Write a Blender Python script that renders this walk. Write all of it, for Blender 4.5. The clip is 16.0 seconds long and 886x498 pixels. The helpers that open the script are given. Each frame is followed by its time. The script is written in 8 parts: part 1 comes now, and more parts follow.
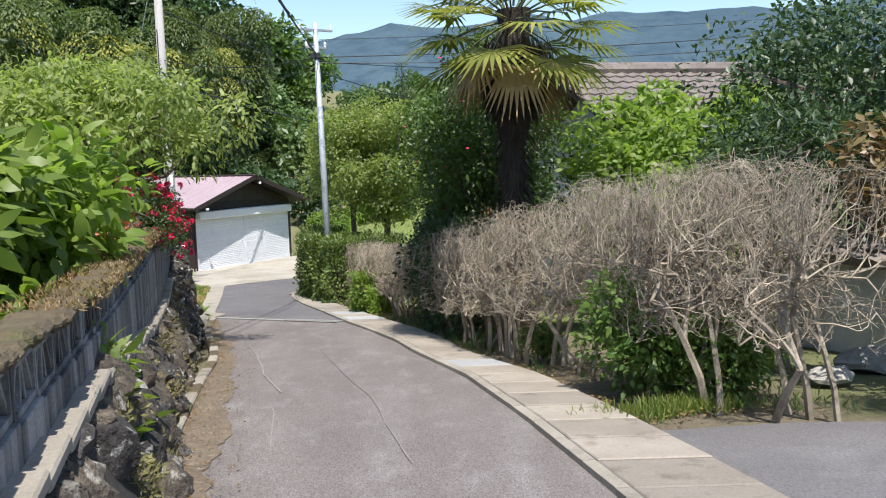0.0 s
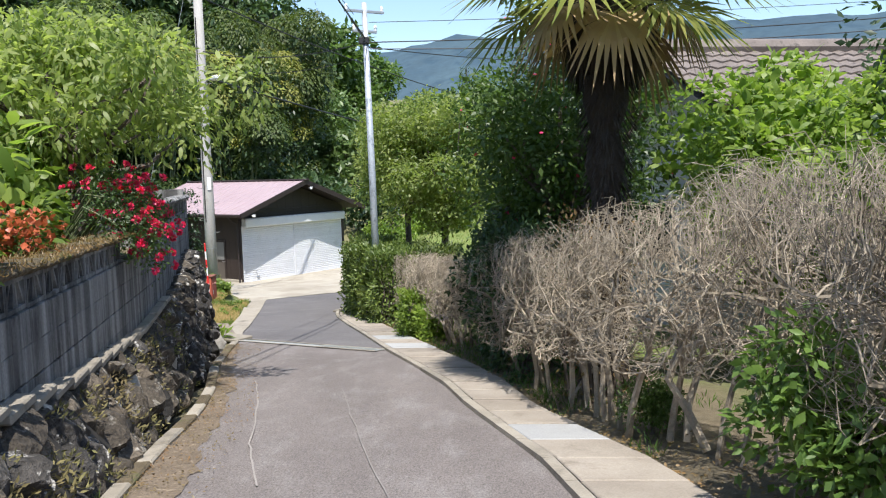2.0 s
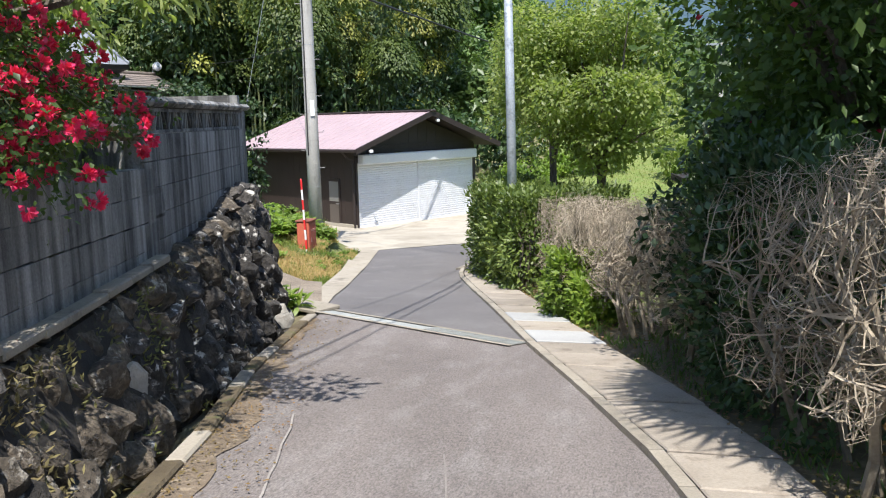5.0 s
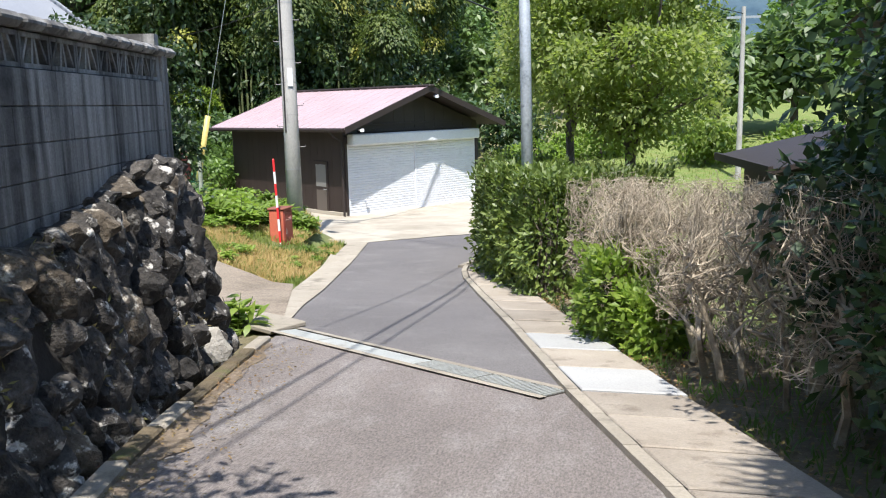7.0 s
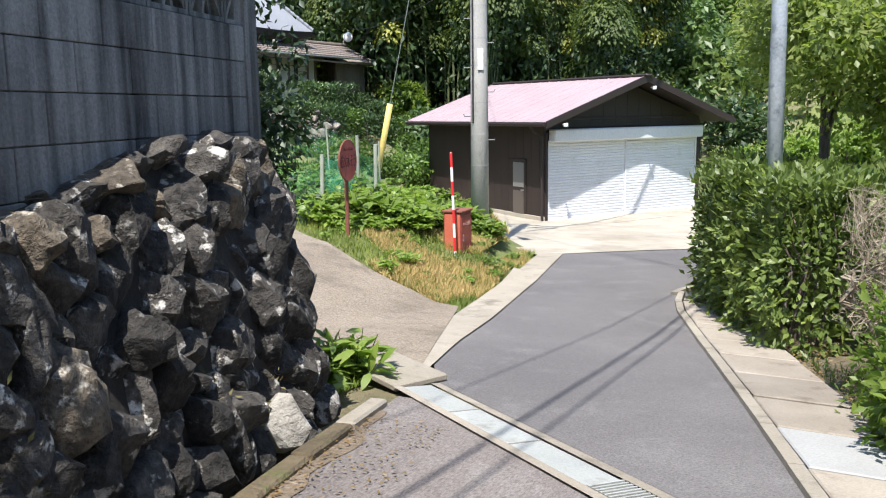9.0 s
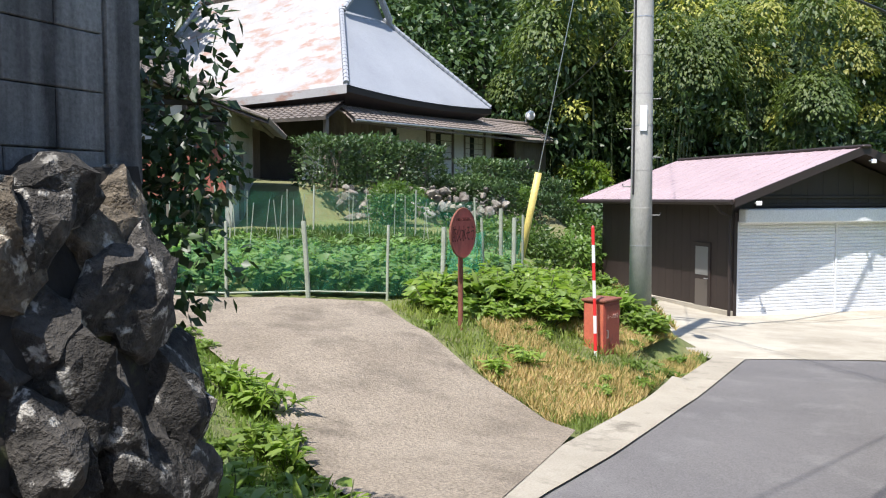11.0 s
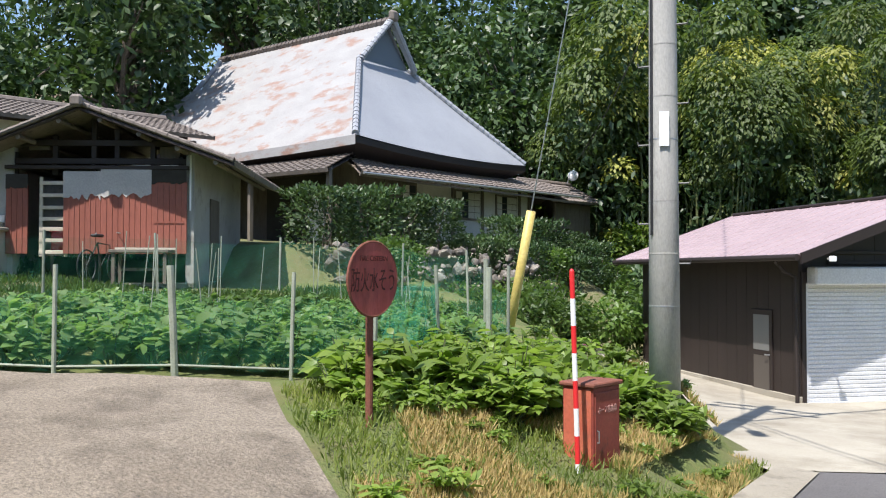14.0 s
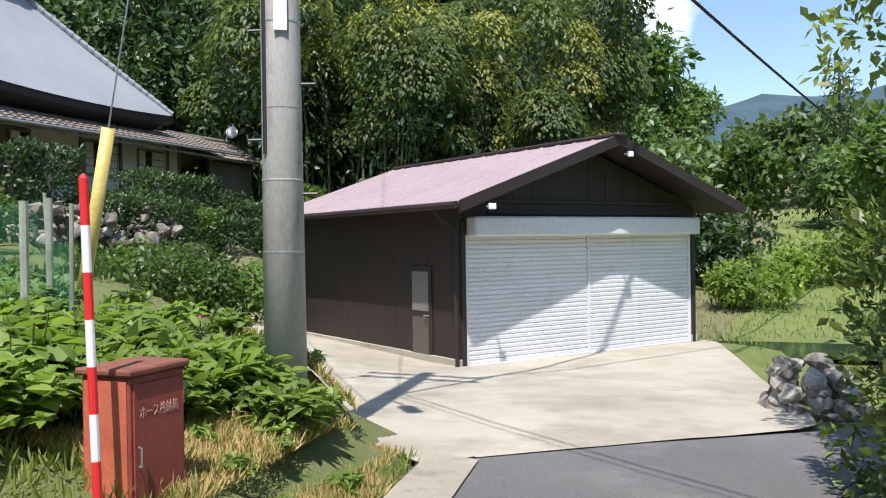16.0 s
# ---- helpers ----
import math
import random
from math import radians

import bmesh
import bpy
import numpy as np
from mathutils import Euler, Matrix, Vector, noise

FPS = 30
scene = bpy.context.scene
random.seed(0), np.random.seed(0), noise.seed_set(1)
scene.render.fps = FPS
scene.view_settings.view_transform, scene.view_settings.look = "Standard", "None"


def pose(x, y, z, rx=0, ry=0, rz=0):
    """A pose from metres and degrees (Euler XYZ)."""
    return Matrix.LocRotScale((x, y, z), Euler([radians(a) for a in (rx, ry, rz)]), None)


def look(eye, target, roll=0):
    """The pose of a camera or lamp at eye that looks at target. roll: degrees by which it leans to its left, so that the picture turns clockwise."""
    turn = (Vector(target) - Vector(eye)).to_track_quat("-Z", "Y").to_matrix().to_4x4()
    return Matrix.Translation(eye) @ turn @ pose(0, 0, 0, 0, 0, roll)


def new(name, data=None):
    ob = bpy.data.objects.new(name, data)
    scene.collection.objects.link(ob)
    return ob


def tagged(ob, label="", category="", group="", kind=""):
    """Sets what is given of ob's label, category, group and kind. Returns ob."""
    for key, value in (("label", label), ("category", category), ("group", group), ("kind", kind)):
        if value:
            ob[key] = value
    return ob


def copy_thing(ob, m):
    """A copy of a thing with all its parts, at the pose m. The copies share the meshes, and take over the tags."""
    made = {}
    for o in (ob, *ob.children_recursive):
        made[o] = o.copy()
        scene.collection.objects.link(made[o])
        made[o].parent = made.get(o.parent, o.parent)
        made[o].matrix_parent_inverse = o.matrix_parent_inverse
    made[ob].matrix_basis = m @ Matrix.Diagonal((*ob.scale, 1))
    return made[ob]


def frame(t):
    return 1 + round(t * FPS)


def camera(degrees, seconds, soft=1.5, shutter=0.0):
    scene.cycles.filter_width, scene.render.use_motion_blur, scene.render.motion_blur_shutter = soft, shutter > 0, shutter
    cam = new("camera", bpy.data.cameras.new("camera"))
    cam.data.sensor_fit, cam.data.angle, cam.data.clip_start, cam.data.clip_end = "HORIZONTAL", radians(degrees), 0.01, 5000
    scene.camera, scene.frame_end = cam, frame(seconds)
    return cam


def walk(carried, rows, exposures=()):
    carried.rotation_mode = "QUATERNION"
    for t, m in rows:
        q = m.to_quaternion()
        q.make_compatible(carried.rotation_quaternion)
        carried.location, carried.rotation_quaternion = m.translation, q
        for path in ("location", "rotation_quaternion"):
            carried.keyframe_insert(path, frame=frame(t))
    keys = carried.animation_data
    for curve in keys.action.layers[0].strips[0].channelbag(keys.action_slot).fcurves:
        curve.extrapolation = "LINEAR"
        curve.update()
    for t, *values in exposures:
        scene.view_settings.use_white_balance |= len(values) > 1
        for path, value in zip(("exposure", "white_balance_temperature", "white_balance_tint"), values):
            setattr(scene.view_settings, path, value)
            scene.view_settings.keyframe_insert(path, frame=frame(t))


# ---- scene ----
cam = camera(54.8, 16.0, soft=1.15)
METRES, EYE, TILT, LEAN, TURN = 22.0, 1.5, 0.0, 0.0, 0.0
ROWS = [
    (0.0, 0.0, 0.0, 0.0, -0.19, -6.25, 1.75),
    (0.5, 0.001, 0.0336, -0.0025, 1.32, -5.95, 1.62),
    (1.0, 0.0022, 0.0648, -0.0036, 0.08, -5.52, 1.59),
    (1.5, 0.0021, 0.0991, -0.0081, 0.75, -5.35, 1.66),
    (2.0, -0.0004, 0.1338, -0.0124, 4.15, -5.41, 1.61),
    (2.5, -0.0029, 0.1678, -0.0165, 7.11, -5.77, 1.48),
    (3.0, -0.0079, 0.2025, -0.0219, 8.76, -6.42, 1.48),
    (3.5, -0.0145, 0.2411, -0.0266, 11.46, -6.68, 1.46),
    (4.0, -0.0191, 0.2753, -0.03, 13.33, -7.07, 1.39),
    (4.5, -0.0268, 0.3113, -0.0333, 13.31, -8.02, 1.34),
    (7.0, -0.0644, 0.4687, -0.0508, 13.16, -9.64, 1.28),
    (7.5, -0.0708, 0.497, -0.0547, 14.76, -9.86, 1.36),
    (8.0, -0.0787, 0.5285, -0.0578, 19.05, -9.87, 1.24),
    (8.5, -0.0843, 0.557, -0.0602, 23.51, -9.72, 1.03),
    (9.0, -0.0908, 0.5844, -0.062, 27.33, -9.31, 0.81),
    (11.5, -0.1212, 0.7227, -0.0772, 43.53, -2.22, -0.1),
    (12.0, -0.1303, 0.7474, -0.0793, 46.77, -1.29, -0.27),
    (12.5, -0.1415, 0.7707, -0.0812, 51.43, -0.36, -0.4),
    (13.0, -0.1503, 0.7944, -0.0846, 55.21, 0.72, -0.53),
    (13.5, -0.1617, 0.821, -0.0875, 52.89, 1.4, -0.38),
    (14.0, -0.1713, 0.8503, -0.0909, 44.73, 1.48, -0.04),
    (14.5, -0.1819, 0.8796, -0.0953, 34.65, 0.97, 0.41),
    (15.0, -0.1918, 0.907, -0.0983, 27.58, 0.11, 0.61),
    (15.5, -0.2031, 0.9347, -0.1016, 23.97, -0.39, 0.78),
    (16.0, -0.2141, 0.9633, -0.1045, 23.44, -0.53, 0.86),
]
walk(cam, [(t, pose(0, 0, EYE, TILT, LEAN, TURN) @ pose(METRES * x, METRES * y, METRES * z, 90 + pitch, roll, yaw)) for t, x, y, z, yaw, pitch, roll in ROWS],
     exposures=[(0.0, 0.72), (3.0, 0.84), (4.5, 0.90), (8.0, 1.03), (12.5, 0.86), (16.0, 0.68)])

# ---- sky and sun ----
SUN_EL, SHADOW = radians(62.5), Vector((-0.24, 0.97, 0.0)).normalized()
world = bpy.data.worlds.new("world")
scene.world = world
world.use_nodes = True
wn, wl = world.node_tree.nodes, world.node_tree.links
sky = wn.new("ShaderNodeTexSky")
sky.sky_type, sky.sun_disc = "NISHITA", False
sky.sun_elevation = SUN_EL
sky.sun_rotation = math.atan2(-SHADOW.x, -SHADOW.y)
sky.air_density, sky.dust_density, sky.ozone_density = 1.0, 0.6, 2.5
# a few small fair-weather clouds low over the hills
tc = wn.new("ShaderNodeTexCoord")
cl = wn.new("ShaderNodeTexNoise")
cl.inputs["Scale"].default_value, cl.inputs["Detail"].default_value = 9.0, 7.0
cl.inputs["Roughness"].default_value = 0.55
big = wn.new("ShaderNodeTexNoise")
big.inputs["Scale"].default_value = 2.6
wl.new(tc.outputs["Generated"], cl.inputs["Vector"])
wl.new(tc.outputs["Generated"], big.inputs["Vector"])


def wmath(op, a, b):
    n = wn.new("ShaderNodeMath")
    n.operation = op
    for k, v in enumerate((a, b)):
        if isinstance(v, (int, float)):
            n.inputs[k].default_value = v
        else:
            wl.new(v, n.inputs[k])
    return n.outputs[0]


def cloud_near(direction, size):
    d = wn.new("ShaderNodeVectorMath")
    d.operation = "DISTANCE"
    wl.new(tc.outputs["Generated"], d.inputs[0])
    d.inputs[1].default_value = Vector(direction).normalized()
    return wmath("SUBTRACT", 1.0, wmath("DIVIDE", d.outputs["Value"], size))


m = cloud_near((-0.163, 0.954, 0.252), 0.055)
m = wmath("MAXIMUM", m, wmath("SUBTRACT", wmath("MULTIPLY", big.outputs["Fac"], 2.0), 1.75))
m = wmath("ADD", m, wmath("MULTIPLY", wmath("SUBTRACT", cl.outputs["Fac"], 0.5), 2.6))
ramp = wn.new("ShaderNodeMapRange")
ramp.inputs["From Min"].default_value, ramp.inputs["From Max"].default_value = 0.25, 0.85
wl.new(m, ramp.inputs["Value"])
mixc = wn.new("ShaderNodeMix")
mixc.data_type = "RGBA"
mixc.inputs["B"].default_value = (7.2, 7.6, 8.2, 1.0)
wl.new(ramp.outputs["Result"], mixc.inputs["Factor"])
wl.new(sky.outputs["Color"], mixc.inputs["A"])
wl.new(mixc.outputs["Result"], wn["Background"].inputs["Color"])
wn["Background"].inputs["Strength"].default_value = 0.13
sun = new("sun", bpy.data.lights.new("sun", "SUN"))
sun.data.energy, sun.data.angle, sun.data.color = 4.5, radians(0.53), (1.0, 0.96, 0.91)
sun.matrix_world = look((0, 0, 60), Vector((0, 0, 60)) + SHADOW * math.cos(SUN_EL) - Vector((0, 0, math.sin(SUN_EL))))

# ---- materials ----
def base_mat(name):
    m = bpy.data.materials.new(name)
    m.use_nodes = True
    return m, m.node_tree.nodes, m.node_tree.links, m.node_tree.nodes["Principled BSDF"]


def noise_fac(n, l, vec, scale, detail=5.0, rough=0.6, lo=0.3, hi=0.7):
    t = n.new("ShaderNodeTexNoise")
    t.inputs["Scale"].default_value, t.inputs["Detail"].default_value, t.inputs["Roughness"].default_value = scale, detail, rough
    l.new(vec, t.inputs["Vector"])
    r = n.new("ShaderNodeMapRange")
    r.inputs["From Min"].default_value, r.inputs["From Max"].default_value = lo, hi
    l.new(t.outputs["Fac"], r.inputs["Value"])
    return r.outputs["Result"], t.outputs["Fac"]


def mix_col(n, l, fac, a, b, mode="MIX"):
    x = n.new("ShaderNodeMix")
    x.data_type, x.blend_type = "RGBA", mode
    for key, v in (("Factor", fac), ("A", a), ("B", b)):
        if isinstance(v, (int, float)):
            x.inputs[key].default_value = v
        elif isinstance(v, tuple):
            x.inputs[key].default_value = (*v, 1.0)
        else:
            l.new(v, x.inputs[key])
    return x.outputs["Result"]


def scaled(n, l, vec, s):
    v = n.new("ShaderNodeVectorMath")
    v.operation = "MULTIPLY"
    v.inputs[1].default_value = s
    l.new(vec, v.inputs[0])
    return v.outputs[0]


def surf(name, c1, c2, scale=1.5, rough=0.85, bump=0.3, fine=40.0, c3=None, spot=6.0, spot_lo=0.55, spot_hi=0.7, metal=0.0, vary=0.12, stretch=(1, 1, 1), bump_size=0.01, local=False, streak=None, grain=(0.78, 1.15)):
    """Two tones in large patches, a third in spots, fine relief; alike pieces differ a little."""
    m, n, l, b = base_mat(name)
    if local:
        pos = n.new("ShaderNodeTexCoord").outputs["Object"]
    else:
        pos = n.new("ShaderNodeNewGeometry").outputs["Position"]
    pos = scaled(n, l, pos, stretch)
    f, _ = noise_fac(n, l, pos, scale)
    col = mix_col(n, l, f, c1, c2)
    if c3:
        f3, _ = noise_fac(n, l, pos, spot, 6.0, 0.65, spot_lo, spot_hi)
        col = mix_col(n, l, f3, col, c3)
    if streak:
        fs, _ = noise_fac(n, l, scaled(n, l, pos, (6.0, 6.0, 0.35)), 1.0, 4.0, 0.6, 0.42, 0.62)
        col = mix_col(n, l, fs, col, streak)
    ff, fine_raw = noise_fac(n, l, pos, fine, 4.0, 0.7, 0.25, 0.75)
    dark = n.new("ShaderNodeMapRange")
    dark.inputs["To Min"].default_value, dark.inputs["To Max"].default_value = grain
    l.new(ff, dark.inputs["Value"])
    grey = n.new("ShaderNodeCombineColor")
    for k in range(3):
        l.new(dark.outputs["Result"], grey.inputs[k])
    col = mix_col(n, l, 1.0, col, grey.outputs[0], "MULTIPLY")
    if vary:
        oi = n.new("ShaderNodeObjectInfo")
        hs = n.new("ShaderNodeHueSaturation")
        vr = n.new("ShaderNodeMapRange")
        vr.inputs["To Min"].default_value, vr.inputs["To Max"].default_value = 1 - vary, 1 + vary
        l.new(oi.outputs["Random"], vr.inputs["Value"])
        l.new(vr.outputs["Result"], hs.inputs["Value"])
        l.new(col, hs.inputs["Color"])
        col = hs.outputs["Color"]
    l.new(col, b.inputs["Base Color"])
    b.inputs["Roughness"].default_value, b.inputs["Metallic"].default_value = rough, metal
    if bump:
        bp = n.new("ShaderNodeBump")
        bp.inputs["Strength"].default_value, bp.inputs["Distance"].default_value = bump, bump_size
        l.new(fine_raw, bp.inputs["Height"])
        l.new(bp.outputs["Normal"], b.inputs["Normal"])
    return m


def leaf(name, c1, c2, c3=None, trans=0.42, rough=0.45, patch=0.0):
    """Leaves: every leaf its own tone, light shining through a little."""
    m, n, l, b = base_mat(name)
    if c1[1] > c1[0]:
        c1, c2, c3 = ((c[0] * 1.16, c[1] * 0.98, c[2] * 1.05) if c else None for c in (c1, c2, c3))
    g = n.new("ShaderNodeNewGeometry")
    col = mix_col(n, l, g.outputs["Random Per Island"], c1, c2)
    pf, _ = noise_fac(n, l, g.outputs["Position"], 0.9, 3.0, 0.6, 0.35, 0.7)
    col = mix_col(n, l, pf, col, c3 if c3 else tuple(0.75 * v for v in c1))
    oi = n.new("ShaderNodeObjectInfo")
    hs = n.new("ShaderNodeHueSaturation")
    vr = n.new("ShaderNodeMapRange")
    vr.inputs["To Min"].default_value, vr.inputs["To Max"].default_value = 0.75, 1.2
    l.new(oi.outputs["Random"], vr.inputs["Value"])
    l.new(vr.outputs["Result"], hs.inputs["Value"])
    l.new(col, hs.inputs["Color"])
    col = hs.outputs["Color"]
    l.new(col, b.inputs["Base Color"])
    b.inputs["Roughness"].default_value = rough
    b.inputs["Specular IOR Level"].default_value = 0.5
    t = n.new("ShaderNodeBsdfTranslucent")
    bright = mix_col(n, l, 1.0, col, (1.45, 1.55, 0.9), "MULTIPLY")
    l.new(bright, t.inputs["Color"])
    mx = n.new("ShaderNodeMixShader")
    mx.inputs["Fac"].default_value = trans
    l.new(b.outputs[0], mx.inputs[1])
    l.new(t.outputs[0], mx.inputs[2])
    l.new(mx.outputs[0], n["Material Output"].inputs["Surface"])
    return m


def plain(name, c, rough=0.5, metal=0.0, emit=None):
    m, n, l, b = base_mat(name)
    b.inputs["Base Color"].default_value = (*c, 1.0)
    b.inputs["Roughness"].default_value, b.inputs["Metallic"].default_value = rough, metal
    return m


ASPHALT = surf("asphalt", (0.160, 0.139, 0.129), (0.218, 0.191, 0.178), 0.9, 0.9, 0.9, 60.0, (0.27, 0.252, 0.24), 2.4, 0.50, 0.80, bump_size=0.008, stretch=(1.5, 0.55, 1), grain=(0.38, 1.6))
ASPHALT_NEW = surf("dark_asphalt", (0.105, 0.098, 0.098), (0.14, 0.131, 0.129), 0.6, 0.88, 0.7, 75.0, (0.165, 0.158, 0.154), 1.6, 0.54, 0.76, bump_size=0.006, grain=(0.45, 1.5))
CONCRETE = surf("old_concrete", (0.25, 0.22, 0.175), (0.34, 0.305, 0.25), 1.0, 0.9, 0.5, 60.0, (0.16, 0.14, 0.11), 3.0, 0.55, 0.72)
CONCRETE_LIGHT = surf("pale_concrete", (0.31, 0.275, 0.22), (0.41, 0.375, 0.31), 0.6, 0.9, 0.25, 60.0, (0.22, 0.19, 0.145), 0.9, 0.47, 0.75)
CONCRETE_DRIVE = surf("gravelly_concrete", (0.195, 0.158, 0.12), (0.275, 0.23, 0.18), 0.7, 0.95, 1.0, 42.0, (0.13, 0.105, 0.08), 1.6, 0.50, 0.72, bump_size=0.02, grain=(0.4, 1.5))
SLAB = surf("slab_concrete", (0.24, 0.205, 0.165), (0.33, 0.29, 0.24), 1.6, 0.9, 0.6, 60.0, (0.16, 0.13, 0.10), 4.0, 0.56, 0.72, vary=0.18)
SLAB_WHITE = surf("fresh_concrete", (0.32, 0.32, 0.315), (0.38, 0.38, 0.37), 1.2, 0.9, 0.3, 70.0)
BLOCK = surf("stained_block", (0.072, 0.07, 0.069), (0.15, 0.145, 0.14), 1.3, 0.92, 0.6, 60.0, (0.045, 0.044, 0.044), 4.0, 0.46, 0.66, vary=0.16, streak=(0.30, 0.295, 0.285), grain=(0.65, 1.25))
BLOCK_PALE = surf("grey_block", (0.36, 0.35, 0.33), (0.45, 0.44, 0.41), 1.0, 0.92, 0.4, 60.0, (0.27, 0.26, 0.24), 3.0, 0.55, 0.7)
STONE = surf("mossy_stone", (0.020, 0.018, 0.016), (0.080, 0.072, 0.064), 6.0, 0.92, 1.0, 24.0, (0.42, 0.40, 0.365), 9.0, 0.57, 0.63, vary=0.55, bump_size=0.04, grain=(0.4, 1.5))
STONE_BROWN = surf("brown_mossy_stone", (0.055, 0.044, 0.033), (0.14, 0.115, 0.085), 6.0, 0.95, 1.0, 24.0, (0.36, 0.33, 0.28), 8.0, 0.57, 0.64, vary=0.45, bump_size=0.04, grain=(0.4, 1.5))
STONE_GREY = surf("grey_field_stone", (0.12, 0.105, 0.09), (0.25, 0.22, 0.185), 4.0, 0.92, 0.9, 26.0, (0.34, 0.31, 0.27), 6.0, 0.55, 0.66, vary=0.4, bump_size=0.03)
STONE_PALE = surf("pale_stone", (0.30, 0.28, 0.245), (0.41, 0.39, 0.35), 3.0, 0.9, 0.9, 22.0, (0.25, 0.23, 0.20), 6.0, 0.55, 0.65, vary=0.25, bump_size=0.03)
JOINT = surf("dark_earth_joint", (0.018, 0.016, 0.014), (0.04, 0.035, 0.03), 5.0, 1.0, 0.8, 30.0, (0.09, 0.1, 0.03), 5.0, 0.58, 0.7)
MOSS = surf("dry_moss", (0.095, 0.072, 0.042), (0.16, 0.125, 0.075), 4.0, 1.0, 1.0, 35.0, (0.10, 0.12, 0.03), 3.0, 0.55, 0.68, bump_size=0.03)
SOIL = surf("leaf_litter", (0.13, 0.10, 0.07), (0.22, 0.17, 0.12), 3.0, 1.0, 1.0, 30.0, (0.30, 0.24, 0.17), 16.0, 0.56, 0.66, bump_size=0.03)
ROOFMETAL = surf("pink_brown_metal_roof", (0.37, 0.275, 0.29), (0.42, 0.32, 0.335), 0.7, 0.42, 0.1, 20.0, vary=0)
DARKWOOD = surf("dark_painted_boards", (0.021, 0.013, 0.011), (0.028, 0.018, 0.015), 1.2, 0.6, 0.1, 30.0, vary=0.08)
SHUTTER = surf("white_shutter", (0.62, 0.63, 0.655), (0.70, 0.71, 0.73), 0.8, 0.4, 0.05, 30.0, (0.52, 0.52, 0.53), 2.0, 0.58, 0.8, vary=0.04)
SHUTBOX = surf("grey_shutter_box", (0.62, 0.63, 0.65), (0.68, 0.69, 0.70), 1.0, 0.45, 0.05, 30.0, vary=0)
POLE = surf("pole_concrete", (0.36, 0.345, 0.325), (0.45, 0.43, 0.40), 1.6, 0.85, 0.3, 60.0, (0.27, 0.255, 0.235), 5.0, 0.54, 0.7, stretch=(1, 1, 0.35), vary=0.1)
STEELPOLE = surf("galvanised_pole", (0.42, 0.46, 0.50), (0.55, 0.58, 0.60), 3.0, 0.5, 0.1, 30.0, (0.27, 0.30, 0.33), 5.0, 0.52, 0.62, metal=0.3)
BOLT = plain("dull_bolt", (0.12, 0.12, 0.12), 0.6, 0.5)
METAL = plain("grey_metal", (0.45, 0.46, 0.47), 0.4, 0.7)
BLACK = plain("black_rubber", (0.02, 0.02, 0.022), 0.6)
REDBOX = surf("faded_red_paint", (0.24, 0.045, 0.035), (0.33, 0.075, 0.05), 3.0, 0.6, 0.3, 40.0, (0.16, 0.05, 0.04), 6.0, 0.55, 0.72, vary=0.06)
# the box red again, brightened for the side that faces the sun
REDBOX_SIDE = surf("sunlit_faded_red", (0.47, 0.10, 0.06), (0.54, 0.15, 0.085), 3.0, 0.6, 0.3, 40.0, (0.30, 0.10, 0.07), 5.0, 0.55, 0.72, vary=0.05)
RUST = surf("rusty_brown", (0.16, 0.055, 0.035), (0.24, 0.085, 0.055), 5.0, 0.8, 0.4, 50.0, vary=0)
SIGNRED = surf("weathered_sign_red", (0.30, 0.055, 0.05), (0.42, 0.10, 0.085), 4.0, 0.7, 0.3, 40.0, (0.20, 0.05, 0.04), 6.0, 0.52, 0.7, stretch=(1, 1, 0.3))
SIGNDARK = plain("sign_dark_paint", (0.07, 0.015, 0.012), 0.8)
RED = plain("red_paint", (0.70, 0.03, 0.035), 0.4)
WHITE = plain("white_paint", (0.82, 0.82, 0.82), 0.4)
YELLOW = surf("yellow_guard", (0.52, 0.40, 0.11), (0.60, 0.48, 0.17), 3.0, 0.5, 0.1, 30.0, (0.45, 0.33, 0.10), 6.0, 0.58, 0.7)
THATCHMETAL = surf("white_painted_tin", (0.29, 0.30, 0.33), (0.34, 0.35, 0.38), 0.7, 0.5, 0.15, 25.0, vary=0)
THATCHRUST = surf("rusting_painted_tin", (0.37, 0.36, 0.355), (0.31, 0.30, 0.295), 0.9, 0.6, 0.15, 25.0, (0.30, 0.19, 0.15), 1.0, 0.52, 0.64, vary=0, stretch=(1.0, 1.0, 2.4))
TILE = surf("old_grey_brown_tile", (0.14, 0.115, 0.10), (0.235, 0.195, 0.17), 3.0, 0.7, 0.3, 30.0, (0.09, 0.075, 0.066), 6.0, 0.52, 0.66, vary=0.15)
PLASTER = surf("aged_plaster", (0.50, 0.49, 0.45), (0.60, 0.58, 0.53), 1.0, 0.9, 0.3, 40.0, (0.38, 0.36, 0.32), 2.5, 0.58, 0.75, vary=0)
OLDWOOD = surf("weathered_boards", (0.13, 0.105, 0.085), (0.20, 0.17, 0.14), 2.0, 0.85, 0.5, 30.0, (0.08, 0.065, 0.055), 4.0, 0.52, 0.7, stretch=(1, 1, 0.2), vary=0.2)
PALEWOOD = surf("pale_timber", (0.50, 0.43, 0.33), (0.60, 0.54, 0.44), 3.0, 0.8, 0.3, 40.0, vary=0.15)
# near-black that stands for gloom in openings; the bicycle frame has it too
DARKIN = surf("shed_gloom", (0.03, 0.026, 0.022), (0.05, 0.045, 0.04), 2.0, 0.95, 0.2, 20.0, vary=0)
REDTIN = surf("rust_red_sheet", (0.25, 0.075, 0.05), (0.31, 0.10, 0.07), 1.5, 0.6, 0.2, 30.0, (0.20, 0.06, 0.045), 3.0, 0.55, 0.7, stretch=(1, 1, 0.25), vary=0.08)
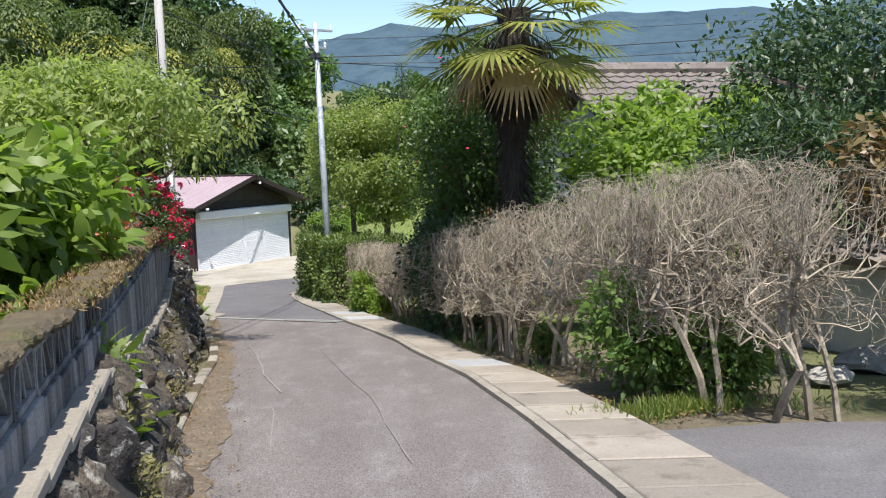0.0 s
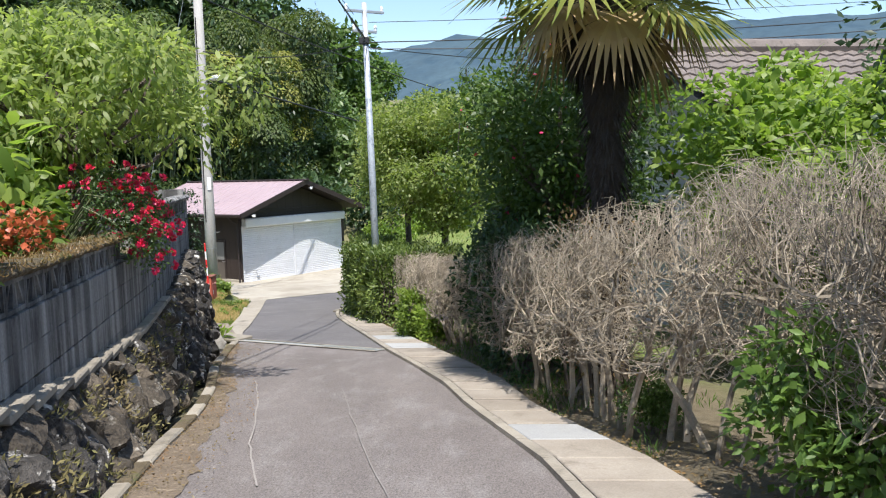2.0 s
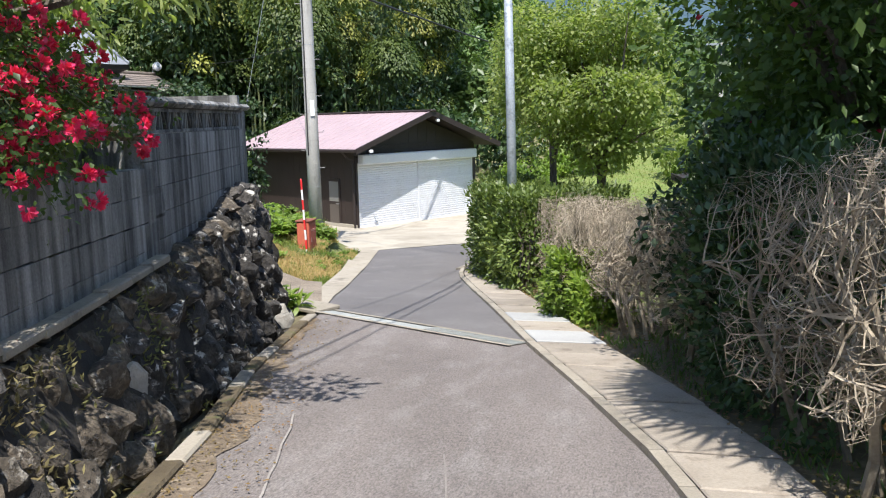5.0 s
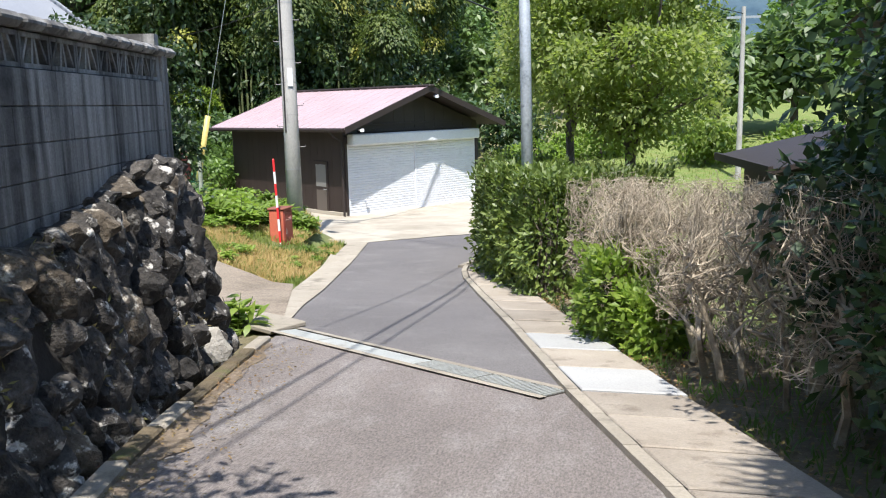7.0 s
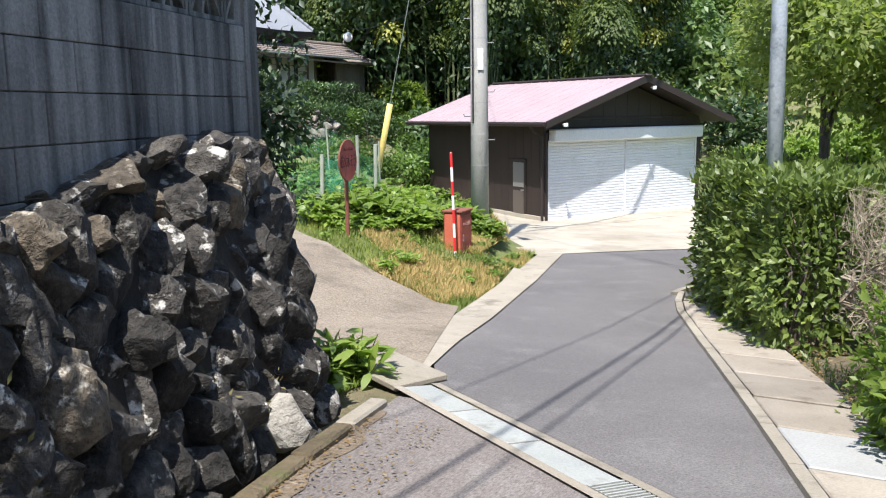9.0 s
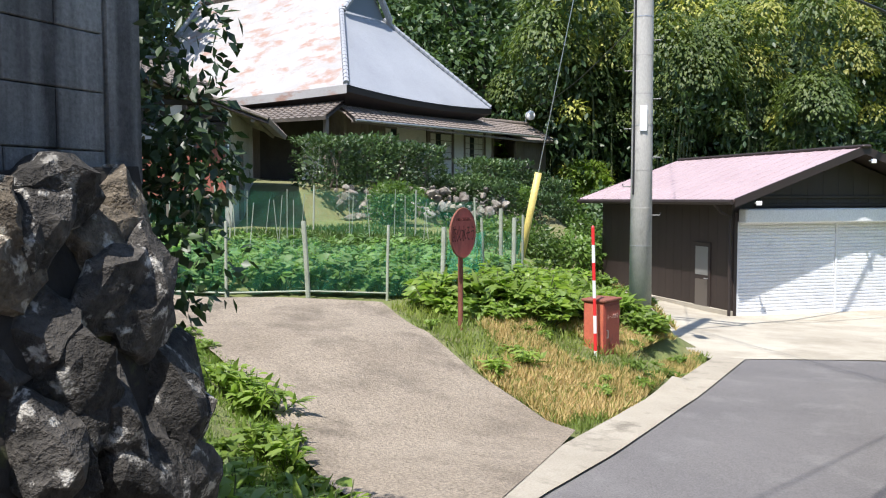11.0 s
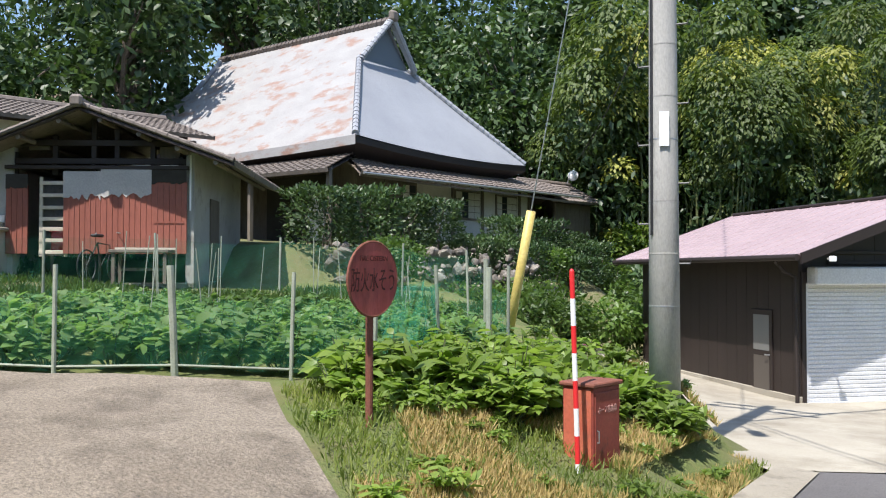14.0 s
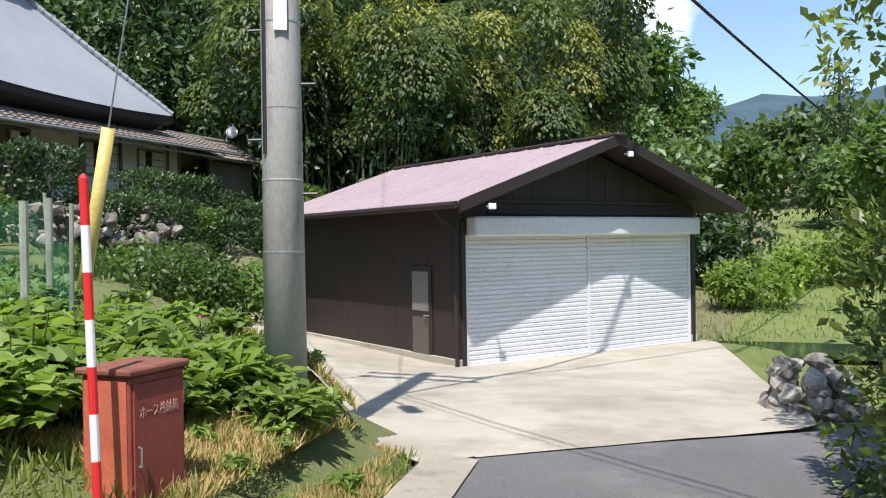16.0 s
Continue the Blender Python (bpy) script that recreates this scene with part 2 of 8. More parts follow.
GREYTIN = surf("faded_grey_sheet", (0.40, 0.37, 0.36), (0.48, 0.45, 0.43), 2.0, 0.6, 0.2, 30.0, vary=0.05)
BARK = surf("bark", (0.10, 0.08, 0.065), (0.17, 0.14, 0.115), 6.0, 0.95, 1.0, 30.0, vary=0.2, stretch=(1, 1, 0.3), bump_size=0.03)
FIBRE = surf("palm_fibre", (0.03, 0.022, 0.016), (0.065, 0.05, 0.036), 8.0, 1.0, 1.0, 40.0, stretch=(1, 1, 0.4), bump_size=0.05)
TWIG = surf("bare_grey_twig", (0.27, 0.225, 0.165), (0.41, 0.35, 0.265), 5.0, 0.9, 0.3, 60.0, (0.16, 0.125, 0.085), 4.0, 0.50, 0.68, vary=0.18)
GRATE = surf("galvanised_grate", (0.33, 0.345, 0.33), (0.42, 0.43, 0.405), 2.0, 0.6, 0.3, 60.0, (0.25, 0.24, 0.21), 5.0, 0.55, 0.72, metal=0.2, vary=0.08)
WIRE = plain("black_cable", (0.015, 0.015, 0.017), 0.6)
WATER = plain("pond_water", (0.03, 0.045, 0.035), 0.06)
GLASS = plain("dark_window_glass", (0.03, 0.035, 0.04), 0.08)
CLOTH_WHITE = surf("white_cloth", (0.78, 0.78, 0.80), (0.84, 0.84, 0.85), 3.0, 0.9, 0.2, 30.0)
CLOTH_NAVY = surf("navy_cloth", (0.03, 0.035, 0.09), (0.05, 0.06, 0.13), 3.0, 0.9, 0.2, 30.0)
CLOTH_GREY = surf("grey_cloth", (0.42, 0.41, 0.43), (0.55, 0.54, 0.55), 3.0, 0.9, 0.2, 30.0)
CLOTH_RED = surf("red_cloth", (0.60, 0.03, 0.05), (0.68, 0.05, 0.07), 3.0, 0.9, 0.2, 30.0)
BAMBOO = surf("bamboo_culm", (0.07, 0.09, 0.035), (0.13, 0.15, 0.07), 3.0, 0.5, 0.1, 30.0, vary=0.2)
STAKE = surf("weathered_stake", (0.26, 0.28, 0.22), (0.36, 0.38, 0.31), 3.0, 0.8, 0.3, 40.0, vary=0.2)
# wooded slopes with the blue of distance haze put into the base colour
MOUNTAIN = surf("hazy_far_mountain", (0.036, 0.07, 0.098), (0.055, 0.094, 0.116), 0.004, 1.0, 0.0, 0.05, (0.028, 0.06, 0.088), 0.02, 0.5, 0.62, vary=0)

L_MID = leaf("leaf_mid", (0.07, 0.15, 0.03), (0.13, 0.24, 0.05))
L_BRIGHT = leaf("leaf_bright", (0.13, 0.24, 0.035), (0.24, 0.36, 0.07), (0.09, 0.17, 0.03), trans=0.52)
L_GARDEN = leaf("leaf_garden_tree", (0.20, 0.30, 0.075), (0.34, 0.45, 0.15), (0.16, 0.25, 0.06), trans=0.55)
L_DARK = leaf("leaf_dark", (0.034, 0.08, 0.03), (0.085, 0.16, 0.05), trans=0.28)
L_HEDGE = leaf("leaf_hedge", (0.045, 0.09, 0.022), (0.20, 0.29, 0.065), (0.075, 0.13, 0.03), trans=0.35)
L_MOSS = leaf("dry_moss_tuft", (0.13, 0.095, 0.045), (0.21, 0.165, 0.08), (0.13, 0.14, 0.045), trans=0.1, rough=0.9)
L_BAMBOO = leaf("leaf_bamboo", (0.075, 0.13, 0.027), (0.14, 0.21, 0.045), (0.045, 0.09, 0.02), trans=0.35, rough=0.55)
L_BAMBOO_YELLOW = leaf("leaf_bamboo_yellow", (0.24, 0.30, 0.06), (0.33, 0.37, 0.085), (0.18, 0.24, 0.05), trans=0.35, rough=0.55)
L_FOREST = leaf("leaf_forest", (0.036, 0.085, 0.028), (0.09, 0.165, 0.046), trans=0.25)
L_FAR = leaf("leaf_far_wood", (0.10, 0.19, 0.06), (0.17, 0.28, 0.09), (0.08, 0.15, 0.06))
L_GRASS = leaf("leaf_grass", (0.14, 0.22, 0.04), (0.25, 0.32, 0.08), (0.10, 0.17, 0.035), rough=0.6)
L_DRY = leaf("leaf_dry_grass", (0.52, 0.35, 0.15), (0.66, 0.50, 0.25), (0.45, 0.35, 0.13), trans=0.2, rough=0.8)
L_POTATO = leaf("leaf_crop", (0.11, 0.24, 0.065), (0.22, 0.37, 0.12), (0.10, 0.20, 0.06))
L_WEED = leaf("leaf_weed", (0.12, 0.23, 0.04), (0.24, 0.36, 0.075), (0.15, 0.26, 0.05), trans=0.45)
L_PALM = leaf("leaf_palm", (0.16, 0.22, 0.04), (0.30, 0.34, 0.08), (0.12, 0.17, 0.035))
L_PALM_DEAD = leaf("leaf_palm_dead", (0.36, 0.25, 0.13), (0.46, 0.35, 0.18), (0.30, 0.20, 0.11), trans=0.2, rough=0.8)
L_ROSE = leaf("rose_leaf", (0.045, 0.10, 0.025), (0.10, 0.18, 0.045))
PETAL = leaf("rose_petal", (0.62, 0.02, 0.10), (0.82, 0.07, 0.22), (0.72, 0.03, 0.09), trans=0.2)
PETAL_ORANGE = leaf("azalea_petal", (0.62, 0.14, 0.05), (0.70, 0.24, 0.10), (0.5, 0.12, 0.05), trans=0.2)
PETAL_PINK = leaf("pink_petal", (0.60, 0.12, 0.35), (0.75, 0.25, 0.48), (0.55, 0.1, 0.3), trans=0.2)
L_RUST = leaf("browned_leaf", (0.22, 0.12, 0.05), (0.34, 0.20, 0.09), (0.16, 0.14, 0.05), trans=0.2)


def net_mat(name, col, cover):
    m, n, l, b = base_mat(name)
    b.inputs["Base Color"].default_value, b.inputs["Roughness"].default_value = (*col, 1.0), 0.6
    t = n.new("ShaderNodeBsdfTransparent")
    f, _ = noise_fac(n, l, n.new("ShaderNodeNewGeometry").outputs["Position"], 5.0, 3.0, 0.6, 0.3, 0.75)
    r = n.new("ShaderNodeMapRange")
    r.inputs["To Min"].default_value, r.inputs["To Max"].default_value = cover * 0.6, cover * 1.4
    l.new(f, r.inputs["Value"])
    x = n.new("ShaderNodeMixShader")
    l.new(r.outputs["Result"], x.inputs["Fac"])
    l.new(t.outputs[0], x.inputs[1])
    l.new(b.outputs[0], x.inputs[2])
    l.new(x.outputs[0], n["Material Output"].inputs["Surface"])
    return m


NET = net_mat("green_net", (0.05, 0.30, 0.17), 0.12)
NET_THICK = net_mat("green_net_bunched", (0.05, 0.33, 0.20), 0.36)


def ground_mat():
    m, n, l, b = base_mat("ground_cover")
    g = n.new("ShaderNodeNewGeometry").outputs["Position"]
    f1, _ = noise_fac(n, l, g, 0.35)
    grass = mix_col(n, l, f1, (0.105, 0.165, 0.030), (0.17, 0.225, 0.055))
    f2, _ = noise_fac(n, l, g, 3.0, 6.0, 0.7, 0.45, 0.75)
    grass = mix_col(n, l, f2, grass, (0.22, 0.20, 0.08))
    f3, _ = noise_fac(n, l, g, 9.0, 6.0, 0.7)
    soil = mix_col(n, l, f3, (0.12, 0.09, 0.06), (0.24, 0.19, 0.13))
    at = n.new("ShaderNodeAttribute")
    at.attribute_name = "bare"
    col = mix_col(n, l, at.outputs["Fac"], grass, soil)
    l.new(col, b.inputs["Base Color"])
    b.inputs["Roughness"].default_value = 1.0
    _, raw = noise_fac(n, l, g, 25.0, 6.0, 0.7)
    bp = n.new("ShaderNodeBump")
    bp.inputs["Strength"].default_value, bp.inputs["Distance"].default_value = 0.9, 0.05
    l.new(raw, bp.inputs["Height"])
    l.new(bp.outputs["Normal"], b.inputs["Normal"])
    return m


GROUND = ground_mat()

# ---- building tools ----
def V(*a):
    return Vector(a)


class Mesh:
    """Collects vertices and faces of one part."""

    def __init__(self):
        self.v, self.f = [], []

    def add(self, verts, faces, m=None):
        k = len(self.v)
        self.v += [tuple(m @ Vector(p)) if m else tuple(p) for p in verts]
        self.f += [tuple(i + k for i in q) for q in faces]
        return self

    def box(self, x0, y0, z0, x1, y1, z1, m=None, bevel=0.0):
        if not bevel:
            vs = [(x, y, z) for z in (z0, z1) for y in (y0, y1) for x in (x0, x1)]
            return self.add(vs, [(0, 2, 3, 1), (4, 5, 7, 6), (0, 1, 5, 4), (2, 6, 7, 3), (0, 4, 6, 2), (1, 3, 7, 5)], m)
        c = min(bevel, (x1 - x0) / 2.5, (y1 - y0) / 2.5, (z1 - z0) / 2.5)
        vs = []
        for z, g in ((z0, c), (z0 + c, 0), (z1 - c, 0), (z1, c)):
            a, b_, d, e = x0 + g, x1 - g, y0 + g, y1 - g
            k = 0 if g else c
            vs += [(a + k, d, z), (b_ - k, d, z), (b_, d + k, z), (b_, e - k, z), (b_ - k, e, z), (a + k, e, z), (a, e - k, z), (a, d + k, z)]
        fs = [tuple(range(7, -1, -1)), tuple(range(24, 32))]
        for r in range(3):
            for i in range(8):
                j = (i + 1) % 8
                fs.append((r * 8 + i, r * 8 + j, r * 8 + 8 + j, r * 8 + 8 + i))
        return self.add(vs, fs, m)

    def tube(self, pts, radii, n=8, caps=True):
        """A tapered tube through points."""
        pts = [Vector(p) for p in pts]
        if isinstance(radii, (int, float)):
            radii = [radii] * len(pts)
        vs, fs = [], []
        for i, p in enumerate(pts):
            d = (pts[min(i + 1, len(pts) - 1)] - pts[max(i - 1, 0)])
            if d.length < 1e-9:
                d = Vector((0, 0, 1))
            d.normalize()
            a = d.cross(Vector((0.31, 0.95, 0.05)) if abs(d.z) > 0.7 else Vector((0, 0, 1))).normalized()
            b = d.cross(a)
            vs += [p + (a * math.cos(6.28319 * k / n) + b * math.sin(6.28319 * k / n)) * radii[i] for k in range(n)]
        for i in range(len(pts) - 1):
            for k in range(n):
                j = (k + 1) % n
                fs.append((i * n + k, i * n + j, (i + 1) * n + j, (i + 1) * n + k))
        if caps:
            fs += [tuple(range(n - 1, -1, -1)), tuple(range((len(pts) - 1) * n, len(pts) * n))]
        return self.add(vs, fs)

    def grid(self, rows):
        """A sheet from rows of points."""
        w = len(rows[0])
        vs = [p for r in rows for p in r]
        fs = [(i * w + j, i * w + j + 1, (i + 1) * w + j + 1, (i + 1) * w + j) for i in range(len(rows) - 1) for j in range(w - 1)]
        return self.add(vs, fs)

    def data(self, name, mat, smooth=False):
        me = bpy.data.meshes.new(name)
        me.from_pydata(self.v, [], self.f)
        if mat:
            me.materials.append(mat)
        if smooth:
            me.shade_smooth()
        me.update()
        return me


def part(name, mesh, mat, parent=None, label="", smooth=False):
    """One mesh object, under a thing or a part if one is given."""
    ob = new(name, mesh.data(name, mat, smooth) if isinstance(mesh, Mesh) else mesh)
    if parent:
        ob.parent = parent
    if label:
        ob["label"] = label
    return ob


def thing(name, m, label, category, group="", kind=""):
    """An empty at the base of a thing, that carries its parts."""
    ob = new(name)
    ob.empty_display_size = 0.2
    ob.matrix_world = m
    return tagged(ob, label, category, group, kind)


def lerp(knots, x):
    return float(np.interp(x, [k[0] for k in knots], [k[1] for k in knots]))


def smooth(t):
    t = max(0.0, min(1.0, t))
    return t * t * (3 - 2 * t)


# ---- lie of the land ----
LEFT = [(-14, 1.5), (0, -0.9), (5, -1.8), (9, -2.64), (10.5, -2.9), (12, -3.3), (14, -3.95), (16.2, -4.5), (17.7, -4.83), (19.5, -5.34), (22.2, -5.95), (24.9, -6.55), (27.3, -7.1), (40, -10)]
RIGHT = [(-14, 3.4), (0, 1.45), (4.3, 0.9), (6.4, 0.6), (8.6, 0.2), (10.8, -0.42), (12.2, -0.74), (13.8, -1.24), (15.7, -1.87), (18.45, -2.7), (20.8, -3.44), (22.7, -4.08), (23.7, -4.3), (25.0, -4.4), (40, -4.4)]
SLABW = [(-14, 0.78), (5, 0.8), (8.4, 0.74), (10.7, 0.62), (13.4, 0.75), (16, 0.78), (20, 0.74), (23, 0.8)]
GU, GV, GO = V(0.538, 0.843, 0), V(-0.843, 0.538, 0), V(-9.72, 33.67, -2.8)


def prof(y):
    return 0.13 - 0.106 * y if y < 21 else lerp([(21, -2.096), (24, -2.31), (27, -2.46), (34, -2.80), (60, -2.9)], y)


def garage_uv(x, y):
    d = V(x, y, 0) - V(GO.x, GO.y, 0)
    return d.dot(GU), d.dot(GV)


def bumps(x, y, s, a):
    return a * noise.noise((x / s, y / s, 0.3))


def land(x, y):
    base = prof(y)
    xl, xr = lerp(LEFT, min(y, 27.3)), lerp(RIGHT, y)
    u, v = garage_uv(x, y)
    hill = max(0.0, ((x + 36) * -0.75 + (y - 30) * 0.66) - 9.0)
    hill = min(0.5 * hill, 5.5) * smooth((-13.0 + 0.05 * (y - 40) - x) / 12.0)
    far = min(0.105 * max(0.0, y - 47), 12.0)
    q = (x + 4.2) * -0.714 + (y - 25.3) * 0.7
    band = (1 - smooth((abs(q - 1.6) - 2.4) / 2.5)) * smooth((y - 24) / 2.0)
    if x <= -1.9 + 0.0 * y and y > 24.5 and x > xl - 1.0 or (y > 27.0 and u > -4.0):
        # forecourt, lane beside the garage, low meadow beyond
        z = base + 0.06 * max(0.0, v) * smooth((0.5 - u) / 2.0)
        z += 2.4 * smooth((v - 7.5) / 7.0) * smooth((4.0 - u) / 3.0)
        low = smooth((u - 5.9 - 0.0) / 2.6 + 0.0) if v > -1.0 else smooth((u + v * 0.0 - (5.2 + v * 0.92) - 0.5) / 2.2)
        if v < -6.6:
            low = smooth((x + 1.5) / 6.0)
        low = max(low, smooth((y - 46) / 8.0)) * (1 - band)
        z = z * (1 - low) + (-3.45) * low
        return max(z, z + far) + hill
    if x < xl:
        d = xl - x
        zl = lerp([(-70, 8.0), (-40, 1.6), (-30, 0.7), (-23.0, 0.30), (-20.0, 0.12), (-19.3, -0.68), (-15.0, -1.05), (-11.0, -1.42), (-8.6, -1.62), (-6.6, base if base < -1.9 else -1.9), (-5.0, base)], x)
        flat = lerp([(-70, 8.0), (-40, 1.6), (-30, 0.4), (-25.0, 0.0), (-21.0, -0.68), (-15.0, -1.05), (-11.0, -1.42), (-8.6, -1.62), (-6.6, min(base, -1.9)), (-5.0, base)], x)
        step = smooth((y - 28.6) / 1.6)
        zl = zl * step + flat * (1 - step)
        zl = min(zl, base + 0.30 * d) if y < 27 else zl
        edge = lerp([(-14, 20.7), (-12, 20.5), (-8, 19.1), (-6.5, 17.9), (-5.5, 16.9)], x)
        w = smooth((edge - y) / 2.4 + 0.1)
        terr = lerp([(-40, 1.2), (-22, 0.3), (-15, -0.1), (-11, -0.1), (-8, 0.25), (-5, 0.28)], x) + 0.02 * max(0.0, 14 - y)
        z = zl * (1 - w) + terr * w
        if d < 0.95 and y < 17.3:
            z = base - 0.15
        lane = smooth((u + 5.1) / 1.1) * smooth((y - 25.2) / 1.6) * (1 - smooth((v - 7.0) / 3.0))
        zlane = base + 0.06 * max(0.0, v)
        z = z * (1 - lane) + zlane * lane
        return z + hill + (bumps(x, y, 1.3, 0.05) if d > 1.2 else 0)
    if x > xr:
        d = x - xr
        wide = smooth((d - 1.0) / 3.0)
        low = smooth((y - 22.5) / 9.0) * smooth((d - 1.5) / 5.0) * (1 - band)
        z = base * (1 - low) + (-3.4) * low
        z += 0.06 * smooth((d - 0.85) / 0.5) * (1 - low)
        return z + far + bumps(x, y, 1.7, 0.04) * wide
    return base


def zone(x, y):
    """How bare the ground is: 1 litter and soil, 0 grass."""
    xl, xr = lerp(LEFT, min(y, 27.3)), lerp(RIGHT, y)
    if x > xr:
        return 0.92 if (y < 24 and x < xr + 2.6) else (0.45 if y < 14 else 0.0)
    if x < xl:
        if y < 18:
            return 0.8
        if y > 24 and garage_uv(x, y)[0] > -4:
            return 0.6
        return 1.0 if x < -32.5 or y > 46 else (0.25 if x > -19 else 0.5)
    return 0.8 if y < 30 else 0.08


def axis_points(lo, hi, step, reach, grow=1.35):
    pts = list(np.arange(lo, hi + step / 2, step))
    s, a, b = step, lo, hi
    left, right = [], []
    while a > -reach:
        s *= grow
        a -= s
        b += s
        left.append(a)
        right.append(b)
    return left[::-1] + pts + right


xs, ys = axis_points(-26, 10, 0.45, 2600), axis_points(-8, 46, 0.45, 2600)
gm = Mesh()
gm.grid([[(x, y, land(x, y) - 0.05 if abs(x) < 300 and abs(y) < 300 else 10.0) for x in xs] for y in ys])
ground = part("ground", gm, GROUND, smooth=True)
at = ground.data.attributes.new("bare", "FLOAT", "POINT")
at.data.foreach_set("value", [zone(x, y) for y in ys for x in xs])
tagged(ground, "rough grassy and earthy ground of the hamlet", "ground", kind="structure")


def strip(rows, cols, lift, uneven=0.0):
    """A paved sheet between left and right points, laid on the land."""
    out = []
    for (lx, ly), (rx, ry) in rows:
        line = []
        for k in range(cols + 1):
            f = k / cols
            x, y = lx + (rx - lx) * f, ly + (ry - ly) * f
            line.append((x, y, land(x, y) + lift + bumps(x, y, 0.9, uneven)))
        out.append(line)
    return Mesh().grid(out)


SEAM = surf("seam_filler", (0.22, 0.20, 0.185), (0.29, 0.265, 0.245), 3.0, 0.95, 0.3, 40.0)
# ---- road ----
GRATE_Y = 17.0
rows = [((lerp(LEFT, y) + 0.03, y), (lerp(RIGHT, y), y)) for y in np.arange(-12, 17.6, 0.5)]
road_near = part("road", strip(rows, 10, 0.0, 0.006), ASPHALT, smooth=True)
tagged(road_near, "worn sloping lane of patched grey asphalt", "road", kind="structure")


def cross(f, s):
    """Places along the drain across the road, and beside it."""
    a, b = V(-4.85, 17.85, 0), V(-1.95, 15.75, 0)
    d = (b - a).normalized()
    n = V(-d.y, d.x, 0)
    return a + (b - a) * f + n * s


rows = [((cross(0, 0.2).x, cross(0, 0.2).y), (cross(1.0, 0.2).x, cross(1.0, 0.2).y))]
rows += [((lerp(LEFT, y), y), (lerp(RIGHT, yr), yr)) for y, yr in ((18.6, 17.0), (19.2, 18.0), (20, 19), (21, 20), (22, 21), (23, 22), (24, 23), (25, 24), (25.9, 24.7))]
rows += [((-7.1, 27.3), (-4.38, 25.0)), ((-5.97, 28.5), (-4.2, 26.6)), ((-4.68, 29.7), (-3.8, 27.9)), ((-3.4, 30.9), (-2.6, 29.2)), ((-1.0, 33.2), (0.0, 30.9)), ((1.0, 35.1), (2.2, 32.3)), ((4.0, 38.0), (5.4, 34.6)), ((7.0, 41.0), (8.4, 37.6))]
road_far = part("road", strip(rows, 8, 0.004, 0.003), ASPHALT_NEW, smooth=True)
tagged(road_far, "darker newer asphalt lane bending past the garage", "road", kind="structure")

# rubbed streaks and hairline joints in the old asphalt
for name, pts, w in (("road_seam", [(-1.6, 8.0), (-2.0, 9.2), (-2.6, 11.4), (-3.05, 12.8)], 0.014), ("road_seam", [(-1.2, 5.6), (-1.55, 7.4)], 0.009), ("road_seam", [(-0.25, 5.2), (-0.7, 7.6), (-1.4, 10.2), (-1.9, 12.2)], 0.009)):
    rr = []
    for (ax, ay), (bx, by) in zip(pts, pts[1:]):
        for k in range(8):
            f = k / 8
            x, y = ax + (bx - ax) * f + bumps(ax + f, ay, 0.3, 0.03), ay + (by - ay) * f
            rr.append([(x - w / 2, y, land(x, y) + 0.010), (x + w / 2, y, land(x, y) + 0.010)])
    tagged(part(name, Mesh().grid(rr), SEAM), "pale filled seam in the old asphalt", "seam", kind="structure")

# dirt along the ditch on the wall side
rows = [((lerp(LEFT, y) + 0.02, y), (lerp([(-14, 2.3), (0, -0.35), (4.5, -1.3), (7.8, -2.05), (12.2, -3.12), (15.5, -4.15), (17.0, -4.6)], y) + bumps(0, y, 0.23, 0.09) + bumps(3, y, 1.1, 0.12), y)) for y in np.arange(-8, 17.2, 0.09)]
tagged(part("road_shoulder", strip(rows, 5, 0.006, 0.012), SOIL, smooth=True), "dry leaf dust gathered along the lane", "verge", kind="structure")

# ---- forecourt and lane beside the garage ----
def guv(u, v, z=0.0):
    p = GO + GU * u + GV * v
    return (p.x, p.y)


rows = []
for k in range(25):
    u = -3.95 + 9.6 * k / 24
    lo = lerp([(-3.95, -5.62), (-0.5, -6.3), (0.4, -5.6), (4.7, -1.35), (5.65, -0.3)], u)
    rows.append((guv(u, lo), guv(u, 0.02)))
apron = part("pavement", strip(rows, 16, 0.012, 0.01), CONCRETE_LIGHT, smooth=True)
tagged(apron, "pale stained concrete forecourt of the garage", "pavement", kind="structure")
rows = [(guv(-4.15 + 0.05 * v, v), guv(-0.18 if v > 0 else -3.9, v)) for v in np.arange(-5.58, 14, 0.8)]
lane = part("pavement", strip(rows, 6, 0.012, 0.01), CONCRETE_LIGHT, smooth=True)
tagged(lane, "pale concrete lane running back beside the garage", "pavement", kind="structure")

# ---- steep concrete drive ----
lft, rgt = [(-5.0, 18.2), (-6.4, 18.75), (-7.9, 19.4), (-9.9, 20.05), (-12.3, 20.6)], [(-6.25, 21.4), (-7.0, 21.65), (-7.7, 21.85), (-8.9, 22.3), (-9.95, 22.85)]
rows = []
for k in range(17):
    f = k / 16
    rows.append(((lerp([(i / 4, p[0]) for i, p in enumerate(lft)], f), lerp([(i / 4, p[1]) for i, p in enumerate(lft)], f)), (lerp([(i / 4, p[0]) for i, p in enumerate(rgt)], f), lerp([(i / 4, p[1]) for i, p in enumerate(rgt)], f))))
drive = part("driveway", strip(rows, 12, 0.03, 0.012), CONCRETE_DRIVE, smooth=True)
tagged(drive, "weathered gravelly concrete drive sloping up to the garden", "driveway", kind="structure")
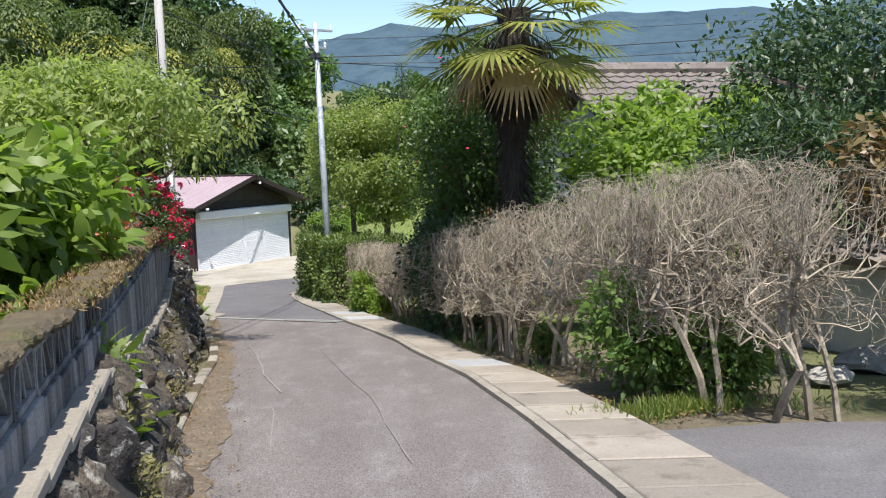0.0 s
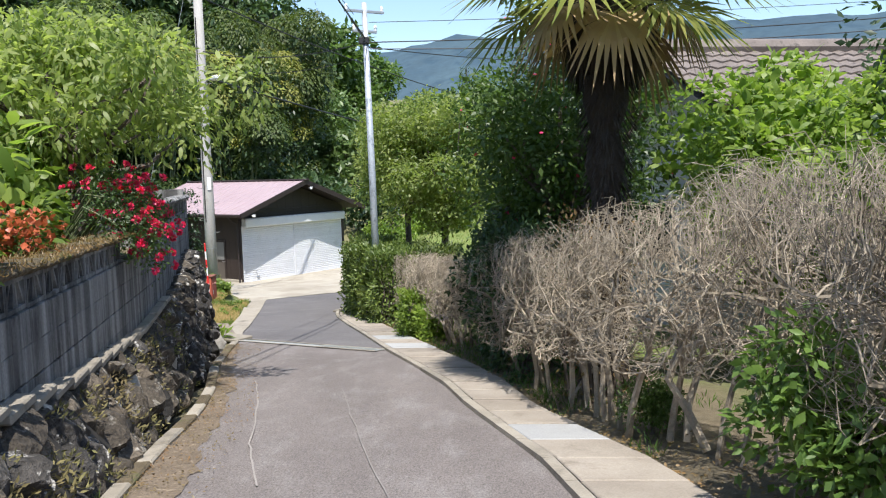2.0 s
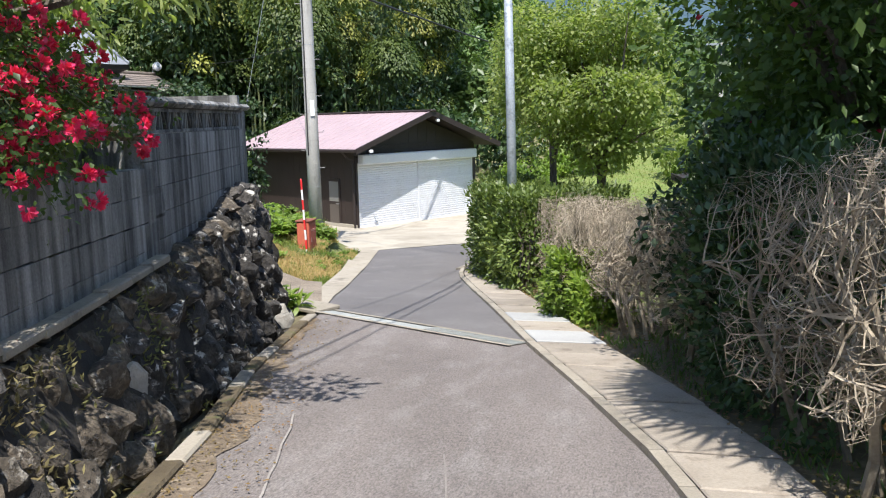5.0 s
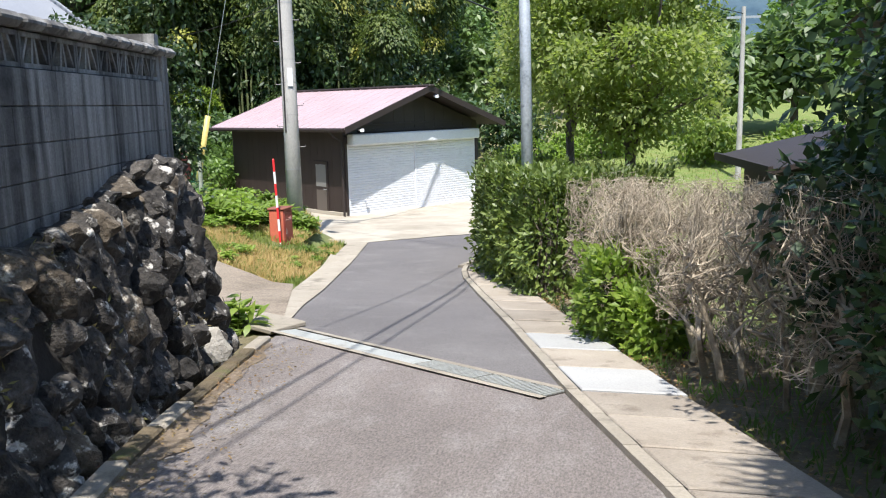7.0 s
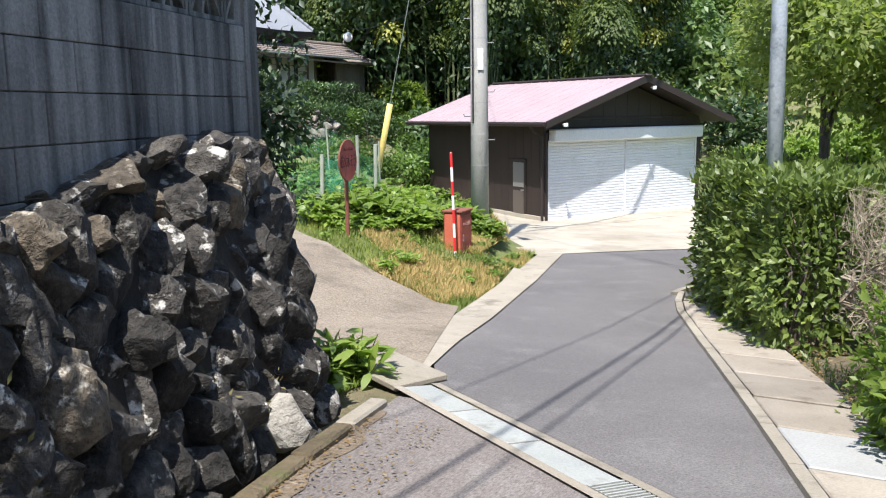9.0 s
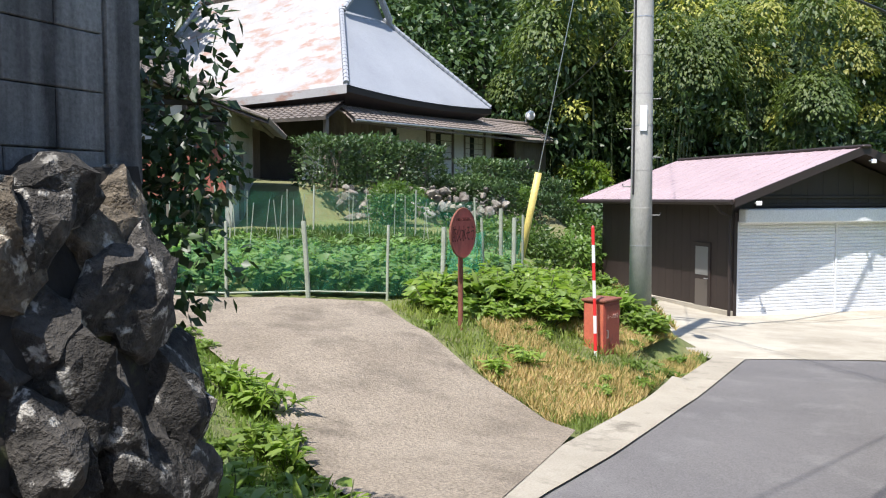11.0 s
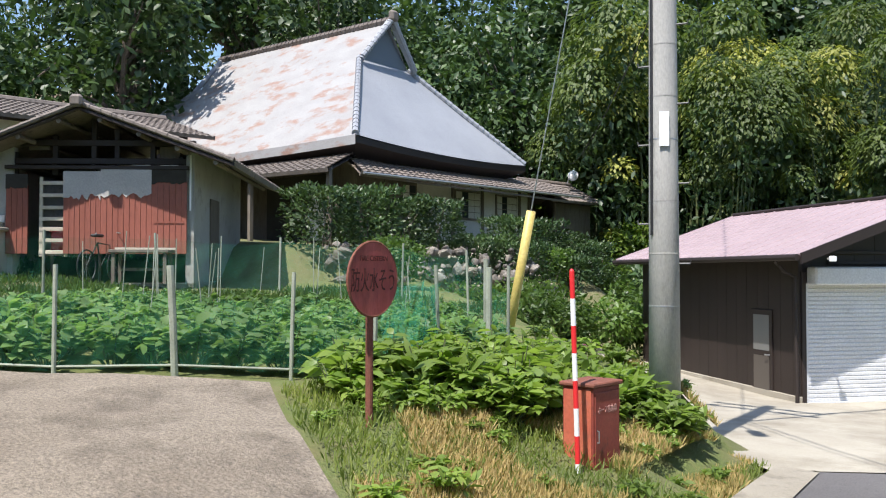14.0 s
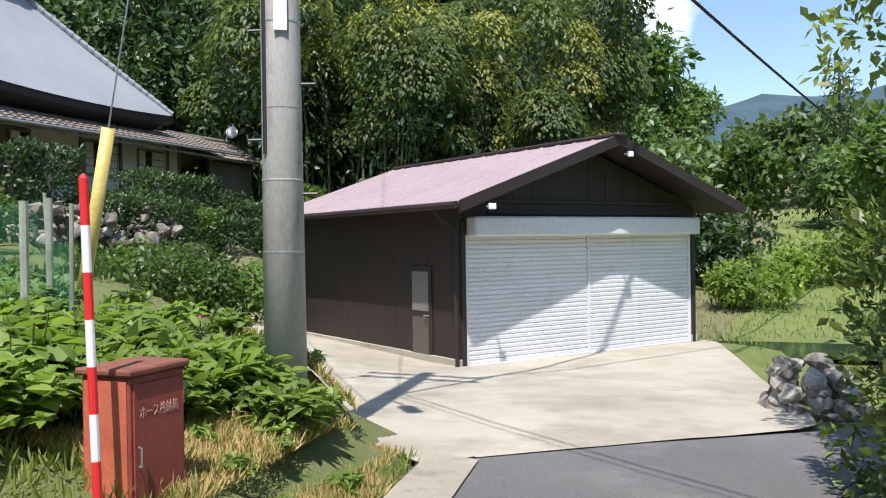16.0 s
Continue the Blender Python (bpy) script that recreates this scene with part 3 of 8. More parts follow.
# pale kerb stones on the far side of the lane, from the drain to the forecourt
rows = [((lerp(LEFT, y) - 0.42, y + 0.1), (lerp(LEFT, y) + 0.03, y)) for y in np.arange(18.0, 27.4, 0.4)]
tagged(part("pavement", strip(rows, 3, 0.022, 0.006), CONCRETE), "narrow concrete edging beside the lane", "kerb", kind="structure")
# asphalt entry of the neighbouring garden
rows = [((lerp(RIGHT, y) + lerp(SLABW, y), y), (14.0, y - 1.5)) for y in np.arange(-6, 6.5, 0.5)]
entry = part("driveway", strip(rows, 12, -0.02, 0.006), ASPHALT_NEW, smooth=True)
tagged(entry, "dark asphalt entry of the neighbouring garden", "driveway", kind="structure")

# ---- garage ----
def garage():
    W, D, H = 5.25, 6.0, 2.55
    m = Matrix(((GU.x, GV.x, 0, GO.x), (GU.y, GV.y, 0, GO.y), (0, 0, 1, GO.z), (0, 0, 0, 1)))
    g = thing("garage", m, "dark brown timber garage with pinkish metal roof and white shutter", "garage")
    ridge, pitch = 2.63, 0.348
    eave_z = 2.58
    # walls of upright boards, a part a side
    sw0 = part("side_wall", Mesh().box(-0.10, 0, 0.14, -0.04, D, H), DARKWOOD, g, "dark brown upright boards")
    n = 34
    bd0 = [Mesh().box(-0.16 - 0.002 * q, 0.0012, 0.14, -0.102, D / n - 0.0012, H).data("board", DARKWOOD) for q in (0, 1)]
    for k in range(n):
        part("board", bd0[k % 2], None, sw0).location = (0, D * k / n, 0)
    w = Mesh()
    w.box(W + 0.06, 0, 0.14, W + 0.14, D, H)
    part("side_wall", w, DARKWOOD, g)
    w = Mesh().box(-0.1, D - 0.08, 0.14, W + 0.1, D, H)
    part("back_wall", w, DARKWOOD, g)
    f = Mesh()
    f.box(-0.2, -0.02, -0.25, -0.03, D + 0.02, 0.14, bevel=0.01)
    part("foundation", f, CONCRETE_LIGHT, g, "pale concrete footing")
    f = Mesh().box(W + 0.03, -0.02, -0.4, W + 0.2, D + 0.02, 0.14, bevel=0.01)
    part("foundation", f, CONCRETE_LIGHT, g)
    # floor slab
    part("floor_slab", Mesh().box(-0.03, 0.02, -0.2, W + 0.03, D, 0.01), CONCRETE_LIGHT, g)
    # gable front above the shutter
    gab = part("gable", Mesh().box(0.0, 0.03, 2.2, W, 0.08, 2.62), DARKWOOD, g, "dark boarded gable")
    n = 26
    for k in range(n):
        a = -0.1 + (W + 0.2) * k / n
        b = a + (W + 0.2) / n
        za, zb = (eave_z + pitch * (min(t + 0.65, 2 * ridge + 0.65 - t)) - 0.16 for t in (a, b))
        y0 = -0.004 * (k % 2)
        part("board", Mesh().add([(a + .0015, y0, 2.2), (b - .0015, y0, 2.2), (b - .0015, y0, zb), (a + .0015, y0, za), (a + .0015, .08, 2.2), (b - .0015, .08, 2.2), (b - .0015, .08, zb), (a + .0015, .08, za)], [(0, 1, 2, 3), (7, 6, 5, 4), (0, 3, 7, 4), (1, 5, 6, 2), (3, 2, 6, 7), (0, 4, 5, 1)]), DARKWOOD, gab)
    for z in (2.42, 2.60):
        part("gable_rail", Mesh().box(0.4, -0.05, z, W - 0.4, -0.02, z + 0.06, bevel=0.005), DARKWOOD, g)
    for u in (-0.12, W + 0.04):
        part("corner_post", Mesh().box(u, -0.03, 0.0, u + 0.09, 0.1, 2.3, bevel=0.01), DARKWOOD, g)
    # roof: two pitched sheets with ribs and dark edging
    for side in (-1, 1):
        eu = ridge + side * 3.28
        zr = eave_z + pitch * 3.28
        r = Mesh()
        v0, v1 = -0.74, 6.45
        nrm = 0.035
        r.add([(eu, v0, eave_z - 0.06), (ridge, v0, zr - 0.06), (ridge, v1, zr - 0.06), (eu, v1, eave_z - 0.06), (eu, v0, eave_z), (ridge, v0, zr), (ridge, v1, zr), (eu, v1, eave_z)],
              [(0, 1, 2, 3), (7, 6, 5, 4), (0, 4, 5, 1), (1, 5, 6, 2), (2, 6, 7, 3), (3, 7, 4, 0)])
        part("roof_sheet", r, ROOFMETAL, g, "pinkish brown metal sheeting")
        ribs = Mesh()
        for k in range(17):
            v = v0 + 0.02 + (v1 - v0 - 0.05) * k / 16
            ribs.add([(eu, v, eave_z + 0.002), (ridge, v, zr + 0.002), (ridge, v + 0.03, zr + 0.002), (eu, v + 0.03, eave_z + 0.002), (eu, v + 0.008, eave_z + nrm * .5), (ridge, v + 0.008, zr + nrm * .5), (ridge, v + 0.022, zr + nrm * .5), (eu, v + 0.022, eave_z + nrm * .5)], [(0, 1, 5, 4), (4, 5, 6, 7), (7, 6, 2, 3), (0, 4, 7, 3), (1, 2, 6, 5)])
        part("roof_rib", ribs, ROOFMETAL, g)
        for v, t in ((v0 - 0.04, 0.04), (v1, 0.04)):
            bb = Mesh()
            bb.add([(eu, v, eave_z - 0.16), (ridge, v, zr - 0.16), (ridge, v + t, zr - 0.16), (eu, v + t, eave_z - 0.16), (eu, v, eave_z + 0.02), (ridge, v, zr + 0.02), (ridge, v + t, zr + 0.02), (eu, v + t, eave_z + 0.02)],
                   [(0, 1, 2, 3), (7, 6, 5, 4), (0, 4, 5, 1), (1, 5, 6, 2), (2, 6, 7, 3), (3, 7, 4, 0)])
            part("bargeboard", bb, DARKWOOD, g, "dark brown bargeboard")
        # soffit boards under the overhang
        sf = Mesh()
        sf.add([(eu, v0, eave_z - 0.07), (ridge, v0, zr - 0.07), (ridge, v1, zr - 0.07), (eu, v1, eave_z - 0.07), (eu, v0, eave_z - 0.10), (ridge, v0, zr - 0.10), (ridge, v1, zr - 0.10), (eu, v1, eave_z - 0.10)], [(0, 1, 2, 3), (7, 6, 5, 4), (0, 4, 5, 1), (1, 5, 6, 2), (2, 6, 7, 3), (3, 7, 4, 0)])
        part("soffit", sf, DARKWOOD, g)
        gt = Mesh()
        gt.tube([(eu - side * -0.05, v0, eave_z - 0.05), (eu - side * -0.05, v1, eave_z - 0.07)], 0.055, 8)
        part("gutter", gt, DARKWOOD, g, "dark half-round gutter")
    part("ridge_cap", Mesh().box(ridge - 0.12, -0.84, eave_z + pitch * 3.28 - 0.03, ridge + 0.12, 6.47, eave_z + pitch * 3.28 + 0.045, bevel=0.03), DARKWOOD, g)
    dp = Mesh().tube([(-0.62, 0.0, 2.48), (-0.45, 0.0, 2.30), (-0.24, -0.02, 2.2), (-0.24, -0.05, 0.02)], 0.035, 8)
    part("downpipe", dp, DARKWOOD, g, "dark brown downpipe")
    dp = Mesh().tube([(W + 0.66, 0.3, 2.45), (W + 0.5, 0.3, 2.28), (W + 0.24, 0.1, 2.18), (W + 0.22, 0.1, 0.0)], 0.035, 8)
    part("downpipe", dp, DARKWOOD, g)
    # shutter: box, guide rails, curtain of slats
    sb = Mesh().box(0.0, -0.26, 2.06, W + 0.02, 0.02, 2.38, bevel=0.03)
    part("shutter_box", sb, SHUTBOX, g, "pale grey metal shutter box")
    for u in (-0.03, W / 2 - 0.03, W - 0.03):
        part("guide_rail", Mesh().box(u, 0.0, 0.0, u + 0.06, 0.06, 2.1, bevel=0.006), SHUTTER, g)
    slat = Mesh()
    sw = W / 2 - 0.07
    slat.add([(0, 0, 0), (sw, 0, 0), (sw, -0.014, 0.012), (0, -0.014, 0.012), (0, -0.016, 0.055), (sw, -0.016, 0.055), (sw, 0, 0.072), (0, 0, 0.072), (0, 0.01, 0), (sw, 0.01, 0), (sw, 0.01, 0.072), (0, 0.01, 0.072)],
             [(0, 1, 2, 3), (3, 2, 5, 4), (4, 5, 6, 7), (8, 11, 10, 9), (0, 3, 4, 7, 11, 8), (1, 9, 10, 6, 5, 2)])
    sd = slat.data("slat", SHUTTER)
    for half in (0, 1):
        cur = part("shutter", Mesh().box(0.04 + half * W / 2, 0.05, 0.0, W / 2 - 0.04 + half * W / 2, 0.06, 2.1), SHUTTER, g, "white roller shutter with narrow slats")
        for k in range(28):
            o = part("slat", sd, None, cur)
            o.location = (0.035 + half * W / 2, 0.035, 0.03 + k * 0.0735)
        part("bottom_bar", Mesh().box(0.035 + half * W / 2, 0.0, 0.0, W / 2 - 0.035 + half * W / 2, 0.05, 0.035, bevel=0.006), SHUTBOX, cur)
    # side door
    d = part("door", Mesh().box(-0.19, 0.75, -0.02, -0.155, 1.40, 1.60, bevel=0.008), DARKWOOD, g, "narrow brown aluminium door with frosted pane")
    part("pane", Mesh().box(-0.196, 0.83, 0.85, -0.188, 1.32, 1.50), plain("frosted_pane", (0.18, 0.18, 0.17), 0.3), d)
    part("panel", Mesh().box(-0.196, 0.83, 0.10, -0.188, 1.32, 0.75), plain("bronze_panel", (0.09, 0.075, 0.065), 0.4), d)
    part("handle", Mesh().tube([(-0.2, 0.81, 0.78), (-0.24, 0.81, 0.78), (-0.24, 0.90, 0.78)], 0.012, 6), METAL, d, "metal door handle")
    # two small floodlights under the verge
    for u, z in ((-0.15, 2.52), (2.75, 3.42)):
        fl = part("floodlight", Mesh().box(u - 0.06, -0.91, z - 0.06, u + 0.06, -0.86, z + 0.03, m=None, bevel=0.01), WHITE, g, "small white floodlight")
        part("bracket", Mesh().tube([(u, -0.76, z - 0.01), (u, -0.88, z - 0.01)], 0.02, 6), METAL, fl)
    return g


garage()
# ---- poles and cables ----
PB = V(-8.45, 26.74, -2.42)


def utility_pole():
    p = thing("utility_pole", Matrix.Translation(PB), "tall round grey concrete utility pole with step bolts", "utility pole")
    part("pole", Mesh().tube([(0, 0, -0.4), (0, 0, 3.0), (0, 0, 6.0), (0, 0, 11.0)], [0.168, 0.152, 0.137, 0.11], 24), POLE, p, smooth=True)
    for k, z in enumerate((1.55, 2.1, 2.65, 3.3, 3.75, 4.3, 4.85)):
        part("collar", Mesh().tube([(0, 0, z), (0, 0, z + 0.012)], 0.168 - 0.005 * z + 0.002, 20), METAL if k % 3 == 0 else POLE, p)
    for k in range(12):
        z = 2.0 + 0.42 * k
        a = 0.35
        d = V(-math.cos(a), -math.sin(a), 0) * (1 if k % 2 else -1)
        r = 0.158 - 0.005 * z
        part("step_bolt", Mesh().tube([d * r + V(0, 0, z), d * (r + 0.12) + V(0, 0, z), d * (r + 0.13) + V(0, 0, z + 0.04)], 0.011, 6), BOLT, p)
    pl = Mesh().box(-0.05, -0.012, 0, 0.05, 0.0, 0.36, m=Matrix.Translation(V(0.09, -0.135, 3.22)) @ Matrix.Rotation(radians(35), 4, "Z"))
    part("number_plate", pl, WHITE, p, "narrow white number plate")
    part("conduit", Mesh().tube([(-0.05, -0.15, 2.3), (-0.05, -0.14, 4.6), (-0.05, -0.13, 8.0)], 0.018, 6), BLACK, p)
    # street lamp on a short arm
    arm = part("lamp_arm", Mesh().tube([(0, 0, 6.05), (0.25, -0.3, 6.25), (0.55, -0.6, 6.28)], 0.02, 6), METAL, p)
    part("lamp_head", Mesh().box(-0.09, -0.28, -0.04, 0.09, 0.2, 0.07, m=Matrix.Translation(V(0.62, -0.7, 6.25)) @ Matrix.Rotation(radians(40), 4, "Z"), bevel=0.03), WHITE, p, "white street lamp head")
    for z in (9.6, 10.4):
        ca = part("cross_arm", Mesh().box(-0.9, -0.05, z, 0.9, 0.05, z + 0.09, bevel=0.01), METAL, p)
        for u in (-0.8, -0.3, 0.35, 0.8):
            part("insulator", Mesh().tube([(u, 0, z + 0.09), (u, 0, z + 0.2), (u, 0, z + 0.26)], [0.035, 0.05, 0.025], 8), WHITE, ca)
    return p


utility_pole()
P2 = V(-3.04, 22.6, -2.15)


def steel_pole():
    p = thing("utility_pole", Matrix.Translation(P2), "slim pale grey steel pole with cable brackets", "utility pole")
    t = V(-0.12, 0.2, 7.2)
    part("pole", Mesh().tube([V(0, 0, -0.3), t * 0.5, t], [0.088, 0.08, 0.06], 16), STEELPOLE, p, smooth=True)
    for z, w in ((7.0, 0.5), (6.55, 0.3)):
        c = part("cross_arm", Mesh().box(-w, -0.03, z - 0.03, w, 0.03, z + 0.03, bevel=0.006, m=Matrix.Translation((-0.12, 0.18, 0)) @ Matrix.Rotation(radians(35), 4, "Z")), METAL, p)
        for u in (-w * 0.9, w * 0.9):
            q = Matrix.Rotation(radians(35), 4, "Z") @ V(u, 0, 0) + V(-0.12, 0.18, z)
            part("insulator", Mesh().tube([q, q + V(0, 0, 0.1), q + V(0, 0, 0.15)], [0.03, 0.04, 0.02], 8), WHITE, c)
    part("junction_box", Mesh().box(-0.26, 0.08, 6.25, -0.02, 0.2, 6.42, bevel=0.02), BLACK, p)
    return p


steel_pole()


def cable(name, a, b, sag, r=0.012, label="thin black overhead cable between the poles", n=24, mat=None):
    pts = [V(*a) + (V(*b) - V(*a)) * (k / n) - V(0, 0, sag * 4 * (k / n) * (1 - k / n)) for k in range(n + 1)]
    return tagged(part(name, Mesh().tube(pts, r, 5, caps=False), mat or WIRE), label, "cable", group="overhead cables")


top2 = P2 + V(-0.12, 0.18, 0)
for z, dx, a2, s, r in ((6.95, -0.25, (-4.2, -14, 9.2), 0.4, 0.008), (6.4, 0.0, (-2.6, -14, 8.4), 0.5, 0.018), (6.25, 0.05, (-2.0, -14, 8.0), 0.45, 0.012)):
    cable("overhead_cable", top2 + V(dx, 0, z), a2, s, r)
for z, e, s, r in ((6.75, (34, 38, 8.5), 0.5, 0.008), (6.3, (34, 36, 8.2), 0.7, 0.014), (6.15, (24, 28, 6.0), 0.6, 0.012)):
    cable("overhead_cable", top2 + V(0.1, 0, z), e, s, r)
cable("overhead_cable", top2 + V(0, 0, 6.3), PB + V(0, 0, 7.1), 0.25, 0.012)
cable("overhead_cable", top2 + V(0, 0, 6.0), PB + V(0, 0, 6.7), 0.3, 0.008)
cable("overhead_cable", top2 + V(0, 0, 6.2), (14, 60, 9), 0.8, 0.012)
cable("overhead_cable", PB + V(0, 0, 4.9), (-24.6, 47.2, 3.9), 0.35, 0.008, "thin black service cable to the farmhouse")
cable("overhead_cable", PB + V(0, 0, 7.2), (-30, 70, 12), 0.6, 0.01)
cable("overhead_cable", PB + V(0, 0, 6.4), (-1.5, 66.0, 2.6), 0.25, 0.032, "thick twisted black cable running out over the meadow")
fp = thing("utility_pole", pose(2.6, 50.0, -3.0), "distant slim grey utility pole in the meadow", "utility pole")
part("pole", Mesh().tube([(0, 0, -0.5), (0, 0, 7.2)], [0.13, 0.09], 10), POLE, fp)
part("cross_arm", Mesh().box(-0.7, -0.04, 6.7, 0.7, 0.04, 6.8), METAL, fp)
cable("overhead_cable", PB + V(0, 0, 8.6), (2.6, 50.0, 3.9), 0.5, 0.02)
# guy wire with yellow guard
GF, GT = V(-10.87, 27.0, -1.55), PB + V(0, 0, 10.2)
gd = (GT - GF).normalized()
guy = thing("guy_wire", Matrix.Translation(GF), "steel guy wire with a weathered yellow guard tube", "guy wire")
L0 = (GT - GF).length
part("wire", Mesh().tube([gd * -0.3, gd * L0], 0.008, 5), METAL, guy)
part("guard", Mesh().tube([gd * 0.05, gd * 0.9, gd * 1.85], 0.058, 12), YELLOW, guy, "yellow plastic guard tube", smooth=True)
part("insulator", Mesh().tube([gd * 5.35, gd * 5.42, gd * 5.5, gd * 5.57], [0.02, 0.07, 0.07, 0.02], 10), WHITE, guy, "white ball insulator")

# ---- retaining wall and block wall ----
WA, WD = V(-3.4, 9.94, 0), V(-0.2703, 0.9628, 0)
WN = V(0.9628, 0.2703, 0)


def on_wall(s, out, z):
    """s metres along the block wall (0 near the step), out towards the lane."""
    p = WA + WD * s + WN * out
    return V(p.x, p.y, z)


WALL_END = 7.2
STEP = 3.35
wall_m = Matrix(((WD.x, -WN.x, 0, WA.x), (WD.y, -WN.y, 0, WA.y), (0, 0, 1, 0), (0, 0, 0, 1)))
wall_low = thing("wall_low", wall_m, "stained grey concrete block garden wall with moss on top", "wall", kind="structure")
wall_high = thing("wall_high", wall_m, "tall dark stained concrete block wall with pierced top course", "wall", kind="structure")
# mortar core behind the blocks, slightly recessed
part("mortar", Mesh().box(STEP, 0.03, -0.75, WALL_END - 0.02, 0.13, 0.61), BLOCK, wall_high)


def low_base(s):
    return lerp([(-17, 1.3), (-8, 0.62), (-6, 0.5), (-2, -0.02), (1.2, -0.27), (STEP, -0.25)], s)


def low_top(s):
    return lerp([(-17, 1.74), (-8, 0.98), (-4.5, 0.80), (-2, 0.74), (STEP, 0.64)], s)


core = Mesh()
for s in np.arange(-16.8, STEP - 0.1, 0.4):
    core.box(s, 0.03, low_base(s) - 0.8, s + 0.4, 0.13, low_top(s + 0.2) - 0.27)
part("mortar", core, BLOCK, wall_low)
part("return_wall", Mesh().box(WALL_END - 0.12, 0.02, -0.6, WALL_END, 5.0, 1.0), BLOCK, wall_high)

# ---- farmhouse ----
HE1, HE2, HC = V(-0.125, 0.992, 0), V(-0.992, -0.125, 0), V(-22.91, 34.42, 0.3)
house_m = Matrix(((HE1.x, HE2.x, 0, HC.x), (HE1.y, HE2.y, 0, HC.y), (0, 0, 1, HC.z), (0, 0, 0, 1)))


def slab_from(quad, t, n):
    """A thick sheet from a quad, t deep against n."""
    q = [V(*p) for p in quad]
    b = [p - V(*n) * t for p in q]
    k = len(q)
    return q + b, [tuple(range(k)), tuple(range(2 * k - 1, k - 1, -1))] + [(i, i + k, (i + 1) % k + k, (i + 1) % k) for i in range(k)]


def tile_roof(a, b, c, d, rows, cols):
    """Rows of rounded tiles on the quad eave a-b, top d-c."""
    a, b, c, d = V(*a), V(*b), V(*c), V(*d)
    nrm = (b - a).cross(d - a).normalized()
    if nrm.z < 0:
        nrm = -nrm
    n = cols * 4
    under = [a.lerp(b, k / n) - nrm * 0.06 for k in range(n + 1)]
    top = [d.lerp(c, k / n) - nrm * 0.06 for k in range(n + 1)]
    sheet = [under]
    for r in range(rows):
        f0, f1 = r / rows, (r + 1) / rows
        l0, r0, l1, r1 = a.lerp(d, f0), b.lerp(c, f0), a.lerp(d, f1), b.lerp(c, f1)
        line0, line1, base = [], [], []
        for k in range(n + 1):
            g = k / n
            w = 0.035 * (0.5 + 0.5 * math.cos(k * 1.5708))
            line0.append(l0.lerp(r0, g) + nrm * (0.045 + w))
            line1.append(l1.lerp(r1, g) + nrm * (0.012 + w))
            base.append(l0.lerp(r0, g) + nrm * 0.005)
        sheet += [base, line0, line1]
    return Mesh().grid(sheet + [top, under])


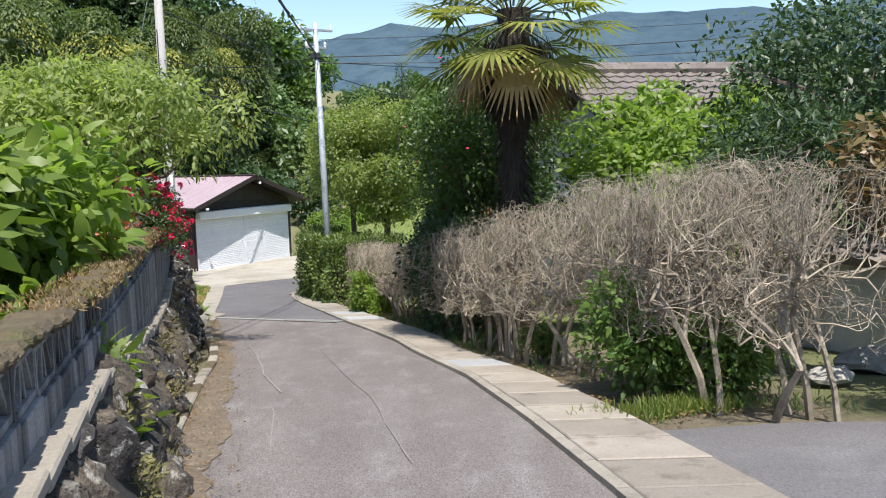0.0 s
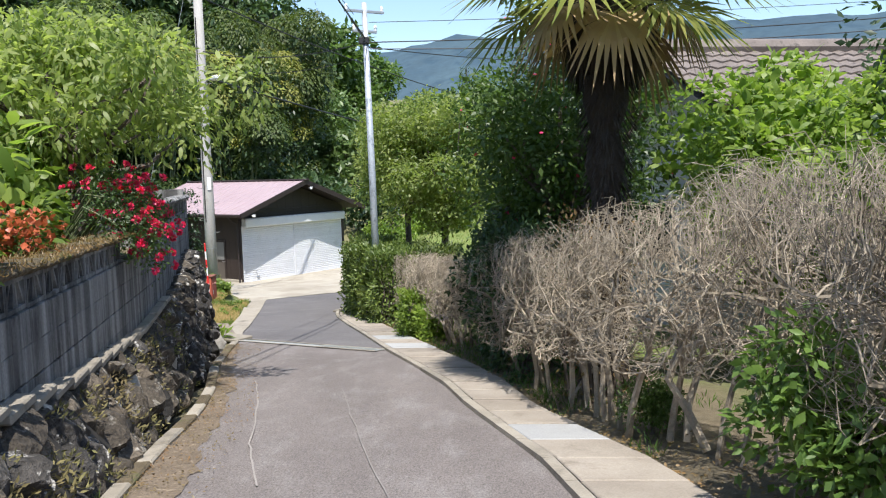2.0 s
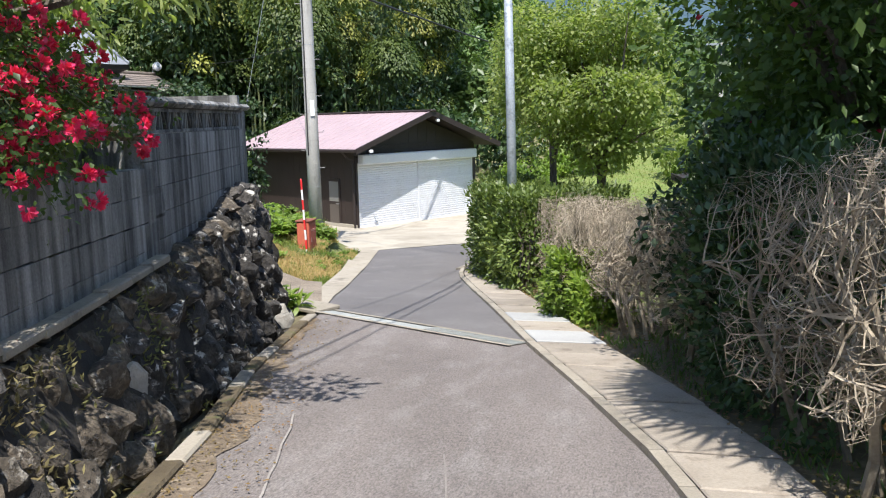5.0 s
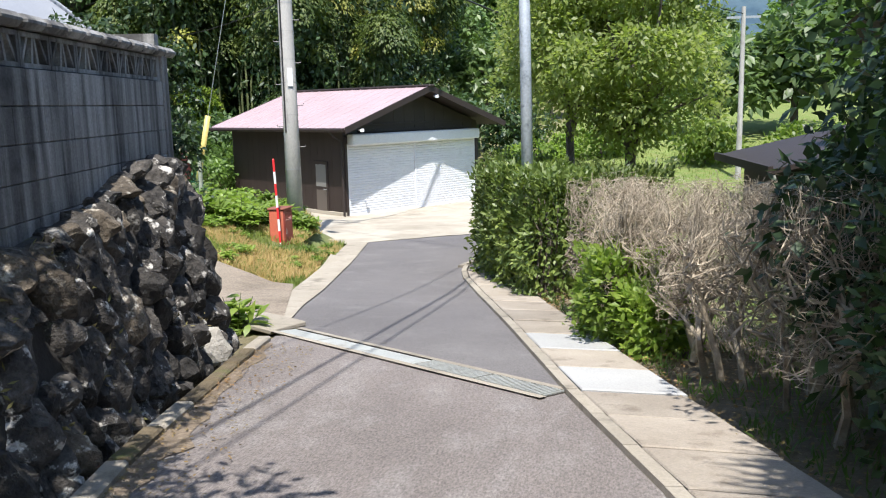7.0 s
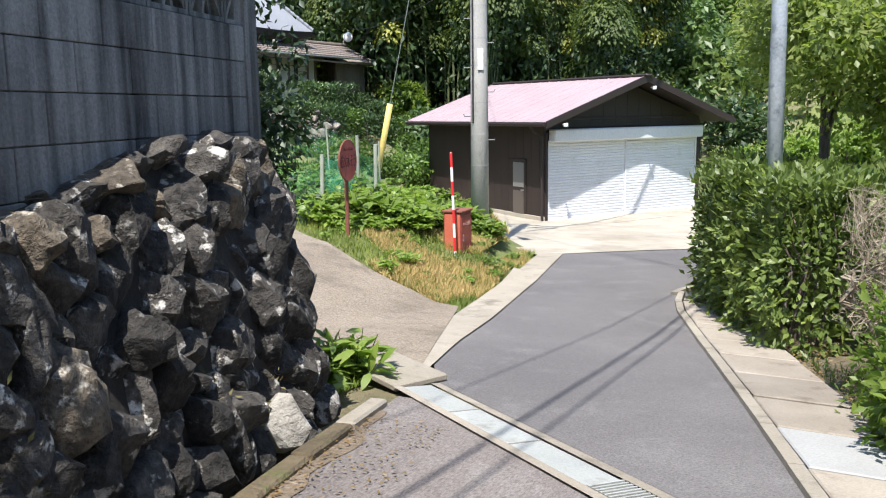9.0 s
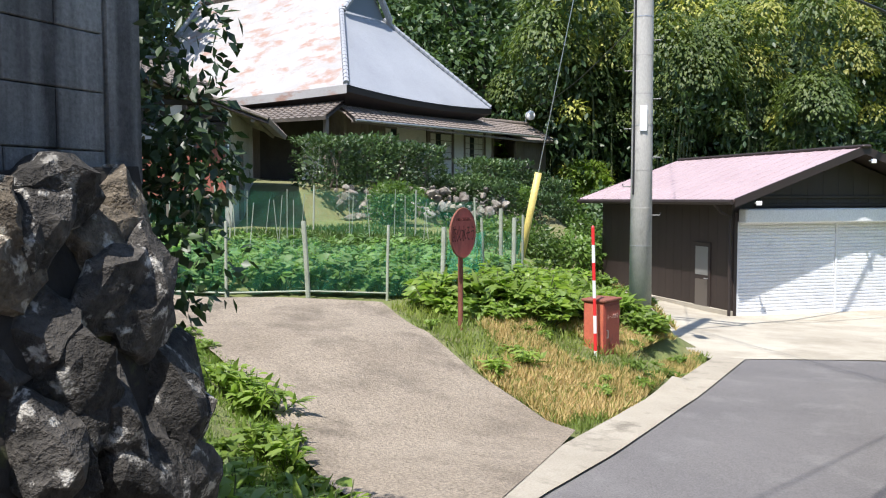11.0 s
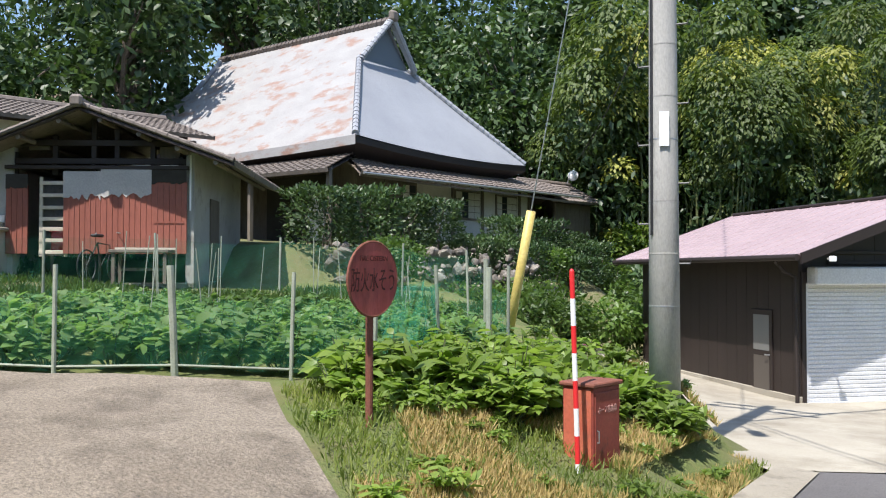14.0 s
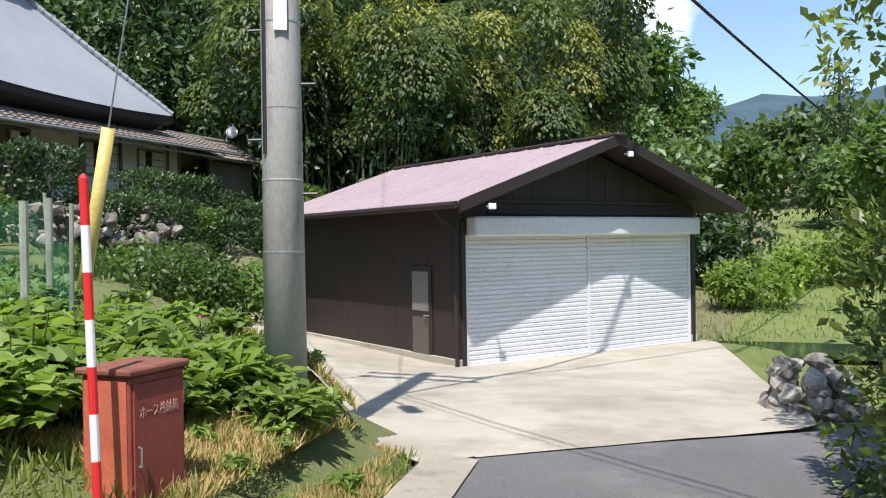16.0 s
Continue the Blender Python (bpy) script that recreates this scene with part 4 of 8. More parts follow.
def farmhouse():
    """In its own frame x runs north along the eave, y west along the ridge, z up from its terrace."""
    h = thing("farmhouse", house_m, "old farmhouse with steep tin-clad thatch roof and tiled skirt", "house")
    Ln, Lw, ez, rz, go, gw = 9.3, 14.8, 3.16, 8.02, 3.0, 1.3
    mid = Ln / 2
    gz = 6.5
    s = 0.28
    # big roof: swept eaves, flat white tin
    def sweep(p, q, k, dip=0.16):
        return [V(*p).lerp(V(*q), i / k) - V(0, 0, dip * (1 - (2 * i / k - 1) ** 2)) for i in range(k + 1)]
    front = Mesh()
    e = sweep((0, 0, ez), (0, Lw, ez), 12, 0.12)
    t = [V(mid, 2.85, rz).lerp(V(mid, Lw - 2.85, rz), i / 12) for i in range(13)]
    g1 = [V(mid - gw, go, gz).lerp(V(mid - gw, Lw - go, gz), i / 12) for i in range(13)]
    md = [p.lerp(q, 0.5) - V(0, 0, 0.07) for p, q in zip(e, g1)]
    front.grid([e, md, g1, t])
    front.grid([[p - V(0, 0, 0.02) for p in t], [p - V(0, 0, s) for p in g1], [p - V(0, 0, s) for p in e], e])
    part("roof", front, THATCHRUST, h, "white painted tin with rust streaks", smooth=False)
    back = Mesh()
    e = sweep((Ln, 0, ez), (Ln, Lw, ez), 12, 0.12)
    g2 = [V(mid + gw, go, gz).lerp(V(mid + gw, Lw - go, gz), i / 12) for i in range(13)]
    back.grid([t, g2, e])
    part("roof", back, THATCHMETAL, h)
    for y0, yg, sgn in ((0.0, go, 1), (Lw, Lw - go, -1)):
        hip = Mesh()
        e = sweep((0, y0, ez), (Ln, y0, ez), 12, 0.16)
        tp = [V(mid - gw, yg, gz).lerp(V(mid + gw, yg, gz), i / 12) for i in range(13)]
        md = [p.lerp(q, 0.5) - V(0, 0, 0.06) for p, q in zip(e, tp)]
        hip.grid([e, md, tp])
        part("roof", hip, THATCHMETAL, h, "pale grey painted tin")
        gb = Mesh().add([(mid - gw, yg - 0.0 * sgn, gz), (mid + gw, yg, gz), (mid, yg, rz - 0.1)], [(0, 1, 2)])
        gb.add([(mid - gw, yg + 0.1 * sgn, gz), (mid + gw, yg + 0.1 * sgn, gz), (mid, yg + 0.1 * sgn, rz - 0.1)], [(0, 2, 1)])
        part("gable", gb, plain("blue_grey_gable", (0.16, 0.19, 0.24), 0.7), h, "shaded louvred gable")
        for d in (-1, 1):
            bd = Mesh().tube([(mid + d * (gw + 0.12), yg - 0.22 * sgn, gz - 0.08), (mid, yg - 0.25 * sgn, rz + 0.05)], 0.10, 6)
            part("bargeboard", bd, THATCHMETAL, h)
    # thick dark eave underside
    ev = Mesh()
    ring_o = [(0.02, 0.02), (Ln - 0.02, 0.02), (Ln - 0.02, Lw - 0.02), (0.02, Lw - 0.02)]
    ring_i = [(1.0, 1.0), (Ln - 1.0, 1.0), (Ln - 1.0, Lw - 1.0), (1.0, Lw - 1.0)]
    for i in range(4):
        j = (i + 1) % 4
        a, b, c, d = ring_o[i], ring_o[j], ring_i[j], ring_i[i]
        seg = []
        for k in range(13):
            f = k / 12
            dip = (0.16 if i % 2 == 0 else 0.12) * (1 - (2 * f - 1) ** 2)
            o = V(a[0] + (b[0] - a[0]) * f, a[1] + (b[1] - a[1]) * f, ez - dip)
            n = V(d[0] + (c[0] - d[0]) * f, d[1] + (c[1] - d[1]) * f, ez - 0.75)
            seg.append((o - V(0, 0, 0.03), o - V(0, 0, 0.22), n))
        ev.grid([[q[k] for q in seg] for k in range(3)])
    part("eave_underside", ev, DARKWOOD, h, "thick dark eave of old thatch")
    # ridge and hip tiles
    for a, b, r, n in ((V(mid, 2.6, rz + 0.02), V(mid, Lw - 2.6, rz + 0.02), 0.15, 44), (V(0.05, 0.05, ez + 0.05), V(mid - gw, go, gz + 0.05), 0.10, 22), (V(Ln - 0.05, 0.05, ez + 0.05), V(mid + gw, go, gz + 0.05), 0.10, 22), (V(0.05, Lw, ez + 0.05), V(mid - gw, Lw - go, gz + 0.05), 0.10, 22), (V(mid - gw - 0.1, 2.75, gz), V(mid, 2.6, rz + 0.08), 0.1, 9), (V(mid + gw + 0.1, 2.75, gz), V(mid, 2.6, rz + 0.08), 0.1, 9)):
        rm = Mesh()
        for k in range(n):
            p, q = a.lerp(b, k / n), a.lerp(b, (k + 1.06) / n)
            rm.tube([p, p.lerp(q, 0.15), q], [r * 1.1, r * 1.1, r * 0.88], 8)
        part("ridge_tiles", rm, TILE if r > 0.12 else THATCHMETAL, h, "row of rounded ridge tiles")
    part("ridge_end", Mesh().box(mid - 0.2, 2.45, rz - 0.05, mid + 0.2, 2.7, rz + 0.35, bevel=0.08), TILE, h)
    # walls
    x0, x1, y0, y1 = 0.7, Ln + 1.4, 0.75, Lw - 0.7
    wz = 2.6
    wm = Mesh().box(x0 + 2.9, y0, 0, x1, y0 + 0.15, wz)
    part("wall", wm, PLASTER, h, "aged pale plaster wall")
    part("wall", Mesh().box(x0, y0, 0.0, x0 + 2.9, y0 + 0.15, wz), OLDWOOD, h, "weathered board wall")
    part("wall", Mesh().box(x0, y0 + 0.16, 0, x0 + 0.15, y1, wz), OLDWOOD, h)
    part("wall", Mesh().box(x1 - 0.15, y0 + 0.16, 0, x1, y1, wz), PLASTER, h)
    part("wall", Mesh().box(x0 + 0.16, y1 - 0.15, 0, x1 - 0.16, y1, wz), PLASTER, h)
    part("foundation", Mesh().box(x0 - 0.1, y0 - 0.1, -0.4, x1 + 0.1, y1 + 0.1, 0.0, bevel=0.02), STONE_PALE, h)
    for x in (x0, x0 + 1.4, x0 + 2.85, 5.6, 7.4, 9.9, x1 - 0.12):
        part("post", Mesh().box(x, y0 - 0.05, 0, x + 0.13, y0 - 0.003, wz), OLDWOOD, h)
    # windows on the east front
    for x, w in ((2.9, 0.75), (5.75, 1.55), (8.3, 1.45)):
        f = part("window", Mesh().box(x, y0 - 0.06, 1.0, x + w, y0 - 0.004, 2.05, bevel=0.01), OLDWOOD, h, "wooden lattice window")
        npan = max(2, round(w / 0.38))
        for k in range(npan):
            a = x + 0.05 + (w - 0.1) * k / npan
            part("pane", Mesh().box(a + 0.015, y0 - 0.072, 1.08, a + (w - 0.1) / npan - 0.015, y0 - 0.062, 1.98), GLASS if k % 3 == 1 else PLASTER, f)
        for k in range(3):
            part("glazing_bar", Mesh().box(x + 0.03, y0 - 0.085, 1.28 + 0.22 * k, x + w - 0.03, y0 - 0.074, 1.30 + 0.22 * k), OLDWOOD, f)
    # dark sheet for the gloom of a doorway on the south side, and a pale board beside it
    part("doorway", Mesh().box(x0 - 0.03, 1.6, 0, x0 - 0.004, 4.6, 2.2), DARKIN, h, "dark sheet standing for the gloom in the doorway")
    part("board", Mesh().box(-0.2, 0.9, 0.1, -0.1, 1.8, 1.5, m=Matrix.Rotation(radians(4), 4, "Y")), PLASTER, h, "pale board leaning by the door")
    # tiled skirt roofs
    part("skirt_roof", tile_roof((-0.35, -0.55, 1.98), (Ln + 3.4, -0.55, 2.18), (Ln + 2.8, 0.9, 2.78), (0.6, 0.9, 2.62), 6, 44), TILE, h, "sagging grey-brown tiled skirt roof")
    part("skirt_roof", tile_roof((-1.6, Lw, 2.05), (-1.6, -0.5, 1.95), (0.7, 0.6, 2.75), (0.7, Lw, 2.75), 8, 50), TILE, h)
    part("eave_board", Mesh().box(-0.3, -0.5, 1.90, Ln + 3.0, -0.44, 1.97), OLDWOOD, h)
    for x in np.arange(0.2, Ln + 2.6, 0.6):
        part("rafter", Mesh().tube([(x, -0.5, 1.94 + 0.015 * x), (x, 0.8, 2.5 + 0.015 * x)], 0.035, 5), OLDWOOD, h)
    for y in (-0.3, 3.0, 6.0):
        part("veranda_post", Mesh().box(-1.35, y, -0.3, -1.23, y + 0.12, 2.1), OLDWOOD, h)
    part("gutter", Mesh().tube([(-0.3, -0.62, 1.97), (Ln + 3.2, -0.62, 2.15)], 0.04, 6), METAL, h)
    return h


farmhouse()


def lean_to():
    """Low tiled outhouse at the north end."""
    m = house_m @ Matrix.Translation((12.1, 0.6, 0))
    t = thing("outhouse", m, "small weathered wooden outhouse with a tiled roof", "outhouse")
    part("wall", Mesh().box(0.4, 0.0, 0, 3.4, 0.1, 2.0), OLDWOOD, t)
    part("wall", Mesh().box(0.4, 2.4, 0, 3.4, 2.5, 2.0), OLDWOOD, t)
    part("wall", Mesh().box(3.3, 0.1, 0, 3.4, 2.4, 2.5), OLDWOOD, t)
    part("gable", Mesh().add([(3.42, -0.05, 2.0), (3.42, 2.5, 2.0), (3.42, 1.2, 2.85), (3.36, -0.05, 2.0), (3.36, 2.5, 2.0), (3.36, 1.2, 2.85)], [(0, 1, 2), (5, 4, 3), (0, 2, 5, 3), (1, 4, 5, 2), (0, 3, 4, 1)]), OLDWOOD, t)
    part("roof", tile_roof((-0.6, -0.5, 2.0), (3.7, -0.5, 2.1), (3.7, 1.2, 3.0), (-0.6, 1.2, 2.9), 6, 16), TILE, t)
    part("roof", tile_roof((3.7, 2.9, 2.1), (-0.6, 2.9, 2.0), (-0.6, 1.2, 2.9), (3.7, 1.2, 3.0), 6, 16), TILE, t)
    part("ridge", Mesh().tube([(-0.6, 1.2, 2.96), (3.75, 1.2, 3.06)], 0.1, 8), TILE, t)
    d = part("satellite_dish", Mesh().tube([(3.5, 0.9, 3.45), (3.44, 0.88, 3.45), (3.40, 0.86, 3.45)], [0.24, 0.17, 0.03], 14), WHITE, t, "small white satellite dish")
    part("mast", Mesh().tube([(3.5, 1.2, 2.9), (3.5, 1.1, 3.5)], 0.02, 6), METAL, d)
    return t


lean_to()

# ---- open shed with rust-red doors ----
SO, SU, SN = V(-20.3, 25.9, -0.72), V(0.682, 0.731, 0), V(-0.731, 0.682, 0)
shed_m = Matrix(((SU.x, SN.x, 0, SO.x), (SU.y, SN.y, 0, SO.y), (0, 0, 1, SO.z), (0, 0, 0, 1)))


def barn():
    """x along the front, y into the shed."""
    t = thing("shed", shed_m, "tumbledown block shed with rust-red sheet doors and open gable", "shed")
    w0, w1, D, pk, pz = -2.5, 1.78, 4.6, -0.2, 3.33
    # front piers and side walls of blocks
    part("pier", Mesh().box(w0, 0, -0.2, -1.72, 0.18, 2.75), BLOCK_PALE, t, "grey block pier")
    part("pier", Mesh().box(1.62, 0, -0.2, w1, 0.18, 2.7), BLOCK_PALE, t)
    part("side_wall", Mesh().box(w1 - 0.16, 0.18, -0.2, w1, D, 2.72), BLOCK_PALE, t, "pale grey block wall")
    part("side_wall", Mesh().box(w0, 0.18, -0.2, w0 + 0.16, D, 2.7), BLOCK_PALE, t)
    part("back_wall", Mesh().box(w0 + 0.17, D - 0.15, -0.2, w1 - 0.17, D, 2.7), OLDWOOD, t)
    part("floor", Mesh().box(w0, 0.0, -0.25, w1, D, -0.02), CONCRETE, t)
    part("side_door", Mesh().box(w1 - 0.0 + 0.003, 1.3, 0.0, w1 + 0.03, 2.1, 1.75), OLDWOOD, t, "dark plank side door")
    # timber frame of the open gable
    for z, r in ((2.32, 0.06), (2.68, 0.07)):
        part("tie_beam", Mesh().box(w0, 0.03, z, w1, 0.15, z + 0.12, bevel=0.01), DARKWOOD, t)
    for u in (-1.72, -0.95, pk, 0.25, 0.95, 1.5):
        z1 = pz - 0.12 - abs(u - pk) * 0.43
        part("strut", Mesh().box(u - 0.05, 0.05, 2.1, u + 0.05, 0.14, z1, bevel=0.01), DARKWOOD, t)
    for u in (-2.0, -1.3, 0.6, 1.25):
        part("gable_board", Mesh().box(u - 0.2, 0.16, 2.75, u + 0.2, 0.19, pz - 0.25 - abs(u - pk) * 0.43), OLDWOOD, t)
    # roof
    for side in (-1, 1):
        eu = -3.2 if side < 0 else 2.7
        ze = 2.10 if side < 0 else 2.27
        q = [(eu, -0.75, ze), (eu, D + 0.4, ze), (pk, D + 0.4, pz), (pk, -0.75, pz)]
        if side < 0:
            q = [q[1], q[0], q[3], q[2]]
        part("roof", tile_roof(*q, 10, 22), TILE, t, "old grey tiled roof")
        part("bargeboard", Mesh().tube([(eu, -0.72, ze - 0.05), (pk, -0.72, pz - 0.05)], 0.04, 5), DARKWOOD, t)
        for k in range(4):
            f = 0.12 + 0.25 * k
            part("purlin", Mesh().tube([(eu + (pk - eu) * f, -0.7, ze + (pz - ze) * f - 0.12), (eu + (pk - eu) * f, D, ze + (pz - ze) * f - 0.12)], 0.05, 6), OLDWOOD, t)
        edge = Mesh()
        for k in range(14):
            a, b = V(eu, -0.75, ze + 0.05).lerp(V(pk, -0.75, pz + 0.05), k / 14), V(eu, -0.75, ze + 0.05).lerp(V(pk, -0.75, pz + 0.05), (k + 1.05) / 14)
            edge.tube([a, b], [0.055, 0.042], 7)
        part("verge_tiles", edge, TILE, t)
    part("ridge", Mesh().tube([(pk, -0.85, pz + 0.08), (pk, D + 0.4, pz + 0.05)], 0.09, 9), TILE, t)
    part("ridge_end", Mesh().box(pk - 0.12, -0.93, pz - 0.05, pk + 0.12, -0.8, pz + 0.19, bevel=0.06), TILE, t, "moulded ridge-end tile")
    # hanging sheet doors, grey above and rust-red below
    for u0, u1, z1, tilt in ((-1.82, -1.40, 2.10, 2), (-0.72, 0.0, 2.16, 0), (0.0, 0.98, 2.2, 0), (0.98, 1.66, 2.2, -1)):
        d = part("door", Mesh().box(u0, -0.10, 0.55, u1, -0.06, z1 - 0.22, bevel=0.006), REDTIN, t, "rust-red sheet metal door")
        grey = -0.8 < u0 < 0.9
        rj = np.random.default_rng(int(u0 * 100) + 500)
        cuts = [z1 - ((0.42 + 0.16 * rj.random()) if grey else 0.24 + 0.05 * rj.random()) for _ in range(15)]
        us = [u0 + (u1 - u0) * k / 14 for k in range(15)]
        # middle doors: flaking grey sheet; outer doors: dark strip for the gloom above them
        part("upper_sheet", Mesh().grid([[V(u, -0.06, z1) for u in us], [V(u, -0.118, z1) for u in us], [V(u, -0.118, c) for u, c in zip(us, cuts)], [V(u, -0.10, c) for u, c in zip(us, cuts)]]), GREYTIN if grey else DARKIN, d, "ragged upper sheet, faded grey in the middle, gloom-dark on the outer doors")
        n = max(3, round((u1 - u0) / 0.11))
        for k in range(1, n):
            u = u0 + (u1 - u0) * k / n
            part("rib", Mesh().box(u - 0.008, -0.112, 0.56, u + 0.008, -0.101, z1 - 0.23), REDTIN, d)
        if u0 == 0.98:
            part("rail", Mesh().box(u0 + 0.05, -0.115, 1.15, u1 - 0.05, -0.102, 1.19), REDTIN, d)
    part("door_track", Mesh().box(-1.85, -0.12, 2.205, 1.7, -0.02, 2.28, bevel=0.01), DARKWOOD, t)
    # pale slatted gate in the open bay
    g = part("gate", Mesh().box(-1.20, -0.04, 0.5, -1.14, 0.0, 2.05), PALEWOOD, t, "pale slatted timber gate")
    part("gate_post", Mesh().box(-0.72, -0.04, 0.5, -0.66, 0.0, 1.6), PALEWOOD, g)
    for k, z in enumerate((0.55, 0.78, 1.0, 1.2, 1.42, 1.66, 1.9)):
        part("rail", Mesh().box(-1.2, -0.055, z, -0.1 if k in (0, 3) else -0.66, -0.02, z + 0.07, bevel=0.005), PALEWOOD, g)
    part("wire_mesh", Mesh().box(-1.14, 0.02, 0.5, -0.1, 0.025, 2.0), net_mat("grey_mesh", (0.3, 0.3, 0.3), 0.12), g)
    # right-hand drain pipe
    part("downpipe", Mesh().tube([(1.72, -0.06, 2.5), (1.72, -0.06, 1.4)], 0.02, 6), WHITE, t)
    return t


barn()


def shed_spot(u, v, z, rz=0.0):
    return shed_m @ Matrix.Translation((u, v, z)) @ Matrix.Rotation(radians(rz), 4, "Z")


annex = thing("block_hut", shed_spot(-2.25, -0.35, 0), "low pale block hut with a flat slab roof", "hut")
part("wall", Mesh().box(-0.46, 0, -0.3, 0.42, 0.9, 0.98), BLOCK_PALE, annex)
part("roof_slab", Mesh().box(-0.56, -0.1, 0.98, 0.5, 1.0, 1.06, bevel=0.02), CONCRETE_LIGHT, annex)
part("boards", Mesh().box(-0.3, 0.0, 1.065, 0.35, 0.5, 1.16, bevel=0.02), PALEWOOD, annex, "pale boards lying on the roof")
part("bucket", Mesh().tube([(0.3, 0.3, 1.16), (0.3, 0.3, 1.3)], [0.09, 0.11], 10), WHITE, annex)
bench = thing("work_table", shed_spot(0.95, -0.55, 0.0, 3), "rough weathered timber table before the shed", "table")
part("tabletop", Mesh().box(-0.55, -0.3, 0.56, 0.55, 0.3, 0.62, bevel=0.008), OLDWOOD, bench)
for a in (-0.5, 0.44):
    for b in (-0.26, 0.2):
        part("leg", Mesh().box(a, b, -0.02, a + 0.06, b + 0.06, 0.56), OLDWOOD, bench)
part("stretcher", Mesh().box(-0.44, 0.2, 0.22, 0.44, 0.25, 0.28), OLDWOOD, bench)
tagged(part("wooden_plank", Mesh().box(-0.5, -0.1, 0.0, 0.6, 0.08, 0.04, m=shed_spot(0.95, -0.5, 0.622, 9)), PALEWOOD), "loose pale plank lying on the work table", "plank")
bike = thing("bicycle", shed_spot(0.12, -0.35, 0.0, 78), "dark old bicycle parked before the shed", "bicycle")
for x in (-0.5, 0.5):
    wh = part("wheel", Mesh().tube([V(x + 0.3 * math.cos(a), 0, 0.31 + 0.3 * math.sin(a)) for a in np.linspace(0, 6.283, 25)], 0.016, 5, caps=False), BLACK, bike)
    sp = Mesh()
    for a in np.linspace(0, 3.14, 7)[:-1]:
        sp.tube([V(x + 0.29 * math.cos(a), 0, 0.31 + 0.29 * math.sin(a)), V(x - 0.29 * math.cos(a), 0, 0.31 - 0.29 * math.sin(a))], 0.003, 3)
    part("spokes", sp, METAL, wh)
part("frame", Mesh().tube([(-0.5, 0, 0.31), (-0.15, 0, 0.75), (0.35, 0, 0.72), (-0.05, 0, 0.30), (-0.15, 0, 0.75)], 0.016, 6).tube([(0.5, 0, 0.31), (0.35, 0, 0.72), (0.32, 0, 0.92)], 0.015, 6), DARKIN, bike)
part("saddle", Mesh().box(-0.3, -0.07, 0.86, -0.02, 0.07, 0.92, bevel=0.03), BLACK, bike)
part("handlebar", Mesh().tube([(0.2, -0.26, 0.95), (0.32, -0.1, 0.97), (0.32, 0.1, 0.97), (0.2, 0.26, 0.95)], 0.012, 6), METAL, bike)
for u, z, w, h_, mt, lb in ((-0.95, 0.62, 0.5, 0.42, CLOTH_RED, "red plastic crate in the dark shed"), (-0.5, 0.62, 0.35, 0.25, CLOTH_RED, "small red crate in the dark shed")):
    cr = thing("crate", shed_spot(u, 0.5, z), lb, "crate")
    part("body", Mesh().box(-w / 2, 0, 0, w / 2, 0.35, h_ * 0.9, bevel=0.02), mt, cr)
    part("rim", Mesh().box(-w / 2 - 0.02, -0.02, h_ * 0.9, w / 2 + 0.02, 0.37, h_, bevel=0.01), mt, cr)
shelf = thing("shelf", shed_spot(-0.7, 0.45, 0.0), "rough timber shelf inside the shed", "shelf")
part("board", Mesh().box(-0.55, 0, 0.57, 0.55, 0.45, 0.615), OLDWOOD, shelf)
for a in (-0.5, 0.45):
    part("leg", Mesh().box(a, 0.05, -0.02, a + 0.05, 0.1, 0.57), OLDWOOD, shelf)

# ---- white-walled house behind the shed ----
bh_m = pose(-31.8, 29.2, 0.0, 0, 0, -3)
bh = thing("house", bh_m, "two-storey white plaster house with dark timber and tiled roof", "house")
part("wall", Mesh().box(-3.0, -2.6, 0, 3.0, 3.2, 2.35), OLDWOOD, bh, "dark timber ground floor")
part("wall", Mesh().box(-2.95, -2.55, 2.35, 2.95, 3.15, 3.75), PLASTER, bh, "white plaster upper floor")
for z in (2.32, 3.68):
    part("beam", Mesh().box(2.96, -2.6, z, 3.03, 3.2, z + 0.1), DARKWOOD, bh)
for y in (-2.55, -1.3, 0.6, 2.2, 3.05):
    part("post", Mesh().box(2.96, y, 2.42, 3.02, y + 0.11, 3.68), DARKWOOD, bh)
wn1 = part("window", Mesh().box(2.97, -1.15, 2.55, 3.04, 0.5, 3.45, bevel=0.01), DARKWOOD, bh)
for k in range(3):
    part("pane", Mesh().box(3.045, -1.08 + 0.53 * k, 2.62, 3.05, -0.62 + 0.53 * k, 3.38), GLASS if k else PLASTER, wn1)
part("lower_band", Mesh().box(2.96, -2.5, 2.45, 2.99, -1.35, 2.85), DARKWOOD, bh)
part("roof", tile_roof((3.7, -3.3, 3.7), (3.7, 3.8, 3.7), (0, 3.8, 4.75), (0, -3.3, 4.75), 9, 34), TILE, bh, "grey-brown tiled roof")
part("roof", tile_roof((-3.7, 3.8, 3.7), (-3.7, -3.3, 3.7), (0, -3.3, 4.75), (0, 3.8, 4.75), 9, 34), TILE, bh)
part("ridge", Mesh().tube([(0, -3.3, 4.8), (0, 3.8, 4.8)], 0.13, 8), TILE, bh)
part("gable", Mesh().add([(-2.9, -2.56, 3.7), (2.9, -2.56, 3.7), (0, -2.56, 4.85), (-2.9, -2.5, 3.7), (2.9, -2.5, 3.7), (0, -2.5, 4.85)], [(0, 1, 2), (5, 4, 3), (0, 3, 4, 1), (1, 4, 5, 2), (0, 2, 5, 3)]), PLASTER, bh)

